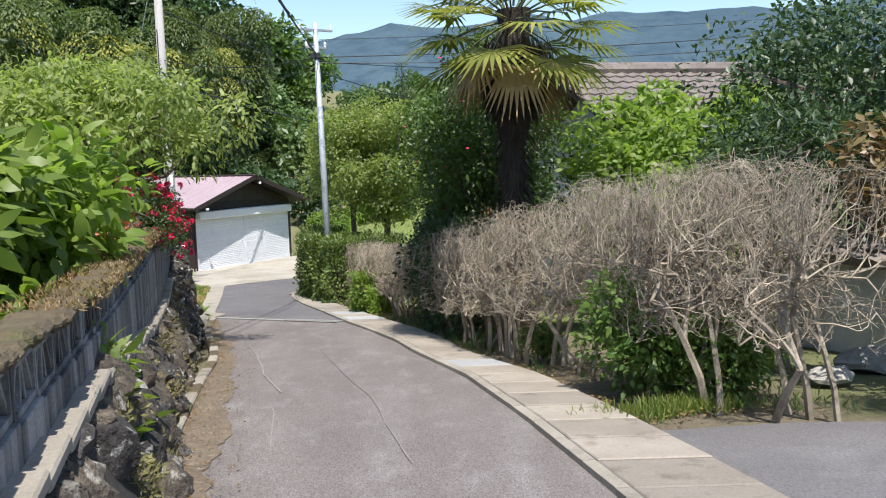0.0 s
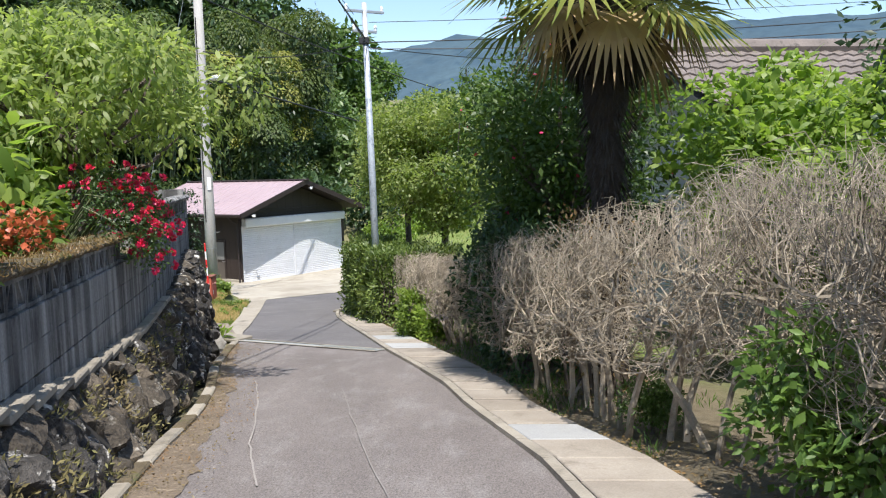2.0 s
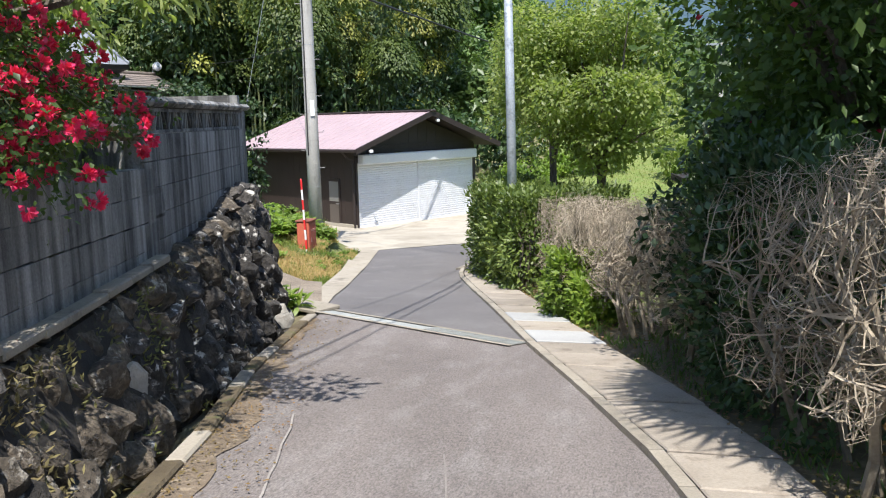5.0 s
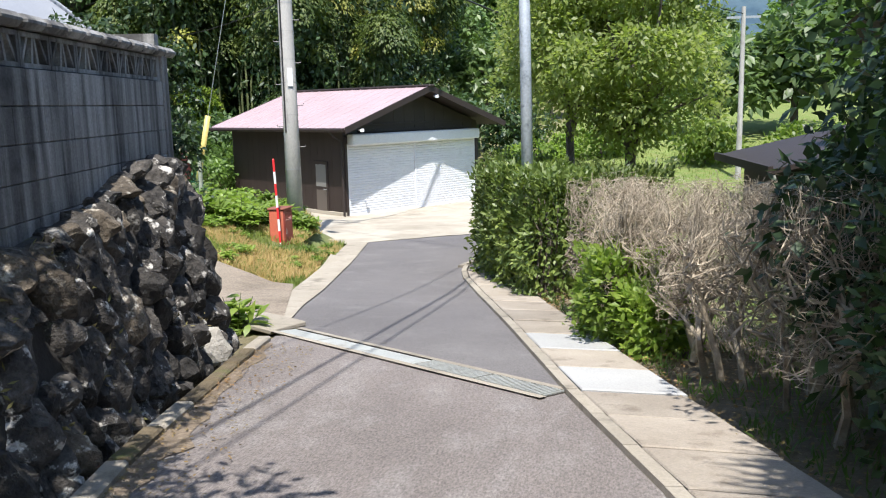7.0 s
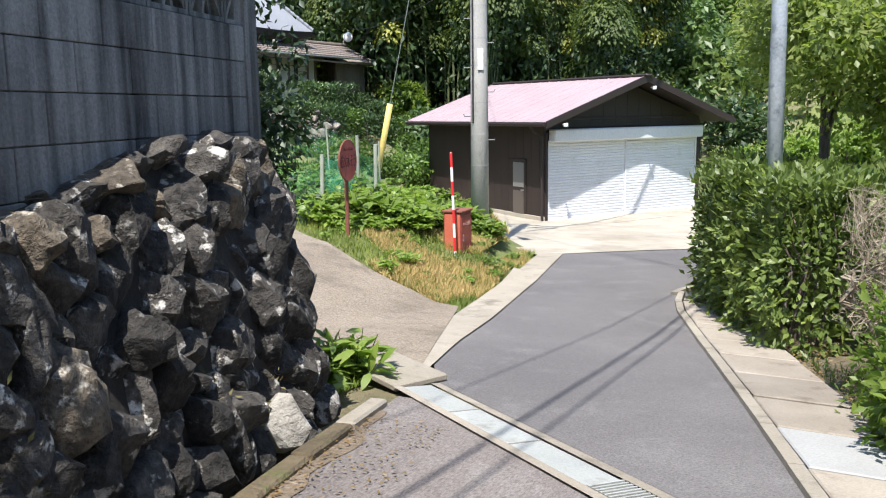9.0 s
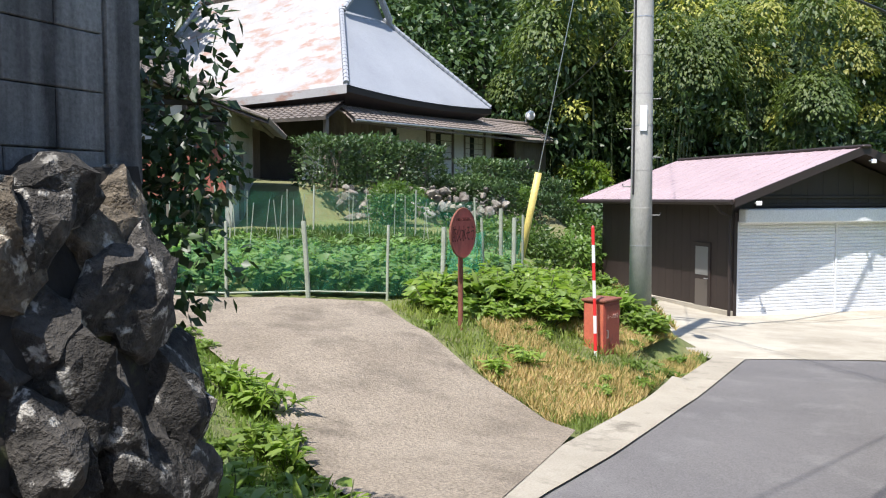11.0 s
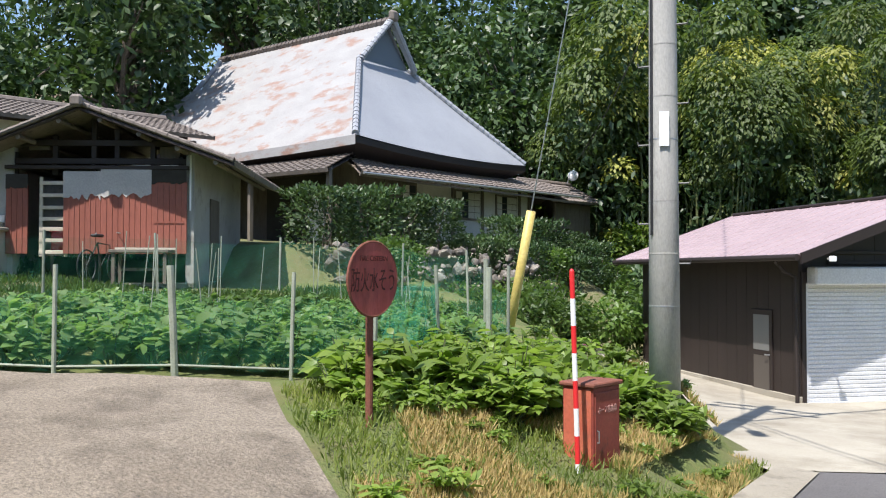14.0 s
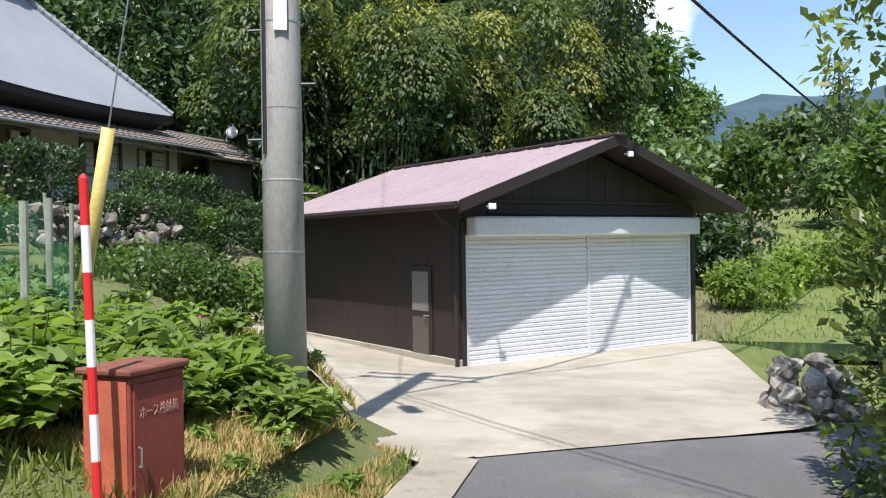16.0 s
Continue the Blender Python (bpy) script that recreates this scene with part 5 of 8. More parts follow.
# ---- washing line ----
LA, LB = V(-24.05, 23.2, 1.44), V(-23.2, 25.2, 1.5)
for q in (LA, LB):
    pz0 = land(q.x, q.y)
    tagged(part("line_post", Mesh().tube([(q.x, q.y, pz0 - 0.2), q], 0.025, 8), METAL), "thin metal post of the washing line", "post", "washing line")
tagged(part("washing_line", Mesh().tube([LA, LA.lerp(LB, 0.5) - V(0, 0, 0.06), LB], 0.012, 6), METAL), "washing pole with laundry hung out to dry", "washing line")
rngl = np.random.default_rng(5)
ld = (LB - LA).normalized()
for k, (f, w, h_, mt, lb) in enumerate(((0.04, 0.5, 0.75, CLOTH_WHITE, "white shirt drying on the line"), (0.2, 0.55, 0.85, CLOTH_WHITE, "white towel drying on the line"), (0.37, 0.5, 0.8, CLOTH_WHITE, "white shirt drying on the line"), (0.5, 0.45, 0.75, CLOTH_NAVY, "navy and white top drying on the line"), (0.63, 0.42, 0.95, CLOTH_GREY, "striped grey shirt drying on the line"), (0.73, 0.4, 0.9, CLOTH_GREY, "striped grey shirt drying on the line"), (0.84, 0.4, 0.85, CLOTH_GREY, "grey shirt drying on the line"), (0.93, 0.35, 0.7, CLOTH_NAVY, "dark shirt drying on the line"))):
    p, w = LA.lerp(LB, f), w * 0.7
    n = ld.cross(V(0, 0, 1))
    rows2 = []
    for i in range(9):
        v = i / 8
        ww = w * (0.55 if i == 0 else 1.0 if i < 3 else 0.8)
        rows2.append([p + ld * (ww * (u / 8 - 0.5)) - V(0, 0, 0.05 + h_ * v) + n * (0.035 * math.sin(u * 1.9 + k) * v) for u in range(9)])
    cl2 = thing("laundry", Matrix.Identity(4), lb, "laundry", "laundry")
    cloth = Mesh().grid(rows2)
    cloth.grid([[q + n * 0.012 for q in r][::-1] for r in rows2])
    part("cloth", cloth, mt, cl2)
    if mt == CLOTH_NAVY and k == 3:
        pt = Mesh().grid([[q - n * 0.02 for q in r] for r in rows2[:3]])
        part("shoulder_panel", pt, CLOTH_WHITE, cl2)
        part("badge", Mesh().grid([[q - n * 0.03 for q in r[3:6]] for r in rows2[1:3]]), CLOTH_RED, cl2)
    part("hanger", Mesh().tube([p + V(0, 0, 0.03), p - V(0, 0, 0.05), p - V(0, 0, 0.08) + ld * w * 0.25], 0.006, 4), METAL, cl2)

# ---- neighbouring house and small dark shed across the lane ----
nh_m = pose(7.7, 19.9, prof(19.5) + 0.1, 0, 0, 14)
nh = thing("house", nh_m, "neighbouring house with pale walls and grey tiled roof", "house")
part("wall", Mesh().box(-4.5, -4.0, -0.3, 4.5, 4.0, 3.1), PLASTER, nh)
part("lower_wall", Mesh().box(-4.55, -4.05, -0.3, 4.55, -4.003, 1.0), OLDWOOD, nh)
for x in (-3.6, -1.0, 1.8):
    wd = part("window", Mesh().box(x, -4.07, 1.1, x + 1.7, -4.01, 2.3, bevel=0.01), METAL, nh)
    for k in range(2):
        part("pane", Mesh().box(x + 0.06 + 0.8 * k, -4.085, 1.16, x + 0.8 + 0.8 * k, -4.075, 2.24), GLASS, wd)
for y in (-2.6, 0.6):
    wd = part("window", Mesh().box(-4.57, y, 1.1, -4.51, y + 1.6, 2.3, bevel=0.01), METAL, nh)
    part("pane", Mesh().box(-4.585, y + 0.06, 1.16, -4.575, y + 1.54, 2.24), GLASS, wd)
part("roof", tile_roof((-5.5, -5.1, 2.95), (5.5, -5.1, 2.95), (5.5, 0, 5.0), (-5.5, 0, 5.0), 14, 40), TILE, nh, "grey tiled roof")
part("roof", tile_roof((5.5, 5.1, 2.95), (-5.5, 5.1, 2.95), (-5.5, 0, 5.0), (5.5, 0, 5.0), 14, 40), TILE, nh)
part("ridge", Mesh().tube([(-5.6, 0, 5.08), (5.6, 0, 5.08)], 0.16, 8), TILE, nh)
for x in (-4.48, 4.42):
    part("gable", Mesh().add([(x, -4, 3.1), (x, 4, 3.1), (x, 0, 4.75), (x + 0.06, -4, 3.1), (x + 0.06, 4, 3.1), (x + 0.06, 0, 4.75)], [(0, 2, 1), (3, 4, 5), (0, 1, 4, 3), (1, 2, 5, 4), (2, 0, 3, 5)]), PLASTER, nh)
gwall = thing("wall_garden", pose(4.2, 10.4, prof(10.4) + 0.05, 0, 0, -72), "low pale plastered garden wall with tile coping", "wall", kind="structure")
part("wall", Mesh().box(-3.2, 0, -0.3, 3.2, 0.15, 1.15), PLASTER, gwall)
part("coping", tile_roof((-3.3, -0.2, 1.15), (3.3, -0.2, 1.15), (3.3, 0.075, 1.32), (-3.3, 0.075, 1.32), 2, 26), TILE, gwall)
part("coping", tile_roof((3.3, 0.35, 1.15), (-3.3, 0.35, 1.15), (-3.3, 0.075, 1.32), (3.3, 0.075, 1.32), 2, 26), TILE, gwall)
ds = thing("garden_shed", pose(0.75, 24.1, prof(24.1) + 0.12, 0, 0, 8), "small dark garden shed with a low metal roof", "shed")
part("wall", Mesh().box(-0.4, -1.2, -0.3, 2.6, 1.2, 1.62), DARKWOOD, ds)
part("roof", Mesh().add(*slab_from([(-0.75, -1.6, 1.62), (3.0, -1.6, 2.45), (3.0, 1.6, 2.45), (-0.75, 1.6, 1.62)], 0.07, (0, 0, 1))), DARKWOOD, ds)
part("fascia", Mesh().box(-0.8, -1.63, 1.54, -0.74, 1.63, 1.66), DARKWOOD, ds)
part("door", Mesh().box(0.2, -1.24, -0.2, 1.1, -1.203, 1.35), OLDWOOD, ds)

# ---- plants ----
def unit(a):
    return a / np.maximum(np.linalg.norm(a, axis=1, keepdims=True), 1e-9)


def leaf_data(name, P, A, N, L, W, mat, fold=0.12, full=False):
    """Many small folded leaves as one mesh: base, sides, tip; full leaves have a rounder outline."""
    n = len(P)
    L, W = np.broadcast_to(L, (n,))[:, None], np.broadcast_to(W, (n,))[:, None]
    A = unit(A)
    S = unit(np.cross(A, N))
    N = np.cross(S, A)
    if full:
        rim = [(0.0, 0.0), (0.28, 0.44), (0.66, 0.38), (1.0, 0.0), (0.66, -0.38), (0.28, -0.44)]
        tris = [0, 1, 5, 1, 2, 5, 2, 4, 5, 2, 3, 4]
    else:
        rim = [(0.0, 0.0), (0.45, 0.5), (1.0, 0.0), (0.45, -0.5)]
        tris = [0, 1, 2, 0, 2, 3]
    v = np.empty((n, len(rim), 3))
    for k, (along, side) in enumerate(rim):
        v[:, k] = P + A * L * along + S * W * side + N * (W * fold * (side != 0) - L * 0.12 * along * along * full)
    f = (np.arange(n)[:, None] * len(rim) + tris).reshape(-1)
    me = bpy.data.meshes.new(name)
    me.vertices.add(n * len(rim))
    me.vertices.foreach_set("co", v.reshape(-1))
    me.loops.add(len(f))
    me.loops.foreach_set("vertex_index", f)
    me.polygons.add(len(f) // 3)
    me.polygons.foreach_set("loop_start", np.arange(len(f) // 3) * 3)
    me.materials.append(mat)
    me.update(calc_edges=True)
    return me


def blob_leaves(rng, blobs, n, L, W, droop=0.3, up=0.6, shell=0.35):
    """Leaf places over the skins of many clumps."""
    c = np.array([b[:3] for b in blobs])
    r = np.array([b[3] for b in blobs])
    k = rng.choice(len(blobs), n, p=r ** 2 / (r ** 2).sum())
    d = rng.normal(size=(n, 3))
    d[:, 2] += 0.35
    d = unit(d)
    P = c[k] + d * (r[k] * (1 - shell * rng.random(n) ** 1.5 + 0.08 * rng.normal(size=n)))[:, None] * [1, 1, 0.85]
    A = d * 0.6 + rng.normal(size=(n, 3)) * 0.55 + [0, 0, -droop]
    N = d + [0, 0, up] + rng.normal(size=(n, 3)) * 0.45
    return P, A, N, L * (0.6 + 0.7 * rng.random(n)), W * (0.6 + 0.7 * rng.random(n))


def crown_blobs(rng, n, R, H, z0, size, flat=0.0, hollow=0.35):
    """Clump centres spread through an uneven crown."""
    out = []
    while len(out) < n:
        d = rng.normal(size=3)
        d /= np.linalg.norm(d)
        rad = hollow + (1 - hollow) * rng.random() ** 0.6
        wob = 0.8 + 0.35 * noise.noise((d[0] * 1.7 + R, d[1] * 1.7, d[2] * 1.7 + H))
        p = d * rad * wob
        if p[2] < -0.75:
            continue
        out.append((p[0] * R, p[1] * R, z0 + H * (0.5 + 0.5 * p[2]), size * (0.7 + 0.6 * rng.random())))
    return out


def limbs(rng, mesh, base_r, trunk_h, blobs, count, lean=(0, 0)):
    top = V(lean[0], lean[1], trunk_h)
    mesh.tube([V(0, 0, -0.2), V(lean[0] * 0.4 + 0.04, lean[1] * 0.4, trunk_h * 0.5), top], [base_r * 1.25, base_r, base_r * 0.75], 9)
    for b in blobs[:count]:
        t = V(*b[:3])
        s = V(lean[0], lean[1], 0) * 0.7 + V(0, 0, trunk_h * (0.55 + 0.45 * rng.random()))
        mid = s.lerp(t, 0.5) + V(*(rng.normal(size=3) * 0.12)) + V(0, 0, 0.15)
        mesh.tube([s, mid, t], [base_r * 0.5, base_r * 0.3, base_r * 0.08], 5)


def tree(name, at_m, seed, R, H, z0, trunk_r, nb, size, nl, L, W, mat, label, droop=0.3, group="", cat="tree", lean=(0, 0), bark=None, up=0.6, hollow=0.35, extra=None):
    rng = np.random.default_rng(seed)
    blobs = crown_blobs(rng, nb, R, H, z0, size, hollow=hollow)
    t = thing(name, at_m, label, cat, group)
    tm = Mesh()
    limbs(rng, tm, trunk_r, z0 + H * 0.35, blobs, min(nb, 14), lean)
    part("trunk", tm, bark or BARK, t)
    part("crown", leaf_data("crown", *blob_leaves(rng, blobs, nl, L, W, droop, up), mat, full=mat in (L_GARDEN, L_BRIGHT) and nl < 14500), None, t)
    if extra:
        em, en, eL, eW = extra
        part("blossom" if "petal" in em.name else "young_leaves", leaf_data("tips", *blob_leaves(rng, [(b[0], b[1], b[2] + 0.1 * b[3], b[3] * 1.05) for b in blobs], en, eL, eW, 0.0, 1.0, 0.08), em), None, t)
    return t


def spot(x, y, rz=0.0, s=1.0, dz=0.0):
    return pose(x, y, land(x, y) + dz, 0, 0, rz) @ Matrix.Scale(s, 4)


def place(proto, x, y, rz, s, dz=0.0):
    c = copy_thing(proto, pose(x, y, land(x, y) + dz, 0, 0, rz))
    c.scale = (s, s, s)
    return c


R0 = np.random.default_rng(11)
# --- wood on the slope behind the farmhouse and garage ---
oak = tree("forest_tree", spot(-40, 52), 1, 3.4, 7.5, 2.2, 0.25, 40, 1.05, 2800, 0.42, 0.22, L_FOREST, "dense dark green broadleaf tree on the wooded slope", group="forest trees")
oak2 = tree("forest_tree", spot(-33, 58), 2, 3.0, 8.5, 2.0, 0.25, 40, 0.95, 2800, 0.40, 0.21, L_FOREST, "tall deep green broadleaf tree on the wooded slope", group="forest trees")


def bamboo_clump(at_m, seed, mat, label):
    """Culms that end in hanging mops of leaves, one mop under another, dark within."""
    rng = np.random.default_rng(seed)
    t = thing("bamboo", at_m, label, "bamboo", "bamboo grove")
    mops = []
    for k in range(7):
        a, r = rng.random() * 6.28, 1.7 * rng.random() ** 0.5
        x, y, h = r * math.cos(a), r * math.sin(a), 6.5 + 4.5 * rng.random()
        bx, by = math.cos(a) * 1.1, math.sin(a) * 1.1
        part("culm", Mesh().tube([V(x, y, -0.3), V(x, y, h * 0.5), V(x + bx * 0.4, y + by * 0.4, h * 0.85), V(x + bx, y + by, h)], [0.045, 0.04, 0.025, 0.01], 5), BAMBOO, t)
        mops.append((x + bx, y + by, h - 0.9, 1.05 + 0.6 * rng.random()))
        for f, chance in ((0.4, 0.25), (0.66, 0.5)):
            if rng.random() < chance:
                mops.append((x * 1.2 + bx * f + rng.normal() * 0.8, y * 1.2 + by * f + rng.normal() * 0.8, h * f - 0.3, 0.5 + 0.4 * rng.random()))
    c, r = np.array([q[:3] for q in mops]), np.array([q[3] for q in mops])
    n = 7500
    k = rng.choice(len(mops), n, p=r ** 2 / (r ** 2).sum())
    a, q = rng.random(n) * 6.2832, rng.random(n) ** 0.62
    wob = 1 + 0.22 * np.sin(a * 3 + k) + 0.12 * np.sin(a * 5 + 2 * k)
    ring = np.sin(q * 1.65) * r[k] * wob
    P = c[k] + np.stack([ring * np.cos(a), ring * np.sin(a), (np.cos(q * 1.65) * 0.9 - 0.25 * q ** 3) * r[k]], 1) + rng.normal(size=(n, 3)) * 0.05
    A = np.stack([np.cos(a) * (1.0 - 0.5 * q), np.sin(a) * (1.0 - 0.5 * q), -0.3 - 0.7 * q], 1) + rng.normal(size=(n, 3)) * 0.3
    N = np.stack([np.cos(a) * q, np.sin(a) * q, 1.1 - 0.4 * q], 1) + rng.normal(size=(n, 3)) * 0.16
    part("foliage", leaf_data("foliage", P, A, N, 0.23 * (0.6 + 0.7 * rng.random(n)), 0.115, mat), None, t)
    # leaves in a dark colour, standing for the shade inside and under the mops
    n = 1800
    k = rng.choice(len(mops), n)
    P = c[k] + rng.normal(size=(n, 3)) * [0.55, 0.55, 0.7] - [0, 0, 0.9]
    part("inner_leaves", leaf_data("inner_leaves", P, rng.normal(size=(n, 3)) - [0, 0, 1], rng.normal(size=(n, 3)), 0.34, 0.16, L_DARK), None, t, "dark leaves standing for the shade inside the clump")
    return t


bam = bamboo_clump(spot(-19.5, 50), 3, L_BAMBOO, "feathery green bamboo clump with drooping plumes")
bam2 = bamboo_clump(spot(-16.0, 53), 4, L_BAMBOO, "feathery green bamboo clump with drooping plumes")
bamy = bamboo_clump(spot(-18, 56), 5, L_BAMBOO_YELLOW, "yellowing bamboo clump with drooping plumes")
for k in range(25):
    f = k / 24
    x, y = -26 + 14.0 * f + R0.normal() * 1.6, 49 + 16 * f + abs(R0.normal()) * 5
    x = min(x, -0.21 * y - 3.4)
    place((bam, bam2, bam, bam2, bamy)[k % 5], x, y, R0.random() * 360, 0.95 + 0.4 * R0.random())
for k in range(42):
    f = R0.random()
    x, y = -58 + 44 * f + R0.normal() * 3, 34 + 30 * f + R0.random() * 24
    x = min(x, -0.21 * y - 6.0)
    if x > -37 and y < 47:
        y += 12
    place(oak if k % 3 else oak2, x, y, R0.random() * 360, 0.8 + 0.7 * R0.random())
for k in range(20):
    x, y = -36 - 16 * R0.random(), 6 + 34 * R0.random()
    place(oak if k % 2 else oak2, x, y, R0.random() * 360, 0.75 + 0.5 * R0.random())
for k in range(14):
    f = k / 13
    y = 52 + 15 * f
    place(oak, min(-27 + 13 * f, -0.21 * y - 6.0), y + 3.5, k * 50, 0.85 + 0.2 * math.sin(k))
for k in range(12):
    place(oak if k % 2 else oak2, -46 + 2.5 * k, 60 + 1.2 * k, k * 63, 1.55 + 0.15 * math.sin(k * 2.0))
# dark understorey that closes the wood
under = tree("shrub", spot(-20, 46.5), 6, 2.2, 2.6, 0.2, 0.08, 22, 0.8, 1800, 0.34, 0.2, L_FOREST, "dark green undergrowth at the edge of the wood", group="undergrowth", cat="shrub")
for k in range(34):
    f = k / 33
    place(under, -44 + 34 * f + R0.normal() * 1.5, 44 + 12 * f + R0.normal() * 1.8 + 4 * math.sin(f * 3.1), R0.random() * 360, 0.8 + 0.6 * R0.random())
for k in range(16):
    place(under, -34.5 - 5 * R0.random(), 15 + 1.5 * k, R0.random() * 360, 1.0 + 0.5 * R0.random())
gold = tree("forest_tree", spot(-28.5, 50.5), 7, 2.0, 5.0, 1.5, 0.15, 26, 0.7, 3600, 0.3, 0.16, L_BRIGHT, "yellow-green young tree at the edge of the wood", group="forest trees")
place(gold, -31.5, 50, 80, 0.8)
place(gold, -24.0, 50.5, 130, 0.75)

# --- far wooded hills beyond the meadow ---
farw = tree("forest_tree", spot(16, 100), 8, 5.0, 9.0, 1.0, 0.3, 40, 1.7, 1600, 1.1, 0.6, L_FAR, "fresh green round-crowned tree of the far wood", group="far wood")
farw2 = tree("forest_tree", spot(-18, 96), 9, 4.2, 10.5, 1.0, 0.3, 40, 1.5, 1600, 1.0, 0.55, L_MID, "mid-green round-crowned tree of the far wood", group="far wood")
for k in range(66):
    x, y = -42 + 100 * R0.random(), 90 + 60 * R0.random() ** 1.3
    place(farw if k % 3 else farw2, x, y, R0.random() * 360, 0.5 + 0.35 * R0.random())
for x, y, s in ((-8.0, 72, 0.5), (-15, 74, 0.45), (-20, 76, 0.6), (-1.5, 68, 0.55), (2.5, 62, 0.6), (7, 64, 0.7), (11, 58, 0.7), (16, 62, 0.75), (22, 60, 0.8), (-11.5, 80, 0.5), (-3, 76, 0.5)):
    place(farw if int(x * 7) % 2 else farw2, x, y, x * 40, s)

for k in range(30):
    place(farw2 if k % 2 else farw, -13 - 1.1 * k + R0.normal(), 70 + 8 * (k % 4) + R0.normal() * 2, k * 77, 0.42 + 0.15 * R0.random())


def cedar(at_m, seed):
    rng = np.random.default_rng(seed)
    t = thing("conifer", at_m, "tall dark green conifer beyond the meadow", "conifer tree", "conifers")
    blobs = [(rng.normal() * 0.25 * (1.1 - f) * 4, rng.normal() * 0.25 * (1.1 - f) * 4, 1.0 + 9 * f, 0.35 + 1.3 * (1 - f)) for f in np.linspace(0, 1, 34)]
    part("trunk", Mesh().tube([(0, 0, -0.3), (0, 0, 10)], [0.22, 0.05], 7), BARK, t)
    part("crown", leaf_data("crown", *blob_leaves(rng, blobs, 3600, 0.4, 0.12, 0.5, 0.4), L_FOREST), None, t)
    return t


ced = cedar(spot(-3.2, 78), 21)
for x, y, s in ((16, 56, 0.9), (19, 60, 1.0), (9, 80, 0.9), (14, 44, 0.6)):
    place(ced, x, y, x * 31, s)
mead = tree("shrub", spot(-6.6, 50.5), 10, 1.4, 1.3, 0.1, 0.06, 20, 0.55, 2200, 0.2, 0.11, L_BRIGHT, "rounded green shrub on the meadow bank", group="meadow shrubs", cat="shrub")
for x, y, s in ((-5.6, 55.0, 0.9), (-9.6, 47.5, 0.45), (-3.2, 46.8, 0.35), (-3.6, 56, 1.3), (1.5, 54, 1.4), (6.0, 52, 1.4)):
    place(mead, x, y, x * 50, s)

# --- trees of the garden across the lane from the wall ---
round_tree = tree("garden_tree", spot(-1.75, 25.8), 12, 2.2, 3.9, 1.7, 0.10, 80, 0.5, 24000, 0.12, 0.066, L_GARDEN, "round fresh green garden tree on several slender stems", cat="tree", lean=(0.1, 0.1))
tree("garden_tree", spot(-2.95, 28.1), 13, 1.75, 3.6, 2.1, 0.09, 60, 0.48, 16000, 0.12, 0.066, L_GARDEN, "green garden tree leaning over the bend", cat="tree")
camellia = tree("camellia", spot(0.75, 14.2), 15, 1.35, 5.0, 0.2, 0.10, 70, 0.5, 17000, 0.095, 0.052, L_MID, "dense dark glossy camellia with a few red blooms", cat="shrub", extra=(PETAL, 40, 0.07, 0.07))
tree("camellia", spot(0.1, 15.1), 16, 0.8, 2.2, 0.1, 0.06, 32, 0.38, 6000, 0.1, 0.055, L_DARK, "clipped dark evergreen shrub beside the slabs", cat="shrub")
tree("camellia", spot(1.0, 16.6), 17, 1.35, 4.6, 0.3, 0.12, 44, 0.6, 8000, 0.14, 0.07, L_DARK, "tall dark evergreen tree behind the palm", cat="tree", extra=(PETAL, 36, 0.07, 0.07))
gsh = tree("garden_shrub", spot(3.05, 12.2), 18, 1.2, 2.5, 0.5, 0.09, 40, 0.42, 7500, 0.13, 0.075, L_BRIGHT, "broad-leaved green garden shrub behind the bare hedge", cat="shrub", group="garden shrubs")
place(gsh, 3.7, 10.6, 90, 0.9)
place(gsh, 4.8, 13.2, 290, 1.2)
place(gsh, 3.9, 15.4, 20, 1.35)
big_dark = tree("garden_tree", spot(5.0, 10.2), 19, 1.9, 3.7, 1.0, 0.16, 46, 0.62, 10500, 0.105, 0.055, L_DARK, "large dark evergreen tree in the neighbouring garden", cat="tree")
place(big_dark, 7.6, 9.0, 130, 0.9)
place(big_dark, 7.2, 14.0, 230, 1.25)
tree("garden_shrub", spot(4.1, 7.0), 20, 0.75, 1.2, 1.1, 0.06, 24, 0.32, 2600, 0.13, 0.06, L_RUST, "shrub with bronze and yellowing young leaves", cat="shrub")
tree("pine", spot(3.3, 8.3), 22, 0.9, 1.3, 1.35, 0.11, 24, 0.34, 3000, 0.12, 0.03, L_DARK, "old garden pine with a thick leaning dark trunk", cat="tree", lean=(-0.35, 0.1))
low_sh = tree("garden_shrub", spot(1.75, 7.35), 23, 0.5, 1.0, 0.0, 0.03, 22, 0.28, 3000, 0.085, 0.042, L_MID, "small leafy evergreen growing through the bare hedge", cat="shrub", group="low evergreens")
place(low_sh, 2.3, 6.9, 100, 0.85)
place(low_sh, 1.1, 9.6, 60, 0.45)


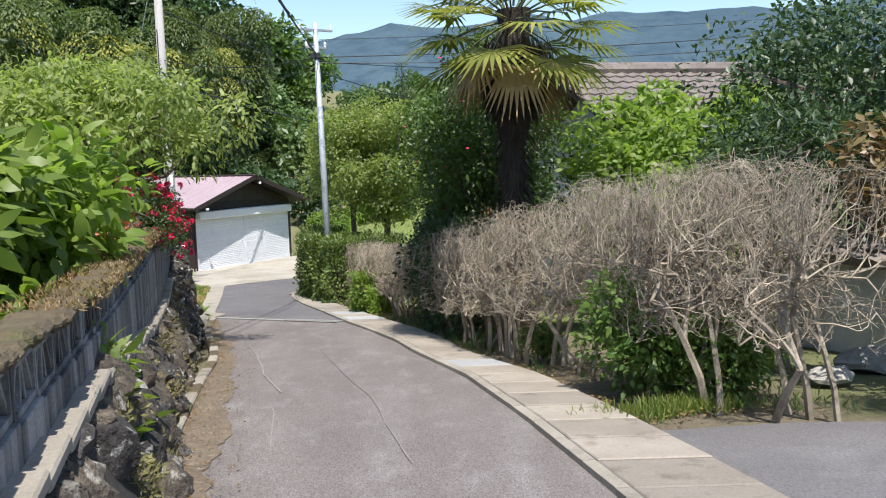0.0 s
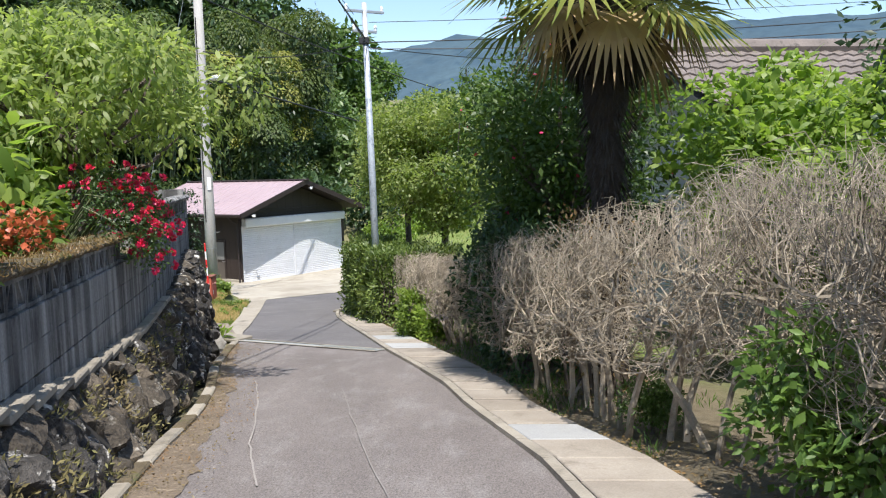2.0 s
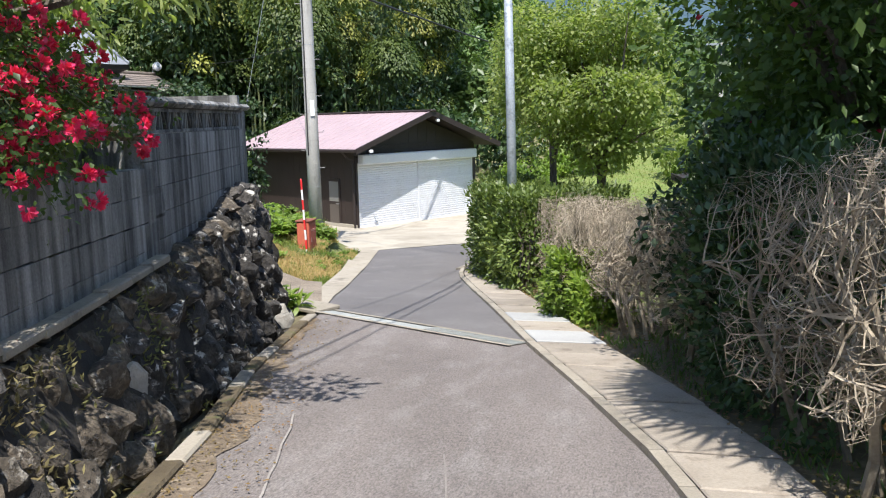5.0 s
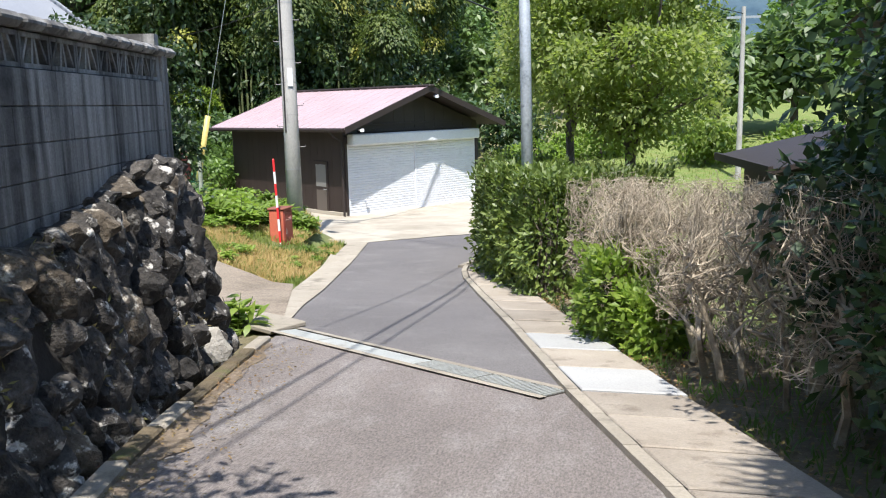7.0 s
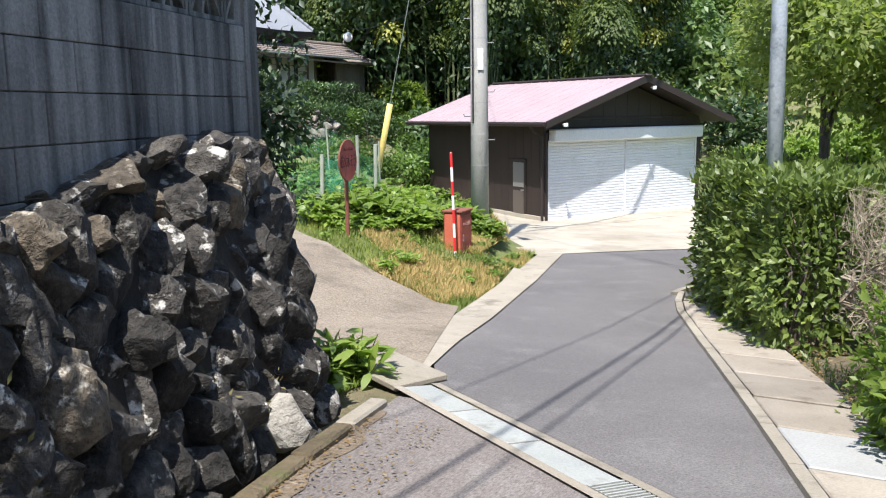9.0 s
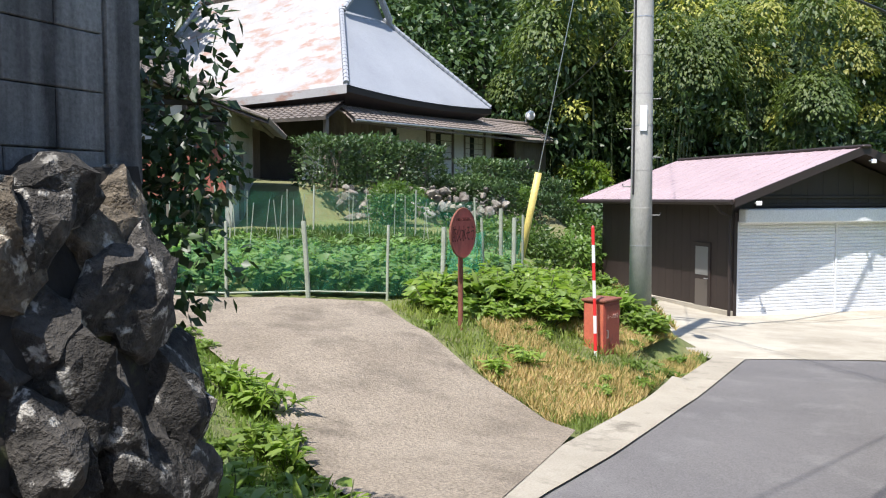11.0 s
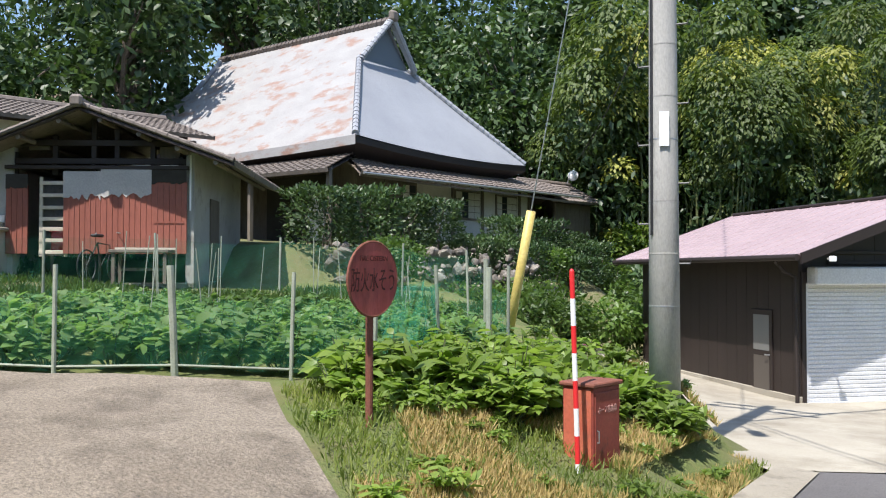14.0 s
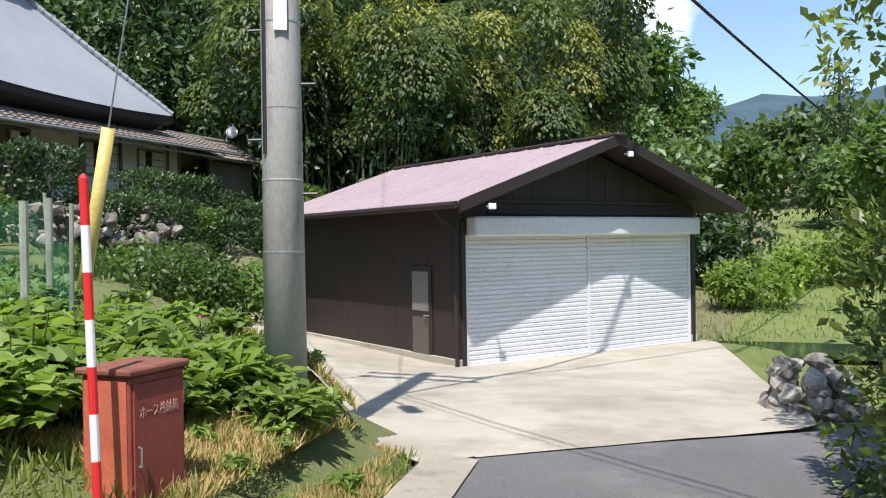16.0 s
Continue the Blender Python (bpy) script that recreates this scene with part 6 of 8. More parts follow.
# --- windmill palm ---
def palm(at_m):
    rng = np.random.default_rng(31)
    t = thing("palm", at_m, "shaggy windmill palm with fan leaves and dead fronds", "palm tree")
    tm = Mesh()
    zs = np.linspace(-0.2, 4.4, 16)
    tm.tube([V(0.03 * math.sin(z * 2), 0, z) for z in zs], [0.17 + 0.035 * math.sin(z * 9) + (0.04 if z > 2.6 else 0) for z in zs], 12)
    part("trunk", tm, FIBRE, t, "dark fibrous trunk")
    P, A, N = [], [], []
    for k in range(1500):
        z, a = rng.random() * 4.0, rng.random() * 6.28
        r = 0.17 + 0.05 * (z > 2.6)
        P.append((r * math.cos(a), r * math.sin(a), z))
        A.append((math.cos(a) * 0.6, math.sin(a) * 0.6, -0.8))
        N.append((math.cos(a), math.sin(a), 0.4))
    part("fibre", leaf_data("fibre", np.array(P), np.array(A), np.array(N), 0.2, 0.02, FIBRE), None, t)
    for k in range(38):
        a = k * 2.39996
        f = k / 37
        el = radians(70 - 120 * f)
        dead = f > 0.84
        d = V(math.cos(a) * math.cos(el), math.sin(a) * math.cos(el), math.sin(el))
        s = V(0.12 * math.cos(a), 0.12 * math.sin(a), 4.45 - 0.3 * f)
        ln = 0.75 + 0.15 * rng.random() - (0.2 if dead else 0)
        e = s + d * ln - V(0, 0, 0.12)
        mat = L_PALM_DEAD if dead else L_PALM
        fr = part("frond", Mesh().tube([s, s.lerp(e, 0.5) + V(0, 0, 0.05), e], [0.016, 0.012, 0.008], 4), BAMBOO if not dead else FIBRE, t)
        side = d.cross(V(0, 0, 1)).normalized() if abs(d.z) < 0.98 else V(1, 0, 0)
        nrm = side.cross(d).normalized()
        m = Mesh()
        nseg = 26
        for q in range(nseg):
            ang = radians(-118 + 236 * q / (nseg - 1))
            rd = (d * math.cos(ang) + side * math.sin(ang)).normalized()
            ll = (0.68 + 0.1 * math.cos(ang)) * (0.9 + 0.2 * rng.random()) * (0.75 if dead else 1)
            w = 0.03
            wd = rd.cross(nrm).normalized()
            dr = (0.10 + 0.16 * rng.random() + (0.35 if dead else 0)) * ll
            p1, p2 = e + rd * ll * 0.55 + nrm * 0.03 - V(0, 0, dr * 0.25), e + rd * ll - V(0, 0, dr)
            m.add([e, p1 + wd * w + nrm * 0.006, p1 - wd * w + nrm * 0.006, p2], [(0, 1, 2), (1, 3, 2)])
        part("fan", m, mat, fr, "dry brown fan" if dead else "")
    # hanging skirt of dead leaves
    P, A, N = [], [], []
    for k in range(1100):
        a, z = rng.random() * 6.28, 3.3 + 0.8 * rng.random()
        r = 0.2 + 0.26 * rng.random() * (z - 2.85)
        P.append((r * math.cos(a), r * math.sin(a), z))
        A.append((math.cos(a) * 0.25, math.sin(a) * 0.25, -1))
        N.append((math.cos(a), math.sin(a), 0.1))
    part("skirt", leaf_data("skirt", np.array(P), np.array(A), np.array(N), 0.45, 0.03, FIBRE), None, t, "hanging dead brown fronds")
    return t


palm(spot(1.0, 11.5))


# --- bare clipped hedge ---
def bare_shrub(seed, w, d, h):
    """Crooked stems that fork again and again up to a clipped top."""
    rng = np.random.default_rng(seed)
    stems, tw = Mesh(), Mesh()

    def fork(p, dirn, r, length, depth):
        q = p.copy()
        top = h * ((0.84 if depth < 4 else 0.92) + 0.08 * rng.random())
        pts, rad = [p.copy()], [r]
        for k in range(3):
            dirn = (dirn + V(*(rng.normal(size=3) * (0.12 if depth == 0 else 0.20)))).normalized()
            if abs(q.x) > w / 2 and q.x * dirn.x > 0:
                dirn.x *= -0.6
            if abs(q.y) > d / 2 and q.y * dirn.y > 0:
                dirn.y *= -0.6
            if depth >= 4 and q.z > h * 0.6:
                dirn.z += 0.15
            if q.z > top and dirn.z > 0:
                dirn.z *= -0.25
            if q.z < h * 0.30 and depth > 1 and dirn.z < 0:
                dirn.z *= -0.5
            q = q + dirn * length / 3
            pts.append(q.copy())
            rad.append(r * (1 - 0.11 * (k + 1)))
        (stems if depth < 2 else tw).tube(pts if depth < 5 else pts[::3], rad if depth < 5 else rad[::3], 5 if depth < 2 else 3, caps=False)
        if depth >= 6:
            return
        n = (3, 3, 3, 3, 2, 2)[depth]
        for k in range(n):
            s = (0.6, 0.95, 1.0, 1.0, 0.9, 0.9)[depth]
            dd = (dirn + V(*(rng.normal(size=3) * s)) + V(0, 0, 0.15 if depth < 3 else 0.05)).normalized()
            fork(pts[-1] if k % 2 == 0 else pts[2], dd, max(0.0019, r * (0.54 + 0.12 * rng.random())), (0.40, 0.33, 0.27, 0.21, 0.16, 0.12)[depth] * (0.75 + 0.5 * rng.random()), depth + 1)

    for k in range(2):
        fork(V(rng.normal() * 0.16, rng.normal() * 0.12, -0.05), V(rng.normal() * 0.16, rng.normal() * 0.12, 1).normalized(), 0.024 + 0.010 * rng.random(), h * (0.40 + 0.1 * rng.random()), 0)
    return stems.data("stems", TWIG), tw.data("twigs", TWIG)


def bare_hedge(protos, places, label):
    for k, (x, y, rz, h) in enumerate(places):
        sd, td, ph = protos[k % len(protos)]
        t = thing("hedge_shrub", pose(x, y, land(x, y), 0, 0, rz), label, "hedge shrub", "bare hedge")
        s = h / ph
        part("stem", sd, None, t)
        tagged(part("twig", td, None, t), kind="stuff")
        t.scale = (1, 1, s)


protos = []
for k in range(6):
    protos.append((*bare_shrub(41 + k, 0.85, 0.75, 1.75), 1.75))
line1 = [(2.85, 6.05, 1.85), (2.45, 6.2, 1.9), (2.1, 6.45, 1.92), (1.9, 6.9, 1.95), (1.78, 7.35, 1.95), (1.65, 7.8, 1.95), (1.52, 8.25, 1.97), (1.4, 8.7, 1.9), (1.22, 9.2, 1.85), (1.08, 9.65, 1.8), (0.9, 10.1, 1.74), (0.75, 10.55, 1.7), (0.6, 11.0, 1.66), (0.45, 11.45, 1.63), (0.28, 11.9, 1.6), (0.1, 12.35, 1.55), (3.3, 5.95, 1.85), (3.75, 5.85, 1.85), (2.6, 6.9, 1.9), (2.3, 7.6, 1.9)]
bare_hedge(protos, [(x, y, (i * 97) % 360, h) for i, (x, y, h) in enumerate(line1)], "leafless grey-brown clipped hedge shrub with tangled twigs")
line2 = [(-1.05, 16.3, 1.38), (-1.2, 16.7, 1.38), (-1.32, 17.1, 1.38), (-1.45, 17.5, 1.38), (-1.55, 17.9, 1.4), (-1.68, 18.3, 1.42), (-1.8, 18.7, 1.44), (-1.95, 19.1, 1.45), (-2.1, 19.5, 1.45), (-2.22, 19.9, 1.45), (-0.6, 17.0, 1.35), (-1.1, 18.2, 1.4), (-0.9, 15.85, 1.36), (-0.85, 15.45, 1.36), (-0.75, 15.0, 1.38), (-0.6, 14.6, 1.4)]
bare_hedge(protos, [(x + 0.38, y, (i * 71) % 360, h) for i, (x, y, h) in enumerate(line2)], "leafless grey clipped hedge shrub with tangled twigs")


def leafy_box(seed, w, d, h, n, L, W):
    rng = np.random.default_rng(seed)
    u = rng.random((n, 3))
    face = rng.integers(0, 5, n)
    P = (u - [0.5, 0.5, 0]) * [w, d, h]
    depth = 0.16 * rng.random(n) ** 1.4
    for ax, s, fc in ((0, 1, 0), (0, -1, 1), (1, 1, 2), (1, -1, 3)):
        k = face == fc
        P[k, ax] = s * ((w if ax == 0 else d) / 2 - depth[k])
    k = face == 4
    P[k, 2] = h - depth[k]
    lump = np.array([noise.noise((p[0] * 2.3 + seed, p[1] * 2.3, p[2] * 2.3)) for p in P])
    out = unit(P - [0, 0, h * 0.5])
    P = P + out * (lump * 0.24 + 0.04 * rng.normal(size=n))[:, None]
    A = out * 0.7 + rng.normal(size=(n, 3)) * 0.5 + [0, 0, 0.15]
    N = out + [0, 0, 0.7] + rng.normal(size=(n, 3)) * 0.4
    return P, A, N, L * (0.6 + 0.7 * rng.random(n)), W * (0.6 + 0.7 * rng.random(n))


def hedge_bush(x, y, rz, w, d, h, mat, seed, label, n=3600, L=0.075, W=0.038, group="leafy hedge"):
    rng = np.random.default_rng(seed)
    t = thing("hedge_bush", pose(x, y, land(x, y), 0, 0, rz), label, "hedge", group)
    sm = Mesh()
    for k in range(7):
        a = V(rng.normal() * w * 0.15, rng.normal() * d * 0.15, -0.05)
        sm.tube([a, a + V(rng.normal() * 0.1, rng.normal() * 0.1, h * 0.5), a * 1.8 + V(0, 0, h * 0.85)], [0.018, 0.014, 0.006], 5)
    tagged(part("stem", sm, BARK, t), kind="stuff")
    part("foliage", leaf_data("foliage", *leafy_box(seed, w, d, h, n, L, W), mat), None, t)
    return t


for i, (x, y, w, d, h) in enumerate(((-2.95, 21.4, 1.0, 1.0, 1.55), (-3.3, 22.2, 1.05, 1.0, 1.58), (-3.65, 23.0, 1.1, 1.0, 1.6), (-3.75, 23.8, 1.15, 1.0, 1.62), (-2.2, 22.6, 1.2, 1.2, 1.5), (-2.4, 24.0, 1.2, 1.2, 1.5), (-4.17, 26.9, 1.1, 1.3, 1.75), (-3.2, 25.8, 1.2, 1.2, 1.6), (-4.06, 25.15, 0.95, 1.2, 1.5))):
    hedge_bush(x + 0.36, y, 18, w, d, h, L_HEDGE, 60 + i, "clipped leafy green hedge bush at the bend", 4200, 0.10, 0.048)
for i, (x, y, w, h) in enumerate(((-1.85, 18.0, 0.75, 0.85), (-1.95, 18.7, 0.7, 0.75), (-1.6, 17.5, 0.5, 0.5))):
    hedge_bush(x + 0.3, y, 20, w, 0.6, h, L_BRIGHT, 70 + i, "fresh bright green low bush before the bare hedge", 2000, 0.085, 0.045, "low bushes")
hedge_bush(0.75, 11.3, 20, 0.55, 1.4, 1.72, L_RUST, 74, "browned leaves clinging in the bare hedge", 700, 0.06, 0.03, "browned leaves")
hedge_bush(0.2, 13.2, 20, 0.8, 1.4, 1.7, L_DARK, 75, "dark evergreen hedge bush in deep shade", 3600, 0.08, 0.04, "dark hedge")
hedge_bush(0.1, 13.9, 20, 0.9, 1.0, 1.6, L_DARK, 76, "dark evergreen hedge bush in deep shade", 3600, 0.08, 0.04, "dark hedge")

# --- plants over the garden wall ---
big = tree("garden_tree", spot(-4.5, 11.6), 81, 2.0, 1.8, 0.85, 0.09, 56, 0.38, 11000, 0.115, 0.046, L_GARDEN, "bright green tree leaning over the garden wall", cat="tree", droop=0.6)
place(big, -7.4, 14.4, 100, 0.95)
place(big, -8.0, 8.5, 300, 1.0)
place(big, -9.5, 13.5, 30, 1.0)
fat = tree("garden_shrub", spot(-3.2, 6.6), 82, 0.85, 1.15, 0.1, 0.05, 26, 0.33, 3000, 0.18, 0.085, L_BRIGHT, "large-leaved green shrub behind the garden wall", cat="shrub", group="wall shrubs")
place(fat, -2.55, 4.7, 70, 0.95)
place(fat, -3.0, 3.4, 190, 1.15)
place(fat, -2.6, 2.75, 250, 0.8)
place(fat, -2.7, 1.4, 20, 0.9)
place(fat, -3.9, 5.2, 130, 1.35)
place(fat, -4.6, 7.6, 160, 1.05)
place(fat, -4.3, 9.2, 250, 0.9)
place(fat, -5.3, 11.0, 20, 1.1)
place(fat, -6.4, 14.0, 40, 1.0)
place(fat, -7.2, 15.2, 140, 1.0)
tree("azalea", spot(-3.55, 8.35), 83, 0.55, 0.4, 0.2, 0.03, 14, 0.2, 900, 0.05, 0.025, L_MID, "low azalea covered in orange blossom", cat="shrub", extra=(PETAL_ORANGE, 1100, 0.05, 0.045))


def roses(at_m):
    rng = np.random.default_rng(91)
    t = thing("rose_bush", at_m, "rambling rose covered in crimson blooms over the wall", "rose bush")
    blobs = []
    for k in range(26):
        s0 = -0.6 + 2.2 * rng.random()
        reach = 0.5 + 0.75 * rng.random()
        drop = rng.random()
        a, b = V(s0, 0.55, 0.3), V(s0 + rng.normal() * 0.25, -0.05 * reach, 0.5 + 0.45 * rng.random())
        c = b + V(0.15 + rng.normal() * 0.25, -0.25 * reach, -0.1 - 0.5 * drop)
        part("cane", Mesh().tube([a, a.lerp(b, 0.6) + V(0, 0, 0.25), b, c], [0.012, 0.01, 0.007, 0.003], 4), BAMBOO, t)
        for f in (0.0, 0.35, 0.7, 1.0):
            p = b.lerp(c, f)
            blobs.append((p.x, p.y, p.z, 0.16 + 0.12 * rng.random()))
        p = a.lerp(b, 0.7)
        blobs.append((p.x, p.y, p.z + 0.2, 0.3))
    part("foliage", leaf_data("foliage", *blob_leaves(rng, blobs, 5200, 0.05, 0.03, 0.2, 0.6, 0.6), L_ROSE), None, t)
    for k in range(140):
        b = blobs[rng.integers(len(blobs))]
        d = rng.normal(size=3) + [0, -0.5, 0.25]
        d /= np.linalg.norm(d)
        p = np.array(b[:3]) + d * b[3] * (0.85 + 0.3 * rng.random())
        n = 26
        dd = unit(rng.normal(size=(n, 3)) + d * 0.9)
        P = p + dd * 0.012
        fl = part("bloom", leaf_data("bloom", P, dd, np.cross(dd, rng.normal(size=(n, 3))), 0.040 + 0.016 * rng.random(), 0.036, PETAL), None, t)
    return t


roses(wall_m @ Matrix.Translation((0.95, 0.05, 0.32)) @ Matrix.Scale(0.88, 4))
# creeper hanging at the end of the high wall
crp = thing("creeper", wall_m @ Matrix.Translation((WALL_END + 0.2, 0.0, -0.7)), "dark green creeper hanging down the end of the wall", "creeper")
rngc = np.random.default_rng(92)
part("foliage", leaf_data("foliage", *blob_leaves(rngc, [(0.12 + 0.18 * rngc.random(), -0.05 + 1.0 * rngc.random(), 0.1 + 1.65 * rngc.random(), 0.2) for _ in range(34)], 4600, 0.06, 0.035, 0.5, 0.3), L_DARK), None, crp)
part("stem", Mesh().tube([(0.1, 0.3, -0.9), (0.15, 0.35, 0.4), (0.1, 0.4, 1.5)], [0.02, 0.015, 0.008], 5), BARK, crp)

# ---- hose box, marker rod, round sign ----
box = thing("hose_box", pose(-7.73, 24.38, -2.18, 0, 0, 92) @ Matrix.Diagonal((0.74, 0.74, 1.0, 1.0)), "faded red metal fire hose box on the verge", "hose box")
part("body", Mesh().box(-0.26, -0.19, 0.03, 0.26, 0.19, 0.78, bevel=0.008), REDBOX, box)
part("lid", Mesh().box(-0.29, -0.22, 0.78, 0.29, 0.22, 0.815, bevel=0.01), RUST, box, "rusty brown lid")
# thin sheet in the brighter red, sunlight put into its colour
part("side_panel", Mesh().box(-0.268, -0.17, 0.05, -0.261, 0.17, 0.76), REDBOX_SIDE, box, "faded red side, coloured brighter for the sun on it")
dr = part("door", Mesh().box(-0.235, -0.202, 0.07, 0.235, -0.191, 0.74, bevel=0.003), REDBOX, box)
part("handle", Mesh().tube([(-0.2, -0.205, 0.36), (-0.2, -0.225, 0.36), (-0.2, -0.225, 0.45), (-0.2, -0.205, 0.45)], 0.007, 6), METAL, dr, "small metal handle")
for z in (0.2, 0.6):
    part("hinge", Mesh().tube([(0.237, -0.2, z), (0.237, -0.2, z + 0.06)], 0.009, 6), RUST, dr)
for k in range(3):
    part("vent_slot", Mesh().box(0.05, -0.208, 0.13 + 0.03 * k, 0.2, -0.203, 0.14 + 0.03 * k), SIGNDARK, dr)
part("foot", Mesh().box(-0.25, -0.18, -0.25, 0.25, 0.18, 0.03), RUST, box)


def words(name, text, size, m, mat, parent=None, label=""):
    c = bpy.data.curves.new(name, "FONT")
    c.body, c.size, c.extrude, c.align_x, c.align_y = text, size, 0.0015, "CENTER", "CENTER"
    ob = new(name, c)
    me = bpy.data.meshes.new_from_object(ob.evaluated_get(bpy.context.evaluated_depsgraph_get()))
    bpy.data.objects.remove(ob)
    me.materials.clear()
    me.materials.append(mat)
    o = part(name, me, None, parent, label)
    o.matrix_basis = m
    return o


FADED = plain("faded_lettering", (0.55, 0.30, 0.26), 0.7)
words("lettering", "ホース格納箱", 0.062, Matrix.Translation((0.0, -0.2035, 0.60)) @ Matrix.Rotation(radians(90), 4, "X"), FADED, box, "faded pale lettering")

rod = thing("marker_rod", pose(-7.58, 24.0, -2.15, 0, -2.0, 0), "red and white striped snow marker rod", "marker rod")
for k in range(8):
    part("band", Mesh().tube([(0.0, 0.0, 0.2063 * k), (0.0, 0.0, 0.2063 * (k + 1))], 0.02, 10), RED if k % 2 == 1 else WHITE, rod)
part("cap", Mesh().tube([(0, 0, 1.65), (0, 0, 1.67)], [0.02, 0.008], 10), RED, rod)
part("spike", Mesh().tube([(0, 0, -0.25), (0, 0, 0.0)], 0.016, 8), WHITE, rod)

SB = V(-8.75, 22.97, -1.42)
sign = thing("round_sign", Matrix.Translation(SB) @ Matrix.Rotation(radians(99), 4, "Z"), "weathered round red fire cistern sign on a rusty post", "sign")
part("post", Mesh().tube([(0, 0.03, -0.3), (0, 0.03, 1.05)], 0.03, 10), RUST, sign, "rusty post")
ds2 = Mesh()
cz, rr = 0.86, 0.285
ds2.tube([(0, 0.012, cz), (0, -0.012, cz)], rr, 40)
disc = part("disc", ds2, SIGNRED, sign, "faded red disc")
part("rim", Mesh().tube([V(rr * math.cos(a), -0.004, cz + rr * math.sin(a)) for a in np.linspace(0, 6.2832, 41)], 0.011, 6, caps=False), RUST, disc)
up = Matrix.Rotation(radians(90), 4, "X")
words("lettering", "防火水そう", 0.115, Matrix.Translation((0, -0.015, cz - 0.02)) @ up @ Matrix.Diagonal((0.92, 1.7, 1, 1)), SIGNDARK, disc, "dark Japanese lettering")
words("lettering", "FIRE CISTERN", 0.055, Matrix.Translation((0, -0.015, cz + 0.155)) @ up, SIGNDARK, disc, "dark small lettering")


# ---- vegetable plot with netting ----
def lpos(x, y, dz=0.0):
    return V(x, y, land(x, y) + dz)


posts = [(-12.15, 20.78), (-11.5, 21.65), (-10.92, 22.5), (-10.35, 23.35), (-9.95, 24.0), (-9.85, 24.8), (-10.0, 25.7), (-10.4, 26.5), (-11.2, 27.0)]
left_run = [(-12.15, 20.78), (-13.4, 20.55), (-14.6, 20.7), (-16.0, 21.4)]
back_run = [(-16.0, 21.4), (-16.8, 23.5), (-17.2, 25.5), (-16.6, 27.5), (-15.0, 29.0), (-13.0, 28.6), (-11.2, 27.0)]
seen_posts = []
for k, (x, y) in enumerate(posts + left_run[1:] + back_run[1:-1]):
    h = 0.95 if k < 5 else 1.05
    r = 0.034 if k < 9 and k % 2 == 0 else 0.02
    lean = V(0.04 * math.sin(k * 2.3), 0.04 * math.cos(k * 1.7), 0)
    b = lpos(x, y)
    tagged(part("fence_post", Mesh().tube([b - V(0, 0, 0.2), b + lean * 0.5 + V(0, 0, h * 0.5), b + lean + V(0, 0, h)], r, 8), STAKE), "weathered grey-green stake of the garden fence", "fence post", "garden fence posts")


def net(name, pts, h, mat, label, sag=0.06):
    rows3 = [[], [], [], []]
    for (ax, ay), (bx, by) in zip(pts, pts[1:]):
        for k in range(8):
            f = k / 8
            x, y = ax + (bx - ax) * f, ay + (by - ay) * f
            hh = h - sag * 4 * f * (1 - f) * (1 + 0.4 * math.sin(ax * 5))
            for i in range(4):
                o = 0.03 * math.sin(k * 1.7 + i * 2.1 + ax * 3)
                rows3[i].append(lpos(x + o, y + o * 0.5, 0.02 + hh * i / 3))
    return tagged(part(name, Mesh().grid(rows3), mat), label, "garden net", "garden nets")


net("garden_net", posts, 0.72, NET, "fine green netting stretched between garden stakes")
net("garden_net", back_run, 0.95, NET, "fine green netting stretched between garden stakes")
net("garden_net", left_run, 0.85, NET_THICK, "bunched green netting at the plot corner")
net("garden_net", [(-9.95, 24.05), (-9.75, 24.45), (-9.85, 24.8)], 0.9, NET_THICK, "bunched green netting at the plot corner")
for (ax, ay), (bx, by) in zip(posts[:4], posts[1:4]):
    a, b = lpos(ax, ay, 0.05), lpos(bx, by, 0.05)
    tagged(part("hem_pipe", Mesh().tube([a, b], 0.014, 6), STAKE), "pale pipe weighing down the net hem", "pipe", "net hem pipes")


def crop_plant(seed, r, h, n, L, W, mat):
    rng = np.random.default_rng(seed)
    st = Mesh()
    P, A, N = [], [], []
    for k in range(n // 9):
        a, t = rng.random() * 6.28, rng.random() ** 0.5
        tip = V(r * t * math.cos(a), r * t * math.sin(a), h * (1.0 - 0.45 * t * t) * (0.75 + 0.3 * rng.random()))
        b = V(tip.x * 0.2, tip.y * 0.2, 0)
        st.tube([b, b.lerp(tip, 0.6), tip], [0.008, 0.006, 0.004], 4, caps=False)
        for j in range(9):
            q = b.lerp(tip, 0.45 + 0.55 * rng.random())
            d = rng.normal(size=3) * [1, 1, 0.3] + [tip.x, tip.y, 0.15]
            P.append(q)
            A.append(d)
            N.append(np.array([0, 0, 1.0]) + rng.normal(size=3) * 0.35)
    return st.data("stalks", BAMBOO), leaf_data("leaves", np.array(P), np.array(A), np.array(N), L * (0.7 + 0.6 * rng.random(len(P))), W * (0.7 + 0.6 * rng.random(len(P))), mat, full=True)


kinds = [crop_plant(100 + k, 0.34, 0.52, 144, 0.16, 0.10, L_POTATO) for k in range(4)]
rng9 = np.random.default_rng(9)


def inside(x, y):
    poly = posts[:8] + back_run[::-1][1:] + [left_run[2], left_run[1]]
    c = False
    for (ax, ay), (bx, by) in zip(poly, poly[1:] + poly[:1]):
        if (ay > y) != (by > y) and x < (bx - ax) * (y - ay) / (by - ay) + ax:
            c = not c
    return c


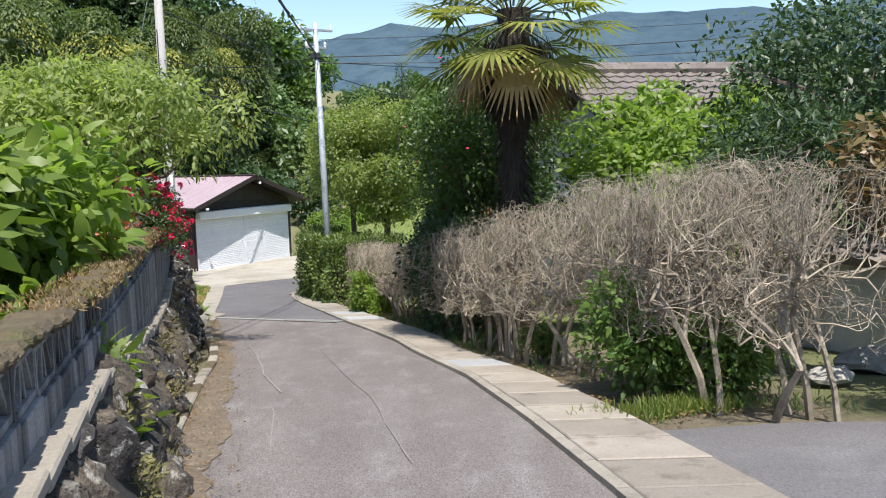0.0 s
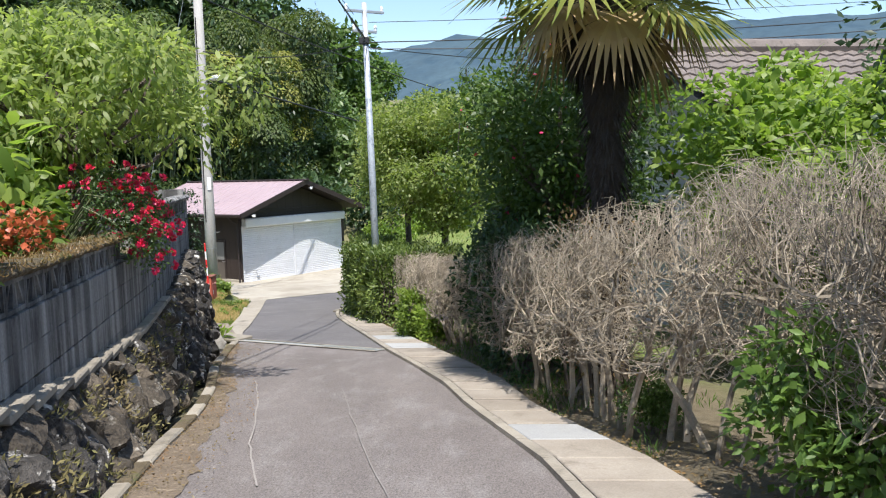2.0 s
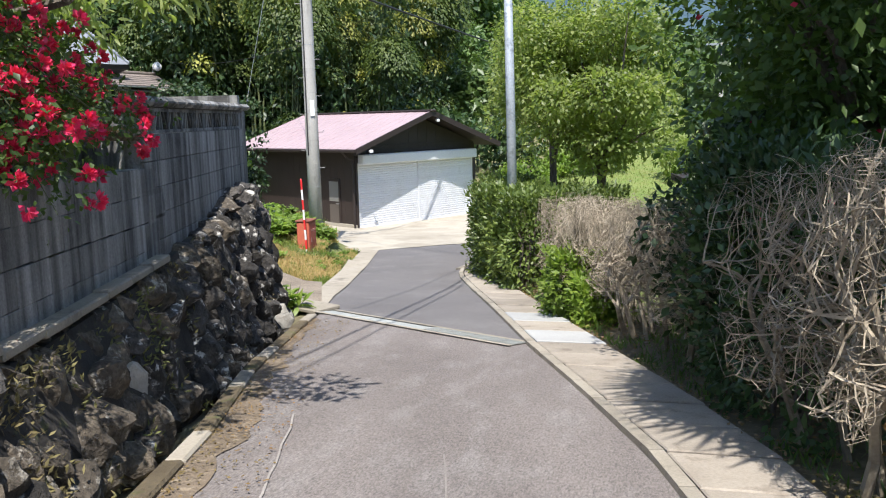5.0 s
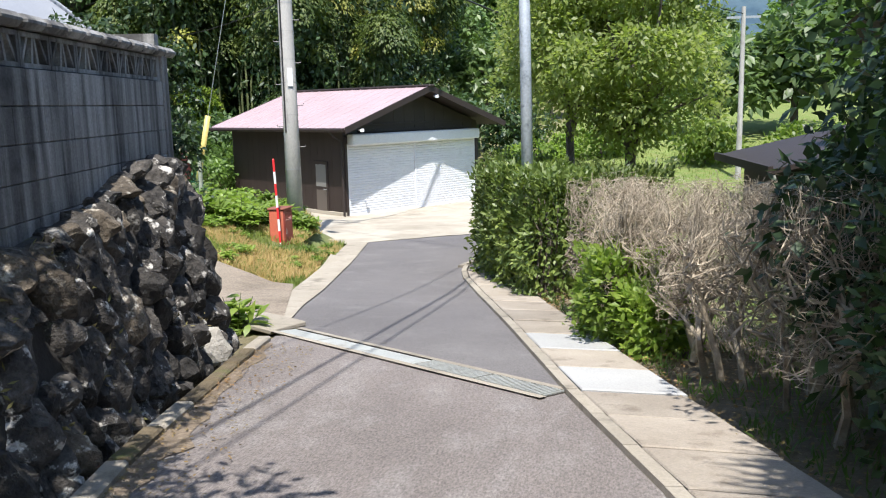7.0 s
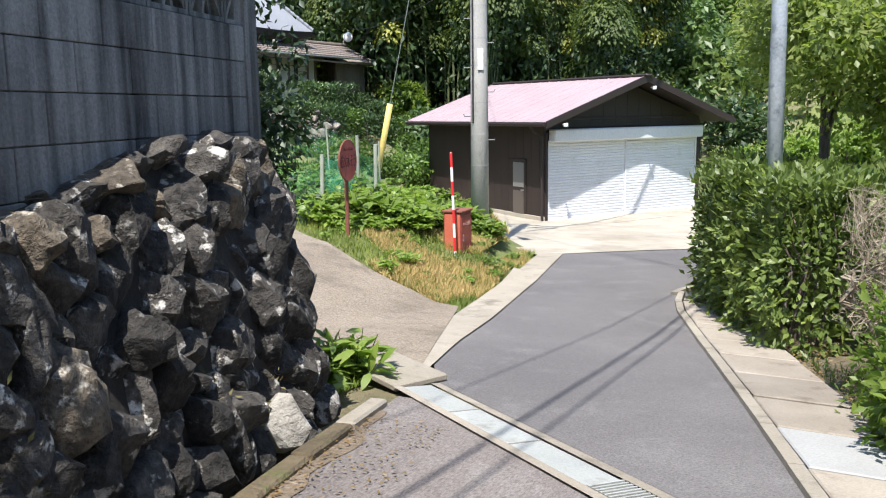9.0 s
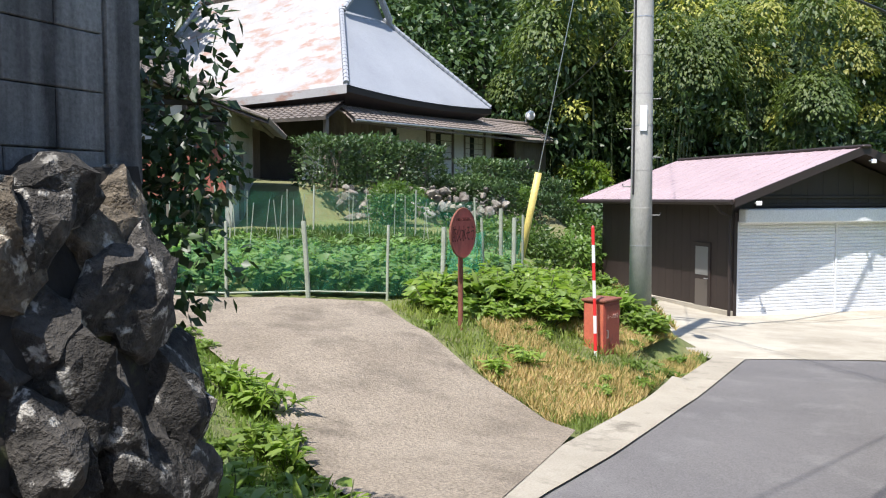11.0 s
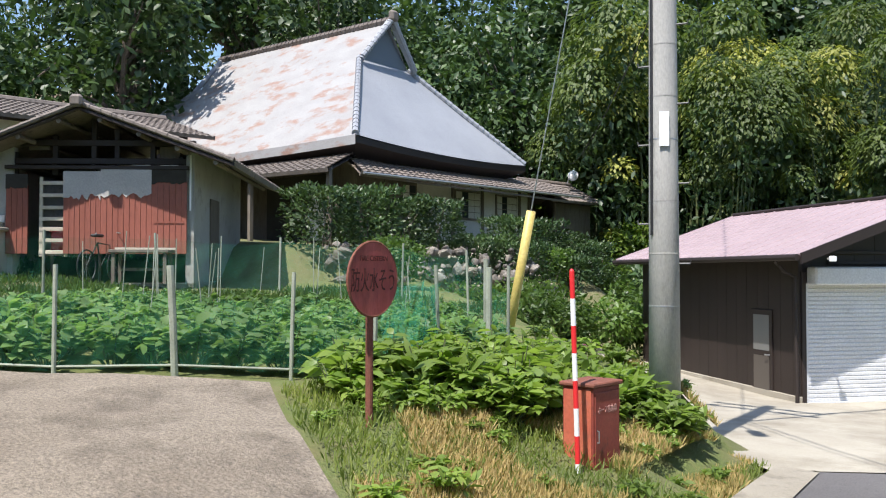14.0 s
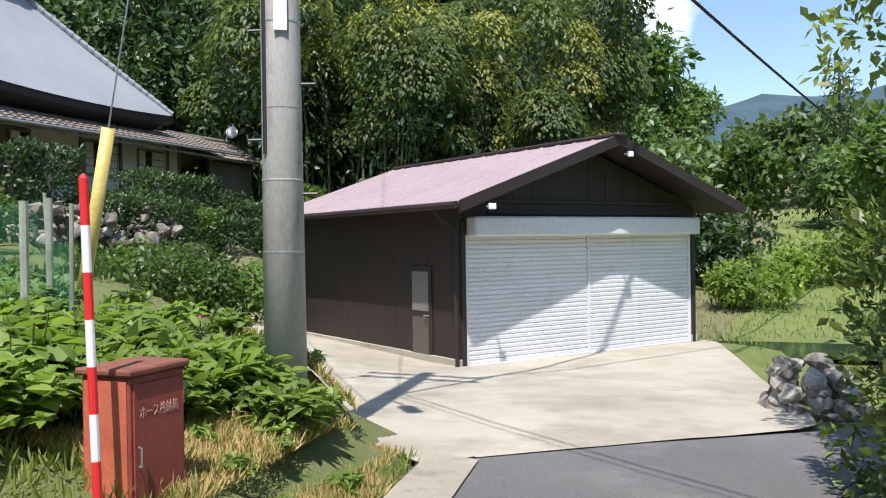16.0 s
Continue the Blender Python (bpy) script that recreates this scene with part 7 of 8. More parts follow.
def plant(kind, x, y, s, name, label, cat, group):
    t = thing(name, pose(x, y, land(x, y) - 0.03, 0, 0, rng9.random() * 360), label, cat, group)
    t.scale = (s, s, s)
    tagged(part("stalk", kind[0], None, t), kind="stuff")
    part("leaves", kind[1], None, t)
    return t


d1, d2 = V(0.57, 0.82, 0), V(-0.82, 0.57, 0)
for i in range(0, 9):
    for j in range(0, 14):
        p = V(-12.1, 20.9, 0) + d1 * (0.42 * j) + d2 * (0.35 + 0.62 * i)
        p += V(rng9.normal() * 0.05, rng9.normal() * 0.05, 0)
        if inside(p.x, p.y):
            plant(kinds[(i * 5 + j) % 4], p.x, p.y, (0.80 + 0.30 * rng9.random()) * (1 - 0.055 * i), "potato_plant", "leafy green potato plant in the netted plot", "crop plant", "potato plants")
# canes of the further beds
for k in range(26):
    x, y = -13.5 - 4.0 * rng9.random(), 23.5 + 5.0 * rng9.random()
    if inside(x, y):
        b = lpos(x, y)
        tagged(part("garden_cane", Mesh().tube([b - V(0, 0, 0.1), b + V(rng9.normal() * 0.06, rng9.normal() * 0.06, 0.75 + 0.4 * rng9.random())], 0.007, 5), STAKE), "thin upright cane in the vegetable bed", "cane", "garden canes")

# broad-leaved weeds on the bank
weeds = [crop_plant(120 + k, (0.33, 0.42, 0.26, 0.36)[k], (0.36, 0.5, 0.22, 0.3)[k], 90, (0.20, 0.24, 0.13, 0.17)[k], (0.095, 0.08, 0.075, 0.11)[k], L_WEED) for k in range(4)]
weeds.append(crop_plant(126, 0.36, 0.44, 180, 0.14, 0.085, L_WEED))
weeds.append(crop_plant(127, 0.32, 0.5, 180, 0.15, 0.08, L_WEED))
for k in range(70):
    x, y = -9.75 + 1.5 * rng9.random(), 23.5 + 3.0 * rng9.random()
    if garage_uv(x, y)[0] > -4.9 or (abs(x + 7.72) < 0.6 and abs(y - 24.3) < 0.6) or (x + 8.75) ** 2 + (y - 22.97) ** 2 < 0.25:
        continue
    plant(weeds[4 + k % 2], x, y, 0.6 + 0.5 * rng9.random(), "weed_plant", "tall broad-leaved green weed on the bank", "weed", "bank weeds")
for k in range(92):
    f = rng9.random()
    x, y = -8.9 - 1.0 * rng9.random() + 1.5 * f * rng9.random(), 23.2 + 3.9 * f
    u, v = garage_uv(x, y)
    if u > -4.6 or (abs(x + 7.72) < 0.75 and abs(y - 24.3) < 0.8):
        continue
    if (x + 8.75) ** 2 + (y - 22.97) ** 2 < 0.1:
        continue
    plant(weeds[k % 4], x, y, 0.4 + 0.75 * rng9.random() ** 1.5, "weed_plant", "broad-leaved green weed on the bank", "weed", "bank weeds")
for k in range(32):
    x, y = -9.0 + 1.0 * rng9.normal(), 26.6 + 0.7 * rng9.normal()
    if garage_uv(x, y)[0] < -4.7 and x < lerp(LEFT, y) - 0.8 and (x + 8.45) ** 2 + (y - 26.74) ** 2 > 0.12:
        plant(weeds[k % 4], x, y, 0.4 + 0.4 * rng9.random(), "weed_plant", "broad-leaved green weed at the foot of the pole", "weed", "bank weeds")
for k in range(90):
    x, y = -9.6 + 3.4 * rng9.random(), 21.8 + 4.6 * rng9.random()
    if x < lerp(LEFT, y) - 0.5 and y > lerp([(-9.95, 23.05), (-8.9, 22.5), (-7.7, 22.05), (-6.25, 21.6)], x) and garage_uv(x, y)[0] < -4.6 and not (abs(x + 7.73) < 0.5 and abs(y - 24.3) < 0.6):
        plant(weeds[k % 4], x, y, 0.18 + 0.3 * rng9.random(), "weed_plant", "small broad-leaved weed among the dry grass", "weed", "bank weeds")
# weeds at the wall end and on the bank beside the drive
for k in range(12):
    plant(weeds[k % 4], -5.35 - 0.5 * rng9.random(), 17.1 + 0.9 * rng9.random(), 0.5 + 0.35 * rng9.random(), "weed_plant", "lush green weed at the end of the wall", "weed", "drive weeds")
for k in range(110):
    f = rng9.random()
    x = -5.2 - 7.0 * f
    y = lerp([(-14, 20.7), (-12, 20.5), (-8, 19.4), (-6.5, 18.65), (-5.2, 18.0)], x) + 0.12 - 1.7 * rng9.random() ** 1.5
    if x > -5.45 and y < 17.3:
        continue
    plant(weeds[k % 4], x, y, 0.25 + 0.35 * rng9.random(), "weed_plant", "lush green weed beside the concrete drive", "weed", "drive weeds")


def grass_patch(name, rng, n, where, L, W, mat, label):
    P, A, N = [], [], []
    while len(P) < n:
        p = where(rng)
        if p is None:
            continue
        x, y = p
        P.append((x, y, land(x, y) - 0.03))
        d = rng.normal(size=3) * 0.45
        A.append((d[0], d[1], 1.0))
        N.append(rng.normal(size=3))
    n = len(P)
    return tagged(part(name, leaf_data(name, np.array(P), np.array(A), np.array(N), L * (0.5 + 0.9 * rng.random(n)), W, mat), None), label, "grass", kind="stuff")


def bank(rng):
    x, y = -9.9 + 3.9 * rng.random(), 21.2 + 6.0 * rng.random()
    if x > lerp(LEFT, y) - 0.45 or garage_uv(x, y)[0] > -4.2:
        return None
    r = lerp([(-9.95, 22.95), (-8.9, 22.4), (-7.7, 21.95), (-6.25, 21.5)], x)
    return (x, y) if y > r else None


def dry_bank(rng):
    p = bank(rng)
    if p is None:
        return None
    e = lerp(LEFT, p[1]) - p[0]
    return p if e < 2.3 + 0.5 * math.sin(p[1] * 3) and noise.noise((p[0] * 0.9, p[1] * 0.9, 2.0)) > -0.2 else None


rg = np.random.default_rng(77)
grass_patch("bank_grass", rg, 14000, bank, 0.10, 0.014, L_GRASS, "green grass and weeds on the roadside bank")
grass_patch("bank_dry_grass", rg, 34000, dry_bank, 0.10, 0.012, L_DRY, "straw-coloured dry grass on the roadside bank")


def beside_drive(rng):
    x = -5.2 - 9.0 * rng.random()
    y = lerp([(-14, 20.8), (-12, 20.6), (-8, 19.4), (-6.5, 18.7), (-5.2, 18.1)], x) + 0.1 - 3.0 * rng.random() ** 1.6
    return (x, y) if y > 17.0 or x < -6 else None


grass_patch("slope_grass", rg, 34000, beside_drive, 0.07, 0.014, L_WEED, "long green grass on the slope beside the drive")


def hay(rng):
    return (-11.6 + rng.normal() * 0.45, 19.7 + rng.normal() * 0.22)


def kitchen_garden(rng):
    x, y = -27 + 14 * rng.random(), 19.5 + 10.5 * rng.random()
    return (x, y) if not (-23.5 < x < -17.5 and y > 25.5) and noise.noise((x * 0.8, y * 0.8, 4.0)) > -0.25 else None


grass_patch("garden_grass", rg, 30000, kitchen_garden, 0.16, 0.03, L_MID, "rough grass and weeds round the vegetable plot")
grass_patch("hay_heap", rg, 1600, hay, 0.2, 0.012, L_DRY, "heap of cut dry weeds beside the drive")
tagged(part("sack", Mesh().box(-0.32, -0.16, 0, 0.32, 0.16, 0.16, m=pose(-11.45, 20.05, land(-11.45, 20.05), 0, 4, 25), bevel=0.07), CLOTH_WHITE), "white plastic sack lying in the weeds", "sack")


def ditch(rng):
    y = 2.0 + 5.6 * rng.random()
    return (lerp(LEFT, y) - 0.05 - 0.5 * rng.random(), y)


grass_patch("ditch_grass", rg, 3600, ditch, 0.26, 0.013, L_GRASS, "green grass growing in the roadside ditch")


def tuft(rng):
    return (1.75 + rng.normal() * 0.28, 6.5 + rng.normal() * 0.12)


grass_patch("ornamental_grass", rg, 1500, tuft, 0.12, 0.012, L_GRASS, "mound of bright yellow-green ornamental grass")


def far_side(rng):
    y = 6.2 + 16.5 * rng.random()
    x = lerp(RIGHT, y) + lerp(SLABW, y) + 0.12 + 1.6 * rng.random() ** 1.5
    return (x, y) if noise.noise((x, y * 0.7, 5.0)) > 0.02 else None


grass_patch("hedge_weeds", rg, 2600, far_side, 0.10, 0.014, L_MID, "small weeds under the hedge")


def litter_spot(rng):
    y = 6.0 + 16.5 * rng.random()
    return (lerp(RIGHT, y) + lerp(SLABW, y) - 0.06 + 0.8 * rng.random() ** 1.6, y)


P = [(x, y, land(x, y) + 0.025) for x, y in (litter_spot(rg) for _ in range(3200))]
A = rg.normal(size=(3200, 3)) * [1, 1, 0.15]
tagged(part("leaf_litter", leaf_data("leaf_litter", np.array(P), A, rg.normal(size=(3200, 3)) * 0.3 + [0, 0, 1], 0.035, 0.02, L_RUST), None), "brown fallen leaves along the slabs", "leaf litter", kind="stuff")


def shoulder(rng):
    y = 3.5 + 13.5 * rng.random()
    return (lerp(LEFT, y) + 0.05 + 0.5 * rng.random() ** 2, y)


P = [(x, y, land(x, y) + 0.02) for x, y in (shoulder(rg) for _ in range(2200))]
tagged(part("leaf_litter", leaf_data("leaf_litter", np.array(P), rg.normal(size=(2200, 3)) * [1, 1, 0.15], rg.normal(size=(2200, 3)) * 0.3 + [0, 0, 1], 0.028, 0.013, L_RUST), None), "dry brown leaves along the ditch", "leaf litter", kind="stuff")


def meadow(rng):
    x, y = -9 + 16 * rng.random(), 30 + 30 * rng.random()
    u, v = garage_uv(x, y)
    if ((x + 4.2) / 4.2) ** 2 + ((y - 42.2) / 2.6) ** 2 < 1:
        return None
    return (x, y) if u > 6.0 + 0.3 * v and not (x < 2 and y < 36 and u < 8) else None


grass_patch("meadow_grass", rg, 9000, meadow, 0.16, 0.03, L_GRASS, "tall bright meadow grass")

# hedge and boulder bank below the farmhouse
for k in range(-3, 12):
    p = house_m @ V(0.4 + 1.35 * k, -2.5 - 0.02 * k, 0)
    hedge_bush(p.x, p.y, 83 + 4 * math.sin(k), 1.5, 1.3, 1.28 + 0.12 * math.sin(k * 2.1), L_FOREST, 140 + k % 3, "clipped dark green hedge on the terrace before the farmhouse", 2400, 0.13, 0.07, "farmhouse hedge")
for k in range(2, 12):
    p = house_m @ V(0.9 + 1.3 * k, -3.6 - 0.25 * math.sin(k * 1.9), 0)
    hedge_bush(p.x, p.y, 80 + 9 * math.sin(k), 1.4, 1.0, 1.05 + 0.25 * math.sin(k * 1.3), L_MID if k % 3 == 0 else L_FOREST, 144 + k % 3, "dark leafy shrub on the bank before the farmhouse", 2000, 0.12, 0.065, "farmhouse shrubs")
bk = tree("shrub", spot(-16.8, 33.0), 150, 1.1, 1.3, 0.0, 0.05, 18, 0.42, 2000, 0.16, 0.09, L_MID, "green shrub on the bank below the farmhouse", cat="shrub", group="bank shrubs")
for x, y, s in ((-16.2, 35.2, 1.0), (-15.6, 37.0, 1.1), (-17.6, 31.0, 0.8), (-15.0, 39.0, 1.2), (-17.5, 36.0, 1.2), (-16.5, 40.5, 1.3)):
    place(bk, x, y, x * 77, s)
by = tree("shrub", spot(-19.5, 46.0), 151, 1.4, 1.6, 0.0, 0.05, 20, 0.5, 2400, 0.2, 0.12, L_BRIGHT, "bright yellow-green shrub behind the garage", cat="shrub", group="bright shrubs")
for x, y, s in ((-17.5, 44.0, 1.0), (-21.5, 47.5, 1.1), (-16.0, 45.5, 1.0), (-14.5, 46.5, 1.1)):
    place(by, x, y, x * 57, s)
tree("shrub", spot(-15.0, 34.0), 152, 0.5, 0.4, 0.0, 0.03, 10, 0.18, 700, 0.06, 0.03, L_MID, "low shrub with pink blossom on the bank", cat="shrub", extra=(PETAL_PINK, 500, 0.06, 0.05))
tagged(part("stone_marker", Mesh().box(-0.25, -0.25, -0.2, 0.25, 0.25, 0.45, m=spot(-22.0, 48.5, 20), bevel=0.03).box(-0.17, -0.17, 0.45, 0.17, 0.17, 1.7, m=spot(-22.0, 48.5, 20), bevel=0.03), STONE_PALE), "pale upright stone marker beside the farmhouse", "stone marker")
# tree at the left of the drive, its shade put into the darker forest leaves
big2 = tree("garden_tree", spot(-14.2, 18.9), 153, 1.5, 2.4, 0.7, 0.1, 40, 0.45, 9000, 0.11, 0.06, L_FOREST, "green tree on the slope above the drive, leaves darkened for shade", cat="tree")
place(big2, -17.5, 17.5, 100, 1.2)
place(big2, -12.0, 15.5, 200, 1.0)
place(oak, -24.5, 17.0, 30, 0.7)
place(oak, -28.5, 19.0, 130, 0.8)
place(oak, -20.5, 14.0, 230, 0.75)
slope_sh = tree("shrub", spot(-11.5, 16.6), 154, 0.8, 1.0, 0.0, 0.04, 18, 0.34, 2200, 0.12, 0.06, L_MID, "green shrub on the slope beside the drive", cat="shrub", group="slope shrubs")
for x, y, s in ((-13.6, 17.6, 0.7), (-15.4, 18.9, 0.7), (-17.5, 19.4, 0.7), (-19.5, 19.8, 0.8)):
    place(slope_sh, x, y, x * 91, s)

# pond in the meadow
pm = Mesh()
pm.add([(-4.2 + 3.4 * math.cos(a) * (1 + 0.15 * math.sin(3 * a)), 42.2 + 1.8 * math.sin(a) * (1 + 0.2 * math.cos(2 * a)), -3.39) for a in np.linspace(0, 6.2832, 40)[:-1]], [tuple(range(39))])
tagged(part("water", pm, WATER), "still green pond in the meadow", "pond", kind="structure")


# ---- far mountains ----
def mountain(dist, lift, seed, name):
    rows4 = [[], [], []]
    for k in range(361):
        a = radians(k)
        rough = 0.5 * noise.noise((math.cos(a) * 3.1, math.sin(a) * 3.1, seed)) + 0.28 * noise.noise((math.cos(a) * 9, math.sin(a) * 9, seed)) + 0.1 * noise.noise((math.cos(a) * 31, math.sin(a) * 31, seed))
        h = dist * (lift + 0.06 * rough)
        for i, (d, z) in enumerate(((0.62, -20.0), (0.82, h * 0.55), (1.0, h))):
            wv = 1 + 0.05 * noise.noise((math.cos(a) * 6, math.sin(a) * 6, seed + i))
            rows4[i].append((dist * d * wv * math.sin(a), dist * d * wv * math.cos(a), z))
    return tagged(part(name, Mesh().grid(rows4), MOUNTAIN, smooth=True), "wooded mountain range on the horizon, blued for distance haze", "mountain", kind="structure")


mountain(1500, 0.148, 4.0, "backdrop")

# ---- single stones, blocks, slabs ----
rngp = np.random.default_rng(200)


def boulder(seed, mat, fine=2):
    rng = np.random.default_rng(seed)
    b = bmesh.new()
    bmesh.ops.create_icosphere(b, subdivisions=fine, radius=0.5)
    cuts = [(unit(rng.normal(size=(1, 3)))[0], 0.27 + 0.15 * rng.random()) for _ in range(14)]
    for v in b.verts:
        p = np.array(v.co)
        for n, d in cuts:
            s = p.dot(n) - d
            if s > 0:
                p = p - n * s * 0.93
        p = p * (1 + 0.16 * noise.noise((p[0] * 4 + seed, p[1] * 4, p[2] * 4)) + 0.13 * noise.noise((p[0] * 10, p[1] * 10, p[2] * 10 + seed)) + 0.06 * noise.noise((p[0] * 23, p[1] * 23 + seed, p[2] * 23)))
        v.co = p
    me = bpy.data.meshes.new("stone")
    b.to_mesh(me)
    b.free()
    me.materials.append(mat)
    me.shade_smooth()
    me.set_sharp_from_angle(angle=radians(20))
    return me


rocks = [boulder(300 + k, STONE, 3) for k in range(14)]
brown = [boulder(360 + k, STONE_BROWN, 3) for k in range(8)]
field = [boulder(340 + k, STONE_GREY) for k in range(6)]
pale = [boulder(320 + k, STONE_PALE) for k in range(3)]

retain = thing("wall_retaining", Matrix.Identity(4), "dark mossy boulder retaining wall beside the ditch", "wall", kind="structure")


def foot(s):
    """Distance of the boulder foot in front of the block wall, and its height."""
    p = WA + WD * s
    y = p.y + 0.1
    return y, prof(y) - 0.12


def crest(s):
    if s > STEP:
        return lerp([(STEP, -0.36), (5.0, -0.22), (6.0, -0.1), (7.4, -0.02)], s)
    return low_base(s) - 0.13


# dark packed earth behind the stones
rows5 = []
for s in np.arange(-9.0, 7.30, 0.25):
    y, z0 = foot(s)
    z1 = crest(s)
    rows5.append([tuple(on_wall(s, 0.30, z0 - 0.1)), tuple(on_wall(s, 0.26, z0 + 0.4 * (z1 - z0))), tuple(on_wall(s, 0.05, z1)), tuple(on_wall(s, -0.25, z1 + 0.02))])
e = rows5[-1]
rows5.append([tuple(V(*p) - WN * 0.9 + WD * 0.02) for p in e])
part("earth_core", Mesh().grid(rows5), JOINT, retain)
face_m = Matrix(((WD.x, WN.x, 0), (WD.y, WN.y, 0), (0, 0, 1))).to_4x4()
s0 = -8.6
while s0 < 7.3:
    small = 1.25 if s0 < 0 else 1.0
    wide = (0.15 + 0.11 * rngp.random()) * small
    y, zf = foot(s0)
    zt = crest(s0)
    z = zf - 0.03
    while z < zt - 0.03:
        tall = (0.16 + 0.19 * rngp.random() ** 1.3)
        tall = min(tall, max(0.10, zt - z))
        w = wide * (0.85 + 0.4 * rngp.random())
        f = min(1.0, (z - zf + tall * 0.5) / max(zt - zf, 0.2))
        out = (0.29 * (1 - f) - 0.01 * f if s0 > STEP else 0.24 * (1 - f) - 0.07 * f) + 0.03 * rngp.normal()
        pool = pale if rngp.random() < 0.015 else brown if s0 < STEP - 0.5 + 1.5 * rngp.normal() and rngp.random() < 0.7 or f > 0.8 and rngp.random() < 0.5 else rocks
        rock = part("stone", pool[rngp.integers(len(pool))], None, retain)
        rock.matrix_basis = Matrix.Translation(on_wall(s0 + wide * 0.5 + 0.05 * rngp.normal(), out, z + tall * 0.5)) @ face_m @ Matrix.Rotation(0.32 * rngp.normal(), 4, "Y") @ Matrix.Rotation(0.25 * rngp.normal(), 4, "X") @ Matrix.Diagonal((w / 0.58 * rngp.choice([-1, 1]), (0.24 + 0.12 * rngp.random()) / 0.7, tall / 0.57, 1))
        z += tall * 0.93
    s0 += wide
# dry moss and weeds in the joints
P, A = [], []
for k in range(9000):
    s0 = -6.5 + 13.6 * rngp.random() ** 1.25
    y, zf = foot(s0)
    f = rngp.random() ** 0.8
    if noise.noise((s0 * 2.1, f * 2.6, 7.0)) < 0.08 + 0.05 * max(0.0, s0 - 2):
        continue
    P.append(on_wall(s0, 0.41 * (1 - f) + 0.10 * f + 0.03 * rngp.normal(), zf + f * (crest(s0) - zf)))
    A.append(WN * 0.5 + V(*(rngp.normal(size=3) * 0.6)) + V(0, 0, 0.5))
tagged(part("moss_tufts", leaf_data("moss_tufts", np.array(P), np.array(A), rngp.normal(size=(len(P), 3)), 0.05, 0.016, L_MOSS), None, retain, "dry brown moss in the joints"), kind="stuff")
# stones round the wall's end
for k in range(26):
    y, zf = foot(7.3)
    f = rngp.random()
    sz = 0.26 + 0.2 * rngp.random()
    rock = part("stone", rocks[rngp.integers(14)], None, retain)
    rock.matrix_basis = Matrix.Translation(on_wall(7.2 + 0.22 * (1 - f), 0.15 - 1.1 * rngp.random(), zf + 0.1 + f * 1.3)) @ Euler((rngp.normal(), rngp.normal(), rngp.random() * 6.3)).to_matrix().to_4x4() @ Matrix.Diagonal((sz, sz * 0.8, sz * 1.2, 1))
rock = part("stone", pale[1], None, retain)
rock.matrix_basis = Matrix.Translation(V(-4.75, 16.25, prof(16.25) + 0.1)) @ Matrix.Diagonal((0.36, 0.3, 0.42, 1))

# ditch: mossy kerb stones and bed
kerb = thing("kerb_ditch", Matrix.Identity(4), "mossy concrete kerb along the open ditch", "kerb", kind="structure")
yy = 1.0
while yy < 17.2:
    ln = 0.58
    xa, xb = lerp(LEFT, yy), lerp(LEFT, yy + ln)
    d = V(xb - xa, ln, prof(yy + ln) - prof(yy))
    k = Mesh().box(-0.075, 0.006, -0.16, 0.045, d.length - 0.006, 0.035 + 0.012 * rngp.random(), bevel=0.015)
    o = part("kerb_stone", k, MOSS if rngp.random() < 0.75 else CONCRETE, kerb)
    o.matrix_basis = Matrix.Translation((xa, yy, prof(yy))) @ d.to_track_quat("Y", "Z").to_matrix().to_4x4()
    yy += ln
# ledge below the low wall
lg = Mesh()
for s in np.arange(-10.0, 3.2, 0.45):
    z = low_base(s + 0.2) - 0.03
    lg.box(s, -0.10, z - 0.05, s + 0.448, 0.03, z + 0.008 * rngp.random(), m=None, bevel=0.010)
part("ledge", lg, CONCRETE, wall_low, "pale concrete ledge")

# concrete blocks
blk = Mesh().box(0.002, 0.0, 0.002, 0.398, 0.14, 0.198, bevel=0.004).data("block", BLOCK)
half = Mesh().box(0.002, 0.0, 0.002, 0.198, 0.14, 0.198, bevel=0.004).data("block", BLOCK)
s = -16.0
while s < STEP - 0.05:
    zt, zb = low_top(s + 0.2) - 0.26, low_base(s + 0.2)
    z, r = zt - 0.2, 0
    while z > zb - 0.25:
        o = part("block", blk, None, wall_low)
        o.location = (s + (0.2 if r % 2 else 0), 0.0, z)
        z -= 0.2
        r += 1
    s += 0.4


def pierced(mat):
    """A block with a fan of openings."""
    m = Mesh()
    m.box(0.004, 0.02, 0.004, 0.396, 0.12, 0.03).box(0.004, 0.02, 0.17, 0.396, 0.12, 0.196).box(0.004, 0.02, 0.03, 0.03, 0.12, 0.17).box(0.37, 0.02, 0.03, 0.396, 0.12, 0.17)
    for x0, x1 in ((0.03, 0.12), (0.37, 0.28), (0.16, 0.19), (0.24, 0.21)):
        m.add([(x0, 0.03, 0.03), (x0 + 0.025, 0.03, 0.03), (x1 + 0.025, 0.03, 0.17), (x1, 0.03, 0.17), (x0, 0.11, 0.03), (x0 + 0.025, 0.11, 0.03), (x1 + 0.025, 0.11, 0.17), (x1, 0.11, 0.17)], [(0, 1, 2, 3), (7, 6, 5, 4), (0, 3, 7, 4), (1, 5, 6, 2)])
    m.tube([V(0.2 + 0.07 * math.cos(a), 0.07, 0.06 + 0.07 * math.sin(a)) for a in np.linspace(0, 3.1416, 9)], 0.014, 5)
    return m.data("pierced_block", mat)


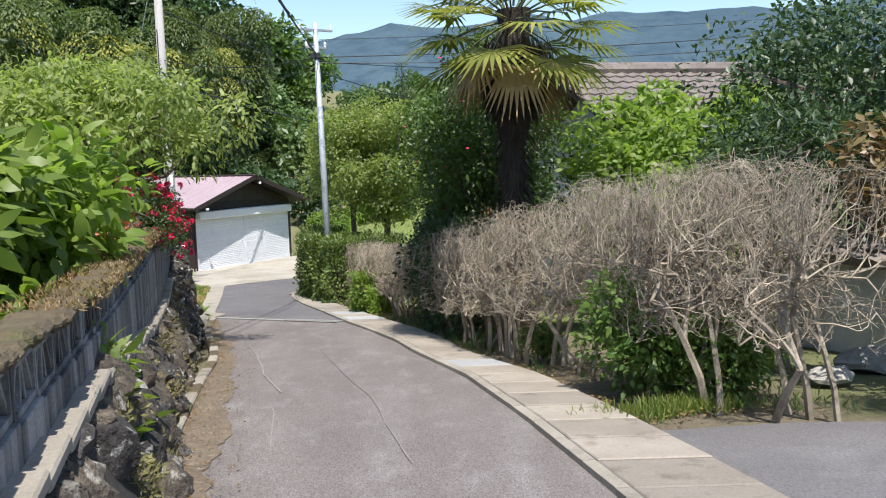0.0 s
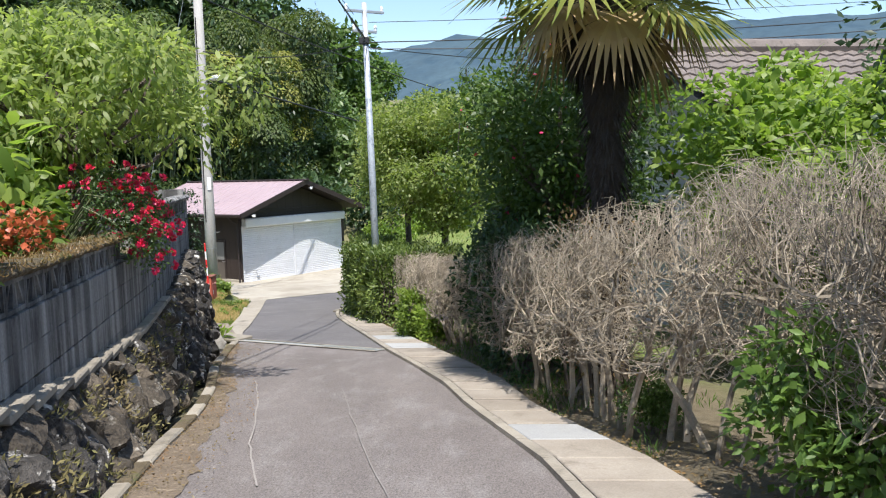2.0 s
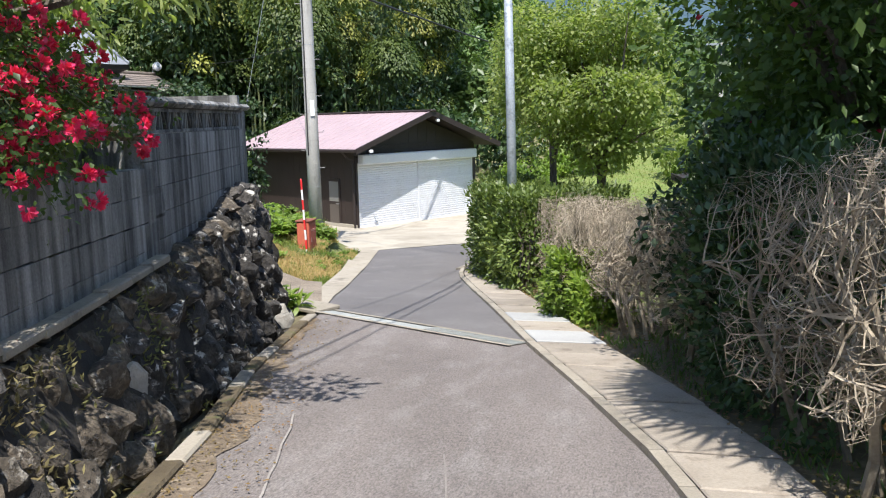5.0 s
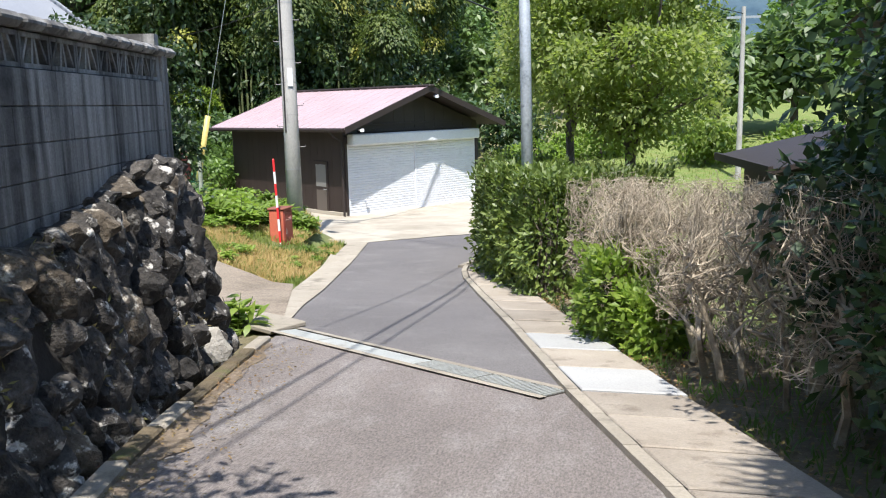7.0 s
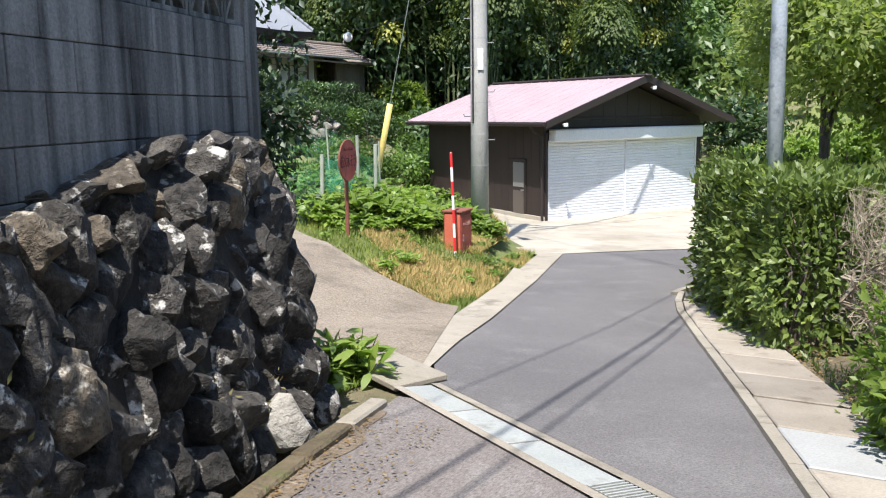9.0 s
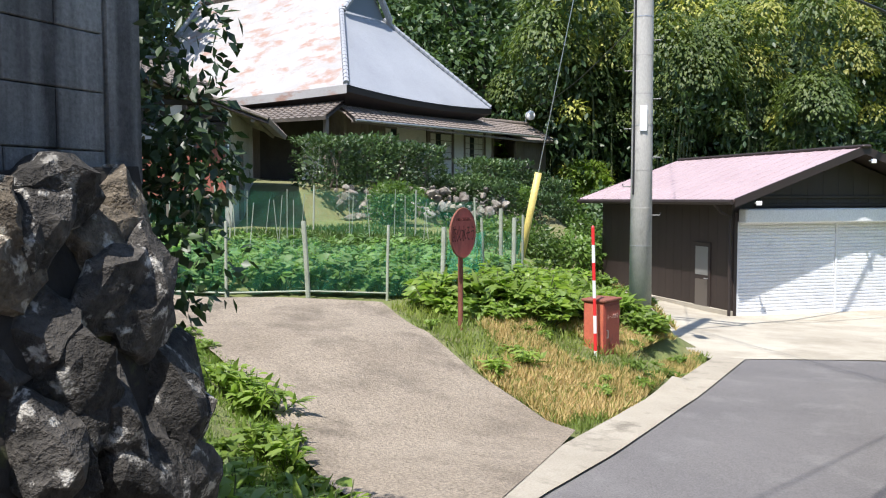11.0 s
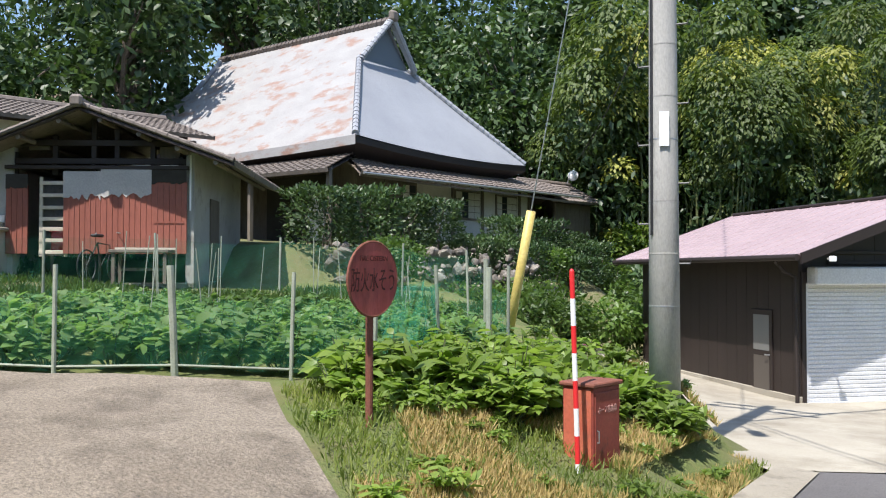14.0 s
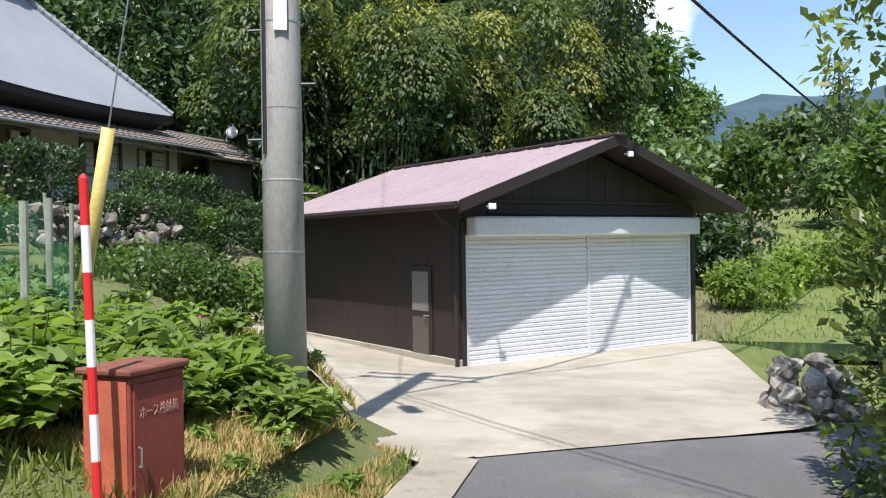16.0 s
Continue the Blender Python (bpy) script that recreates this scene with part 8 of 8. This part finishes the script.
prc = pierced(BLOCK)
for k in range(42):
    s = -16.0 + 0.4 * k
    if s < STEP - 0.3:
        o = part("pierced_block", prc, None, wall_low)
        o.location = (s, 0.0, low_top(s + 0.2) - 0.26)
for r in range(5):
    z = 0.62 - 0.2 * r - 0.2
    s = STEP + (0.2 if r % 2 else 0.0)
    if r % 2:
        o = part("block", half, None, wall_high)
        o.location = (STEP, 0.0, z)
    while s < WALL_END - 0.15:
        if z > crest(s + 0.2) - 0.18:
            o = part("block", blk if s + 0.4 <= WALL_END + 0.01 else half, None, wall_high)
            o.location = (s, 0.0, z)
        s += 0.4
s = STEP
while s < WALL_END - 0.15:
    o = part("pierced_block", prc, None, wall_high)
    o.location = (s, 0.0, 0.62)
    s += 0.4
part("end_post", Mesh().box(WALL_END - 0.03, -0.01, -0.1, WALL_END + 0.12, 0.15, 0.86, bevel=0.01), BLOCK, wall_high)
# rounded coping stones
s = STEP - 0.05
while s < WALL_END + 0.1:
    o = part("coping_stone", Mesh().box(0.003, -0.05, 0.0, 0.297, 0.19, 0.075, bevel=0.03).data("coping", BLOCK), None, wall_high)
    o.location = (s, 0.0, 0.825)
    s += 0.3
# mossy crust on the low wall
ms = Mesh()
for s in np.arange(-16.0, STEP, 0.12):
    z = low_top(s) - 0.06
    w = 0.035 + 0.05 * noise.noise((s * 2.7, 0, 0))
    ms.box(s, -w, z, s + 0.13, 0.14 + w, z + 0.06 + 0.07 * noise.noise((s * 3.7, 1, 0)), bevel=0.03)
part("moss_crust", ms, MOSS, wall_low, "dry brown moss crust")
rngm = np.random.default_rng(210)
P = [(s_, o_, low_top(s_) + 0.0) for s_, o_ in zip(rngm.random(4200) * 10.0 - 6.8, rngm.random(4200) * 0.42 - 0.14)]
part("moss_tufts", leaf_data("moss_tufts", np.array(P), rngm.normal(size=(4200, 3)) * 0.6 + [0, 0, 0.8], rngm.normal(size=(4200, 3)), 0.035, 0.008, L_RUST), None, wall_low)
# slabs over the covered drain on the garden side
cover = thing("pavement_slabs", Matrix.Identity(4), "row of weathered concrete drain covers beside the lane", "pavement", kind="structure")
y = -7.0
n = 0
while y < 23.6:
    ln = 0.6 if y < 15.5 else 0.75
    y1 = y + ln
    g = 0.012
    a0, a1 = lerp(RIGHT, y), lerp(RIGHT, y1)
    w0, w1 = lerp(SLABW, y), lerp(SLABW, y1)
    mat = SLAB_WHITE if abs(y - 15.8) < 0.2 or abs(y - 17.3) < 0.2 or abs(y - 9.2) < 0.2 else SLAB
    tz = 0.035 + 0.008 * rngp.random()
    m = Mesh()
    c = [V(a0 + 0.10, y + g, prof(y)), V(a0 + w0, y + g, prof(y)), V(a1 + w1, y1 - g, prof(y1)), V(a1 + 0.10, y1 - g, prof(y1))]
    m.add([p + V(0, 0, -0.1) for p in c] + [p + V(0, 0, tz - 0.008) for p in c] + [p.lerp((c[0] + c[2]) / 2, 0.03) + V(0, 0, tz) for p in c], [(3, 2, 1, 0), (0, 1, 5, 4), (1, 2, 6, 5), (2, 3, 7, 6), (3, 0, 4, 7), (4, 5, 9, 8), (5, 6, 10, 9), (6, 7, 11, 10), (7, 4, 8, 11), (8, 9, 10, 11)])
    part("slab", m, mat, cover)
    k = Mesh().add([V(a0 - 0.01, y + 0.004, prof(y) - 0.1), V(a0 + 0.085, y + 0.004, prof(y) - 0.1), V(a1 + 0.085, y1 - 0.004, prof(y1) - 0.1), V(a1 - 0.01, y1 - 0.004, prof(y1) - 0.1), V(a0, y + 0.004, prof(y) + 0.04), V(a0 + 0.08, y + 0.004, prof(y) + 0.045), V(a1 + 0.08, y1 - 0.004, prof(y1) + 0.045), V(a1, y1 - 0.004, prof(y1) + 0.04)], [(3, 2, 1, 0), (0, 1, 5, 4), (1, 2, 6, 5), (2, 3, 7, 6), (3, 0, 4, 7), (4, 5, 6, 7)])
    part("kerb_stone", k, CONCRETE, cover)
    y = y1
    n += 1
# rounded end of the kerb at the bend
tip = Mesh()
for k in range(9):
    a0, a1 = radians(180 - 14 * k), radians(180 - 14 * (k + 1))
    c0 = V(-3.55, 23.9, 0)
    q = [c0 + V(0.85 * math.cos(a) * r, 1.35 * math.sin(a) * r, 0) for a in (a0, a1) for r in (1.0, 0.9)]
    tip.add([V(p.x, p.y, prof(p.y) - 0.1) for p in q] + [V(p.x, p.y, prof(p.y) + 0.045) for p in q], [(0, 1, 5, 4), (1, 3, 7, 5), (3, 2, 6, 7), (2, 0, 4, 6), (4, 5, 7, 6)])
part("kerb_end", tip, CONCRETE, cover)

# drain across the lane with steel grating
drain = thing("drain_cover", Matrix.Identity(4), "concrete-edged cross drain with steel grating", "drain", kind="structure")
for s0 in (-0.145, 0.145):
    rowsd = []
    for k in range(13):
        f = 0.02 + 0.98 * k / 12
        line = []
        for w in (-0.032, 0.032):
            p = cross(f, s0 + w)
            line.append(V(p.x, p.y, land(p.x, p.y) + 0.014))
        rowsd.append(line)
    m = Mesh().grid(rowsd)
    part("edging", m, CONCRETE, drain)
for k in range(5):
    f0, f1 = 0.02 + 0.196 * k, 0.02 + 0.196 * (k + 1) - 0.006
    c = [cross(f0, -0.108), cross(f1, -0.108), cross(f1, 0.108), cross(f0, 0.108)]
    zc = [land(p.x, p.y) for p in c]
    # under the bars the plate is near-black, for the shade down in the drain
    pan = part("grating", Mesh().add([V(p.x, p.y, z - 0.02) for p, z in zip(c, zc)] + [V(p.x, p.y, z + 0.004) for p, z in zip(c, zc)], [(3, 2, 1, 0), (0, 1, 5, 4), (1, 2, 6, 5), (2, 3, 7, 6), (3, 0, 4, 7), (4, 5, 6, 7)]), DARKIN if k > 2 else GRATE, drain, "galvanised steel grating over a plate darkened for the shaded drain" if k > 2 else "pale chequered steel cover plate")
    nb = 22
    for j in range(nb):
        fa = f0 + (f1 - f0) * (j + 0.2) / nb
        fb = f0 + (f1 - f0) * (j + 0.62) / nb
        if k <= 2:
            continue
        q = [cross(fa, -0.105), cross(fb, -0.105), cross(fb, 0.105), cross(fa, 0.105)]
        part("bar", Mesh().add([V(p.x, p.y, land(p.x, p.y) + 0.006) for p in q] + [V(p.x, p.y, land(p.x, p.y) + 0.016) for p in q], [(0, 1, 5, 4), (1, 2, 6, 5), (2, 3, 7, 6), (3, 0, 4, 7), (4, 5, 6, 7)]), GRATE, pan)
lid = part("lid_slab", Mesh().box(-0.38, -0.22, 0, 0.38, 0.22, 0.05, m=pose(-5.12, 18.05, prof(18.05) + 0.01, 0, 0, -28), bevel=0.01), CONCRETE, drain, "loose concrete lid by the ditch")

# pile of stones at the forecourt corner
pile = thing("stone_pile", Matrix.Identity(4), "corner of stacked grey stones at the forecourt edge", "stone wall", kind="structure")
for k in range(90):
    a, f = rngp.random() * 6.28, rngp.random()
    r = 0.62 * (1 - 0.4 * f)
    sz = 0.20 + 0.12 * rngp.random()
    x, y = -4.72 + r * math.cos(a) * 0.9, 31.3 + r * math.sin(a) * 1.2
    o = part("stone", pale[rngp.integers(3)] if k % 2 == 0 else field[rngp.integers(6)], None, pile)
    o.matrix_basis = Matrix.Translation((x, y, -2.95 + 0.72 * f)) @ Euler((rngp.normal() * 0.4, rngp.normal() * 0.4, rngp.random() * 6.3)).to_matrix().to_4x4() @ Matrix.Diagonal((sz * 1.2, sz, sz * 0.9, 1))
# boulder bank below the farmhouse hedge
bank_w = thing("wall_terrace", Matrix.Identity(4), "rough bank of pale and grey boulders below the farmhouse", "wall", kind="structure")
for k in range(140):
    f, g = rngp.random(), rngp.random()
    p = house_m @ V(-4.4 + 8.0 * f, -3.25 + 0.25 * rngp.normal() - 0.5 * (1 - g), 0)
    sz = 0.16 + 0.24 * rngp.random() ** 1.5
    o = part("stone", pale[rngp.integers(3)] if k % 9 == 0 else field[rngp.integers(6)], None, bank_w)
    o.matrix_basis = Matrix.Translation((p.x, p.y, -0.75 + 0.85 * g)) @ Euler((rngp.normal() * 0.5, rngp.normal() * 0.5, rngp.random() * 6.3)).to_matrix().to_4x4() @ Matrix.Diagonal((sz * 1.25, sz, sz * 0.8, 1))
# garden stones behind the bare hedge
for x, y, sx, sz in ((3.4, 7.4, 0.5, 0.2), (4.1, 8.2, 0.7, 0.35), (2.9, 9.6, 0.4, 0.25), (4.6, 7.0, 0.6, 0.2), (3.7, 6.5, 0.4, 0.12)):
    o = tagged(part("garden_stone", pale[int(x * 10) % 3], None), "pale flat stone in the neighbouring garden", "stone", "garden stones")
    o.matrix_basis = Matrix.Translation((x, y, land(x, y) + sz * 0.25)) @ Matrix.Diagonal((sx, sx * 0.8, sz, 1))
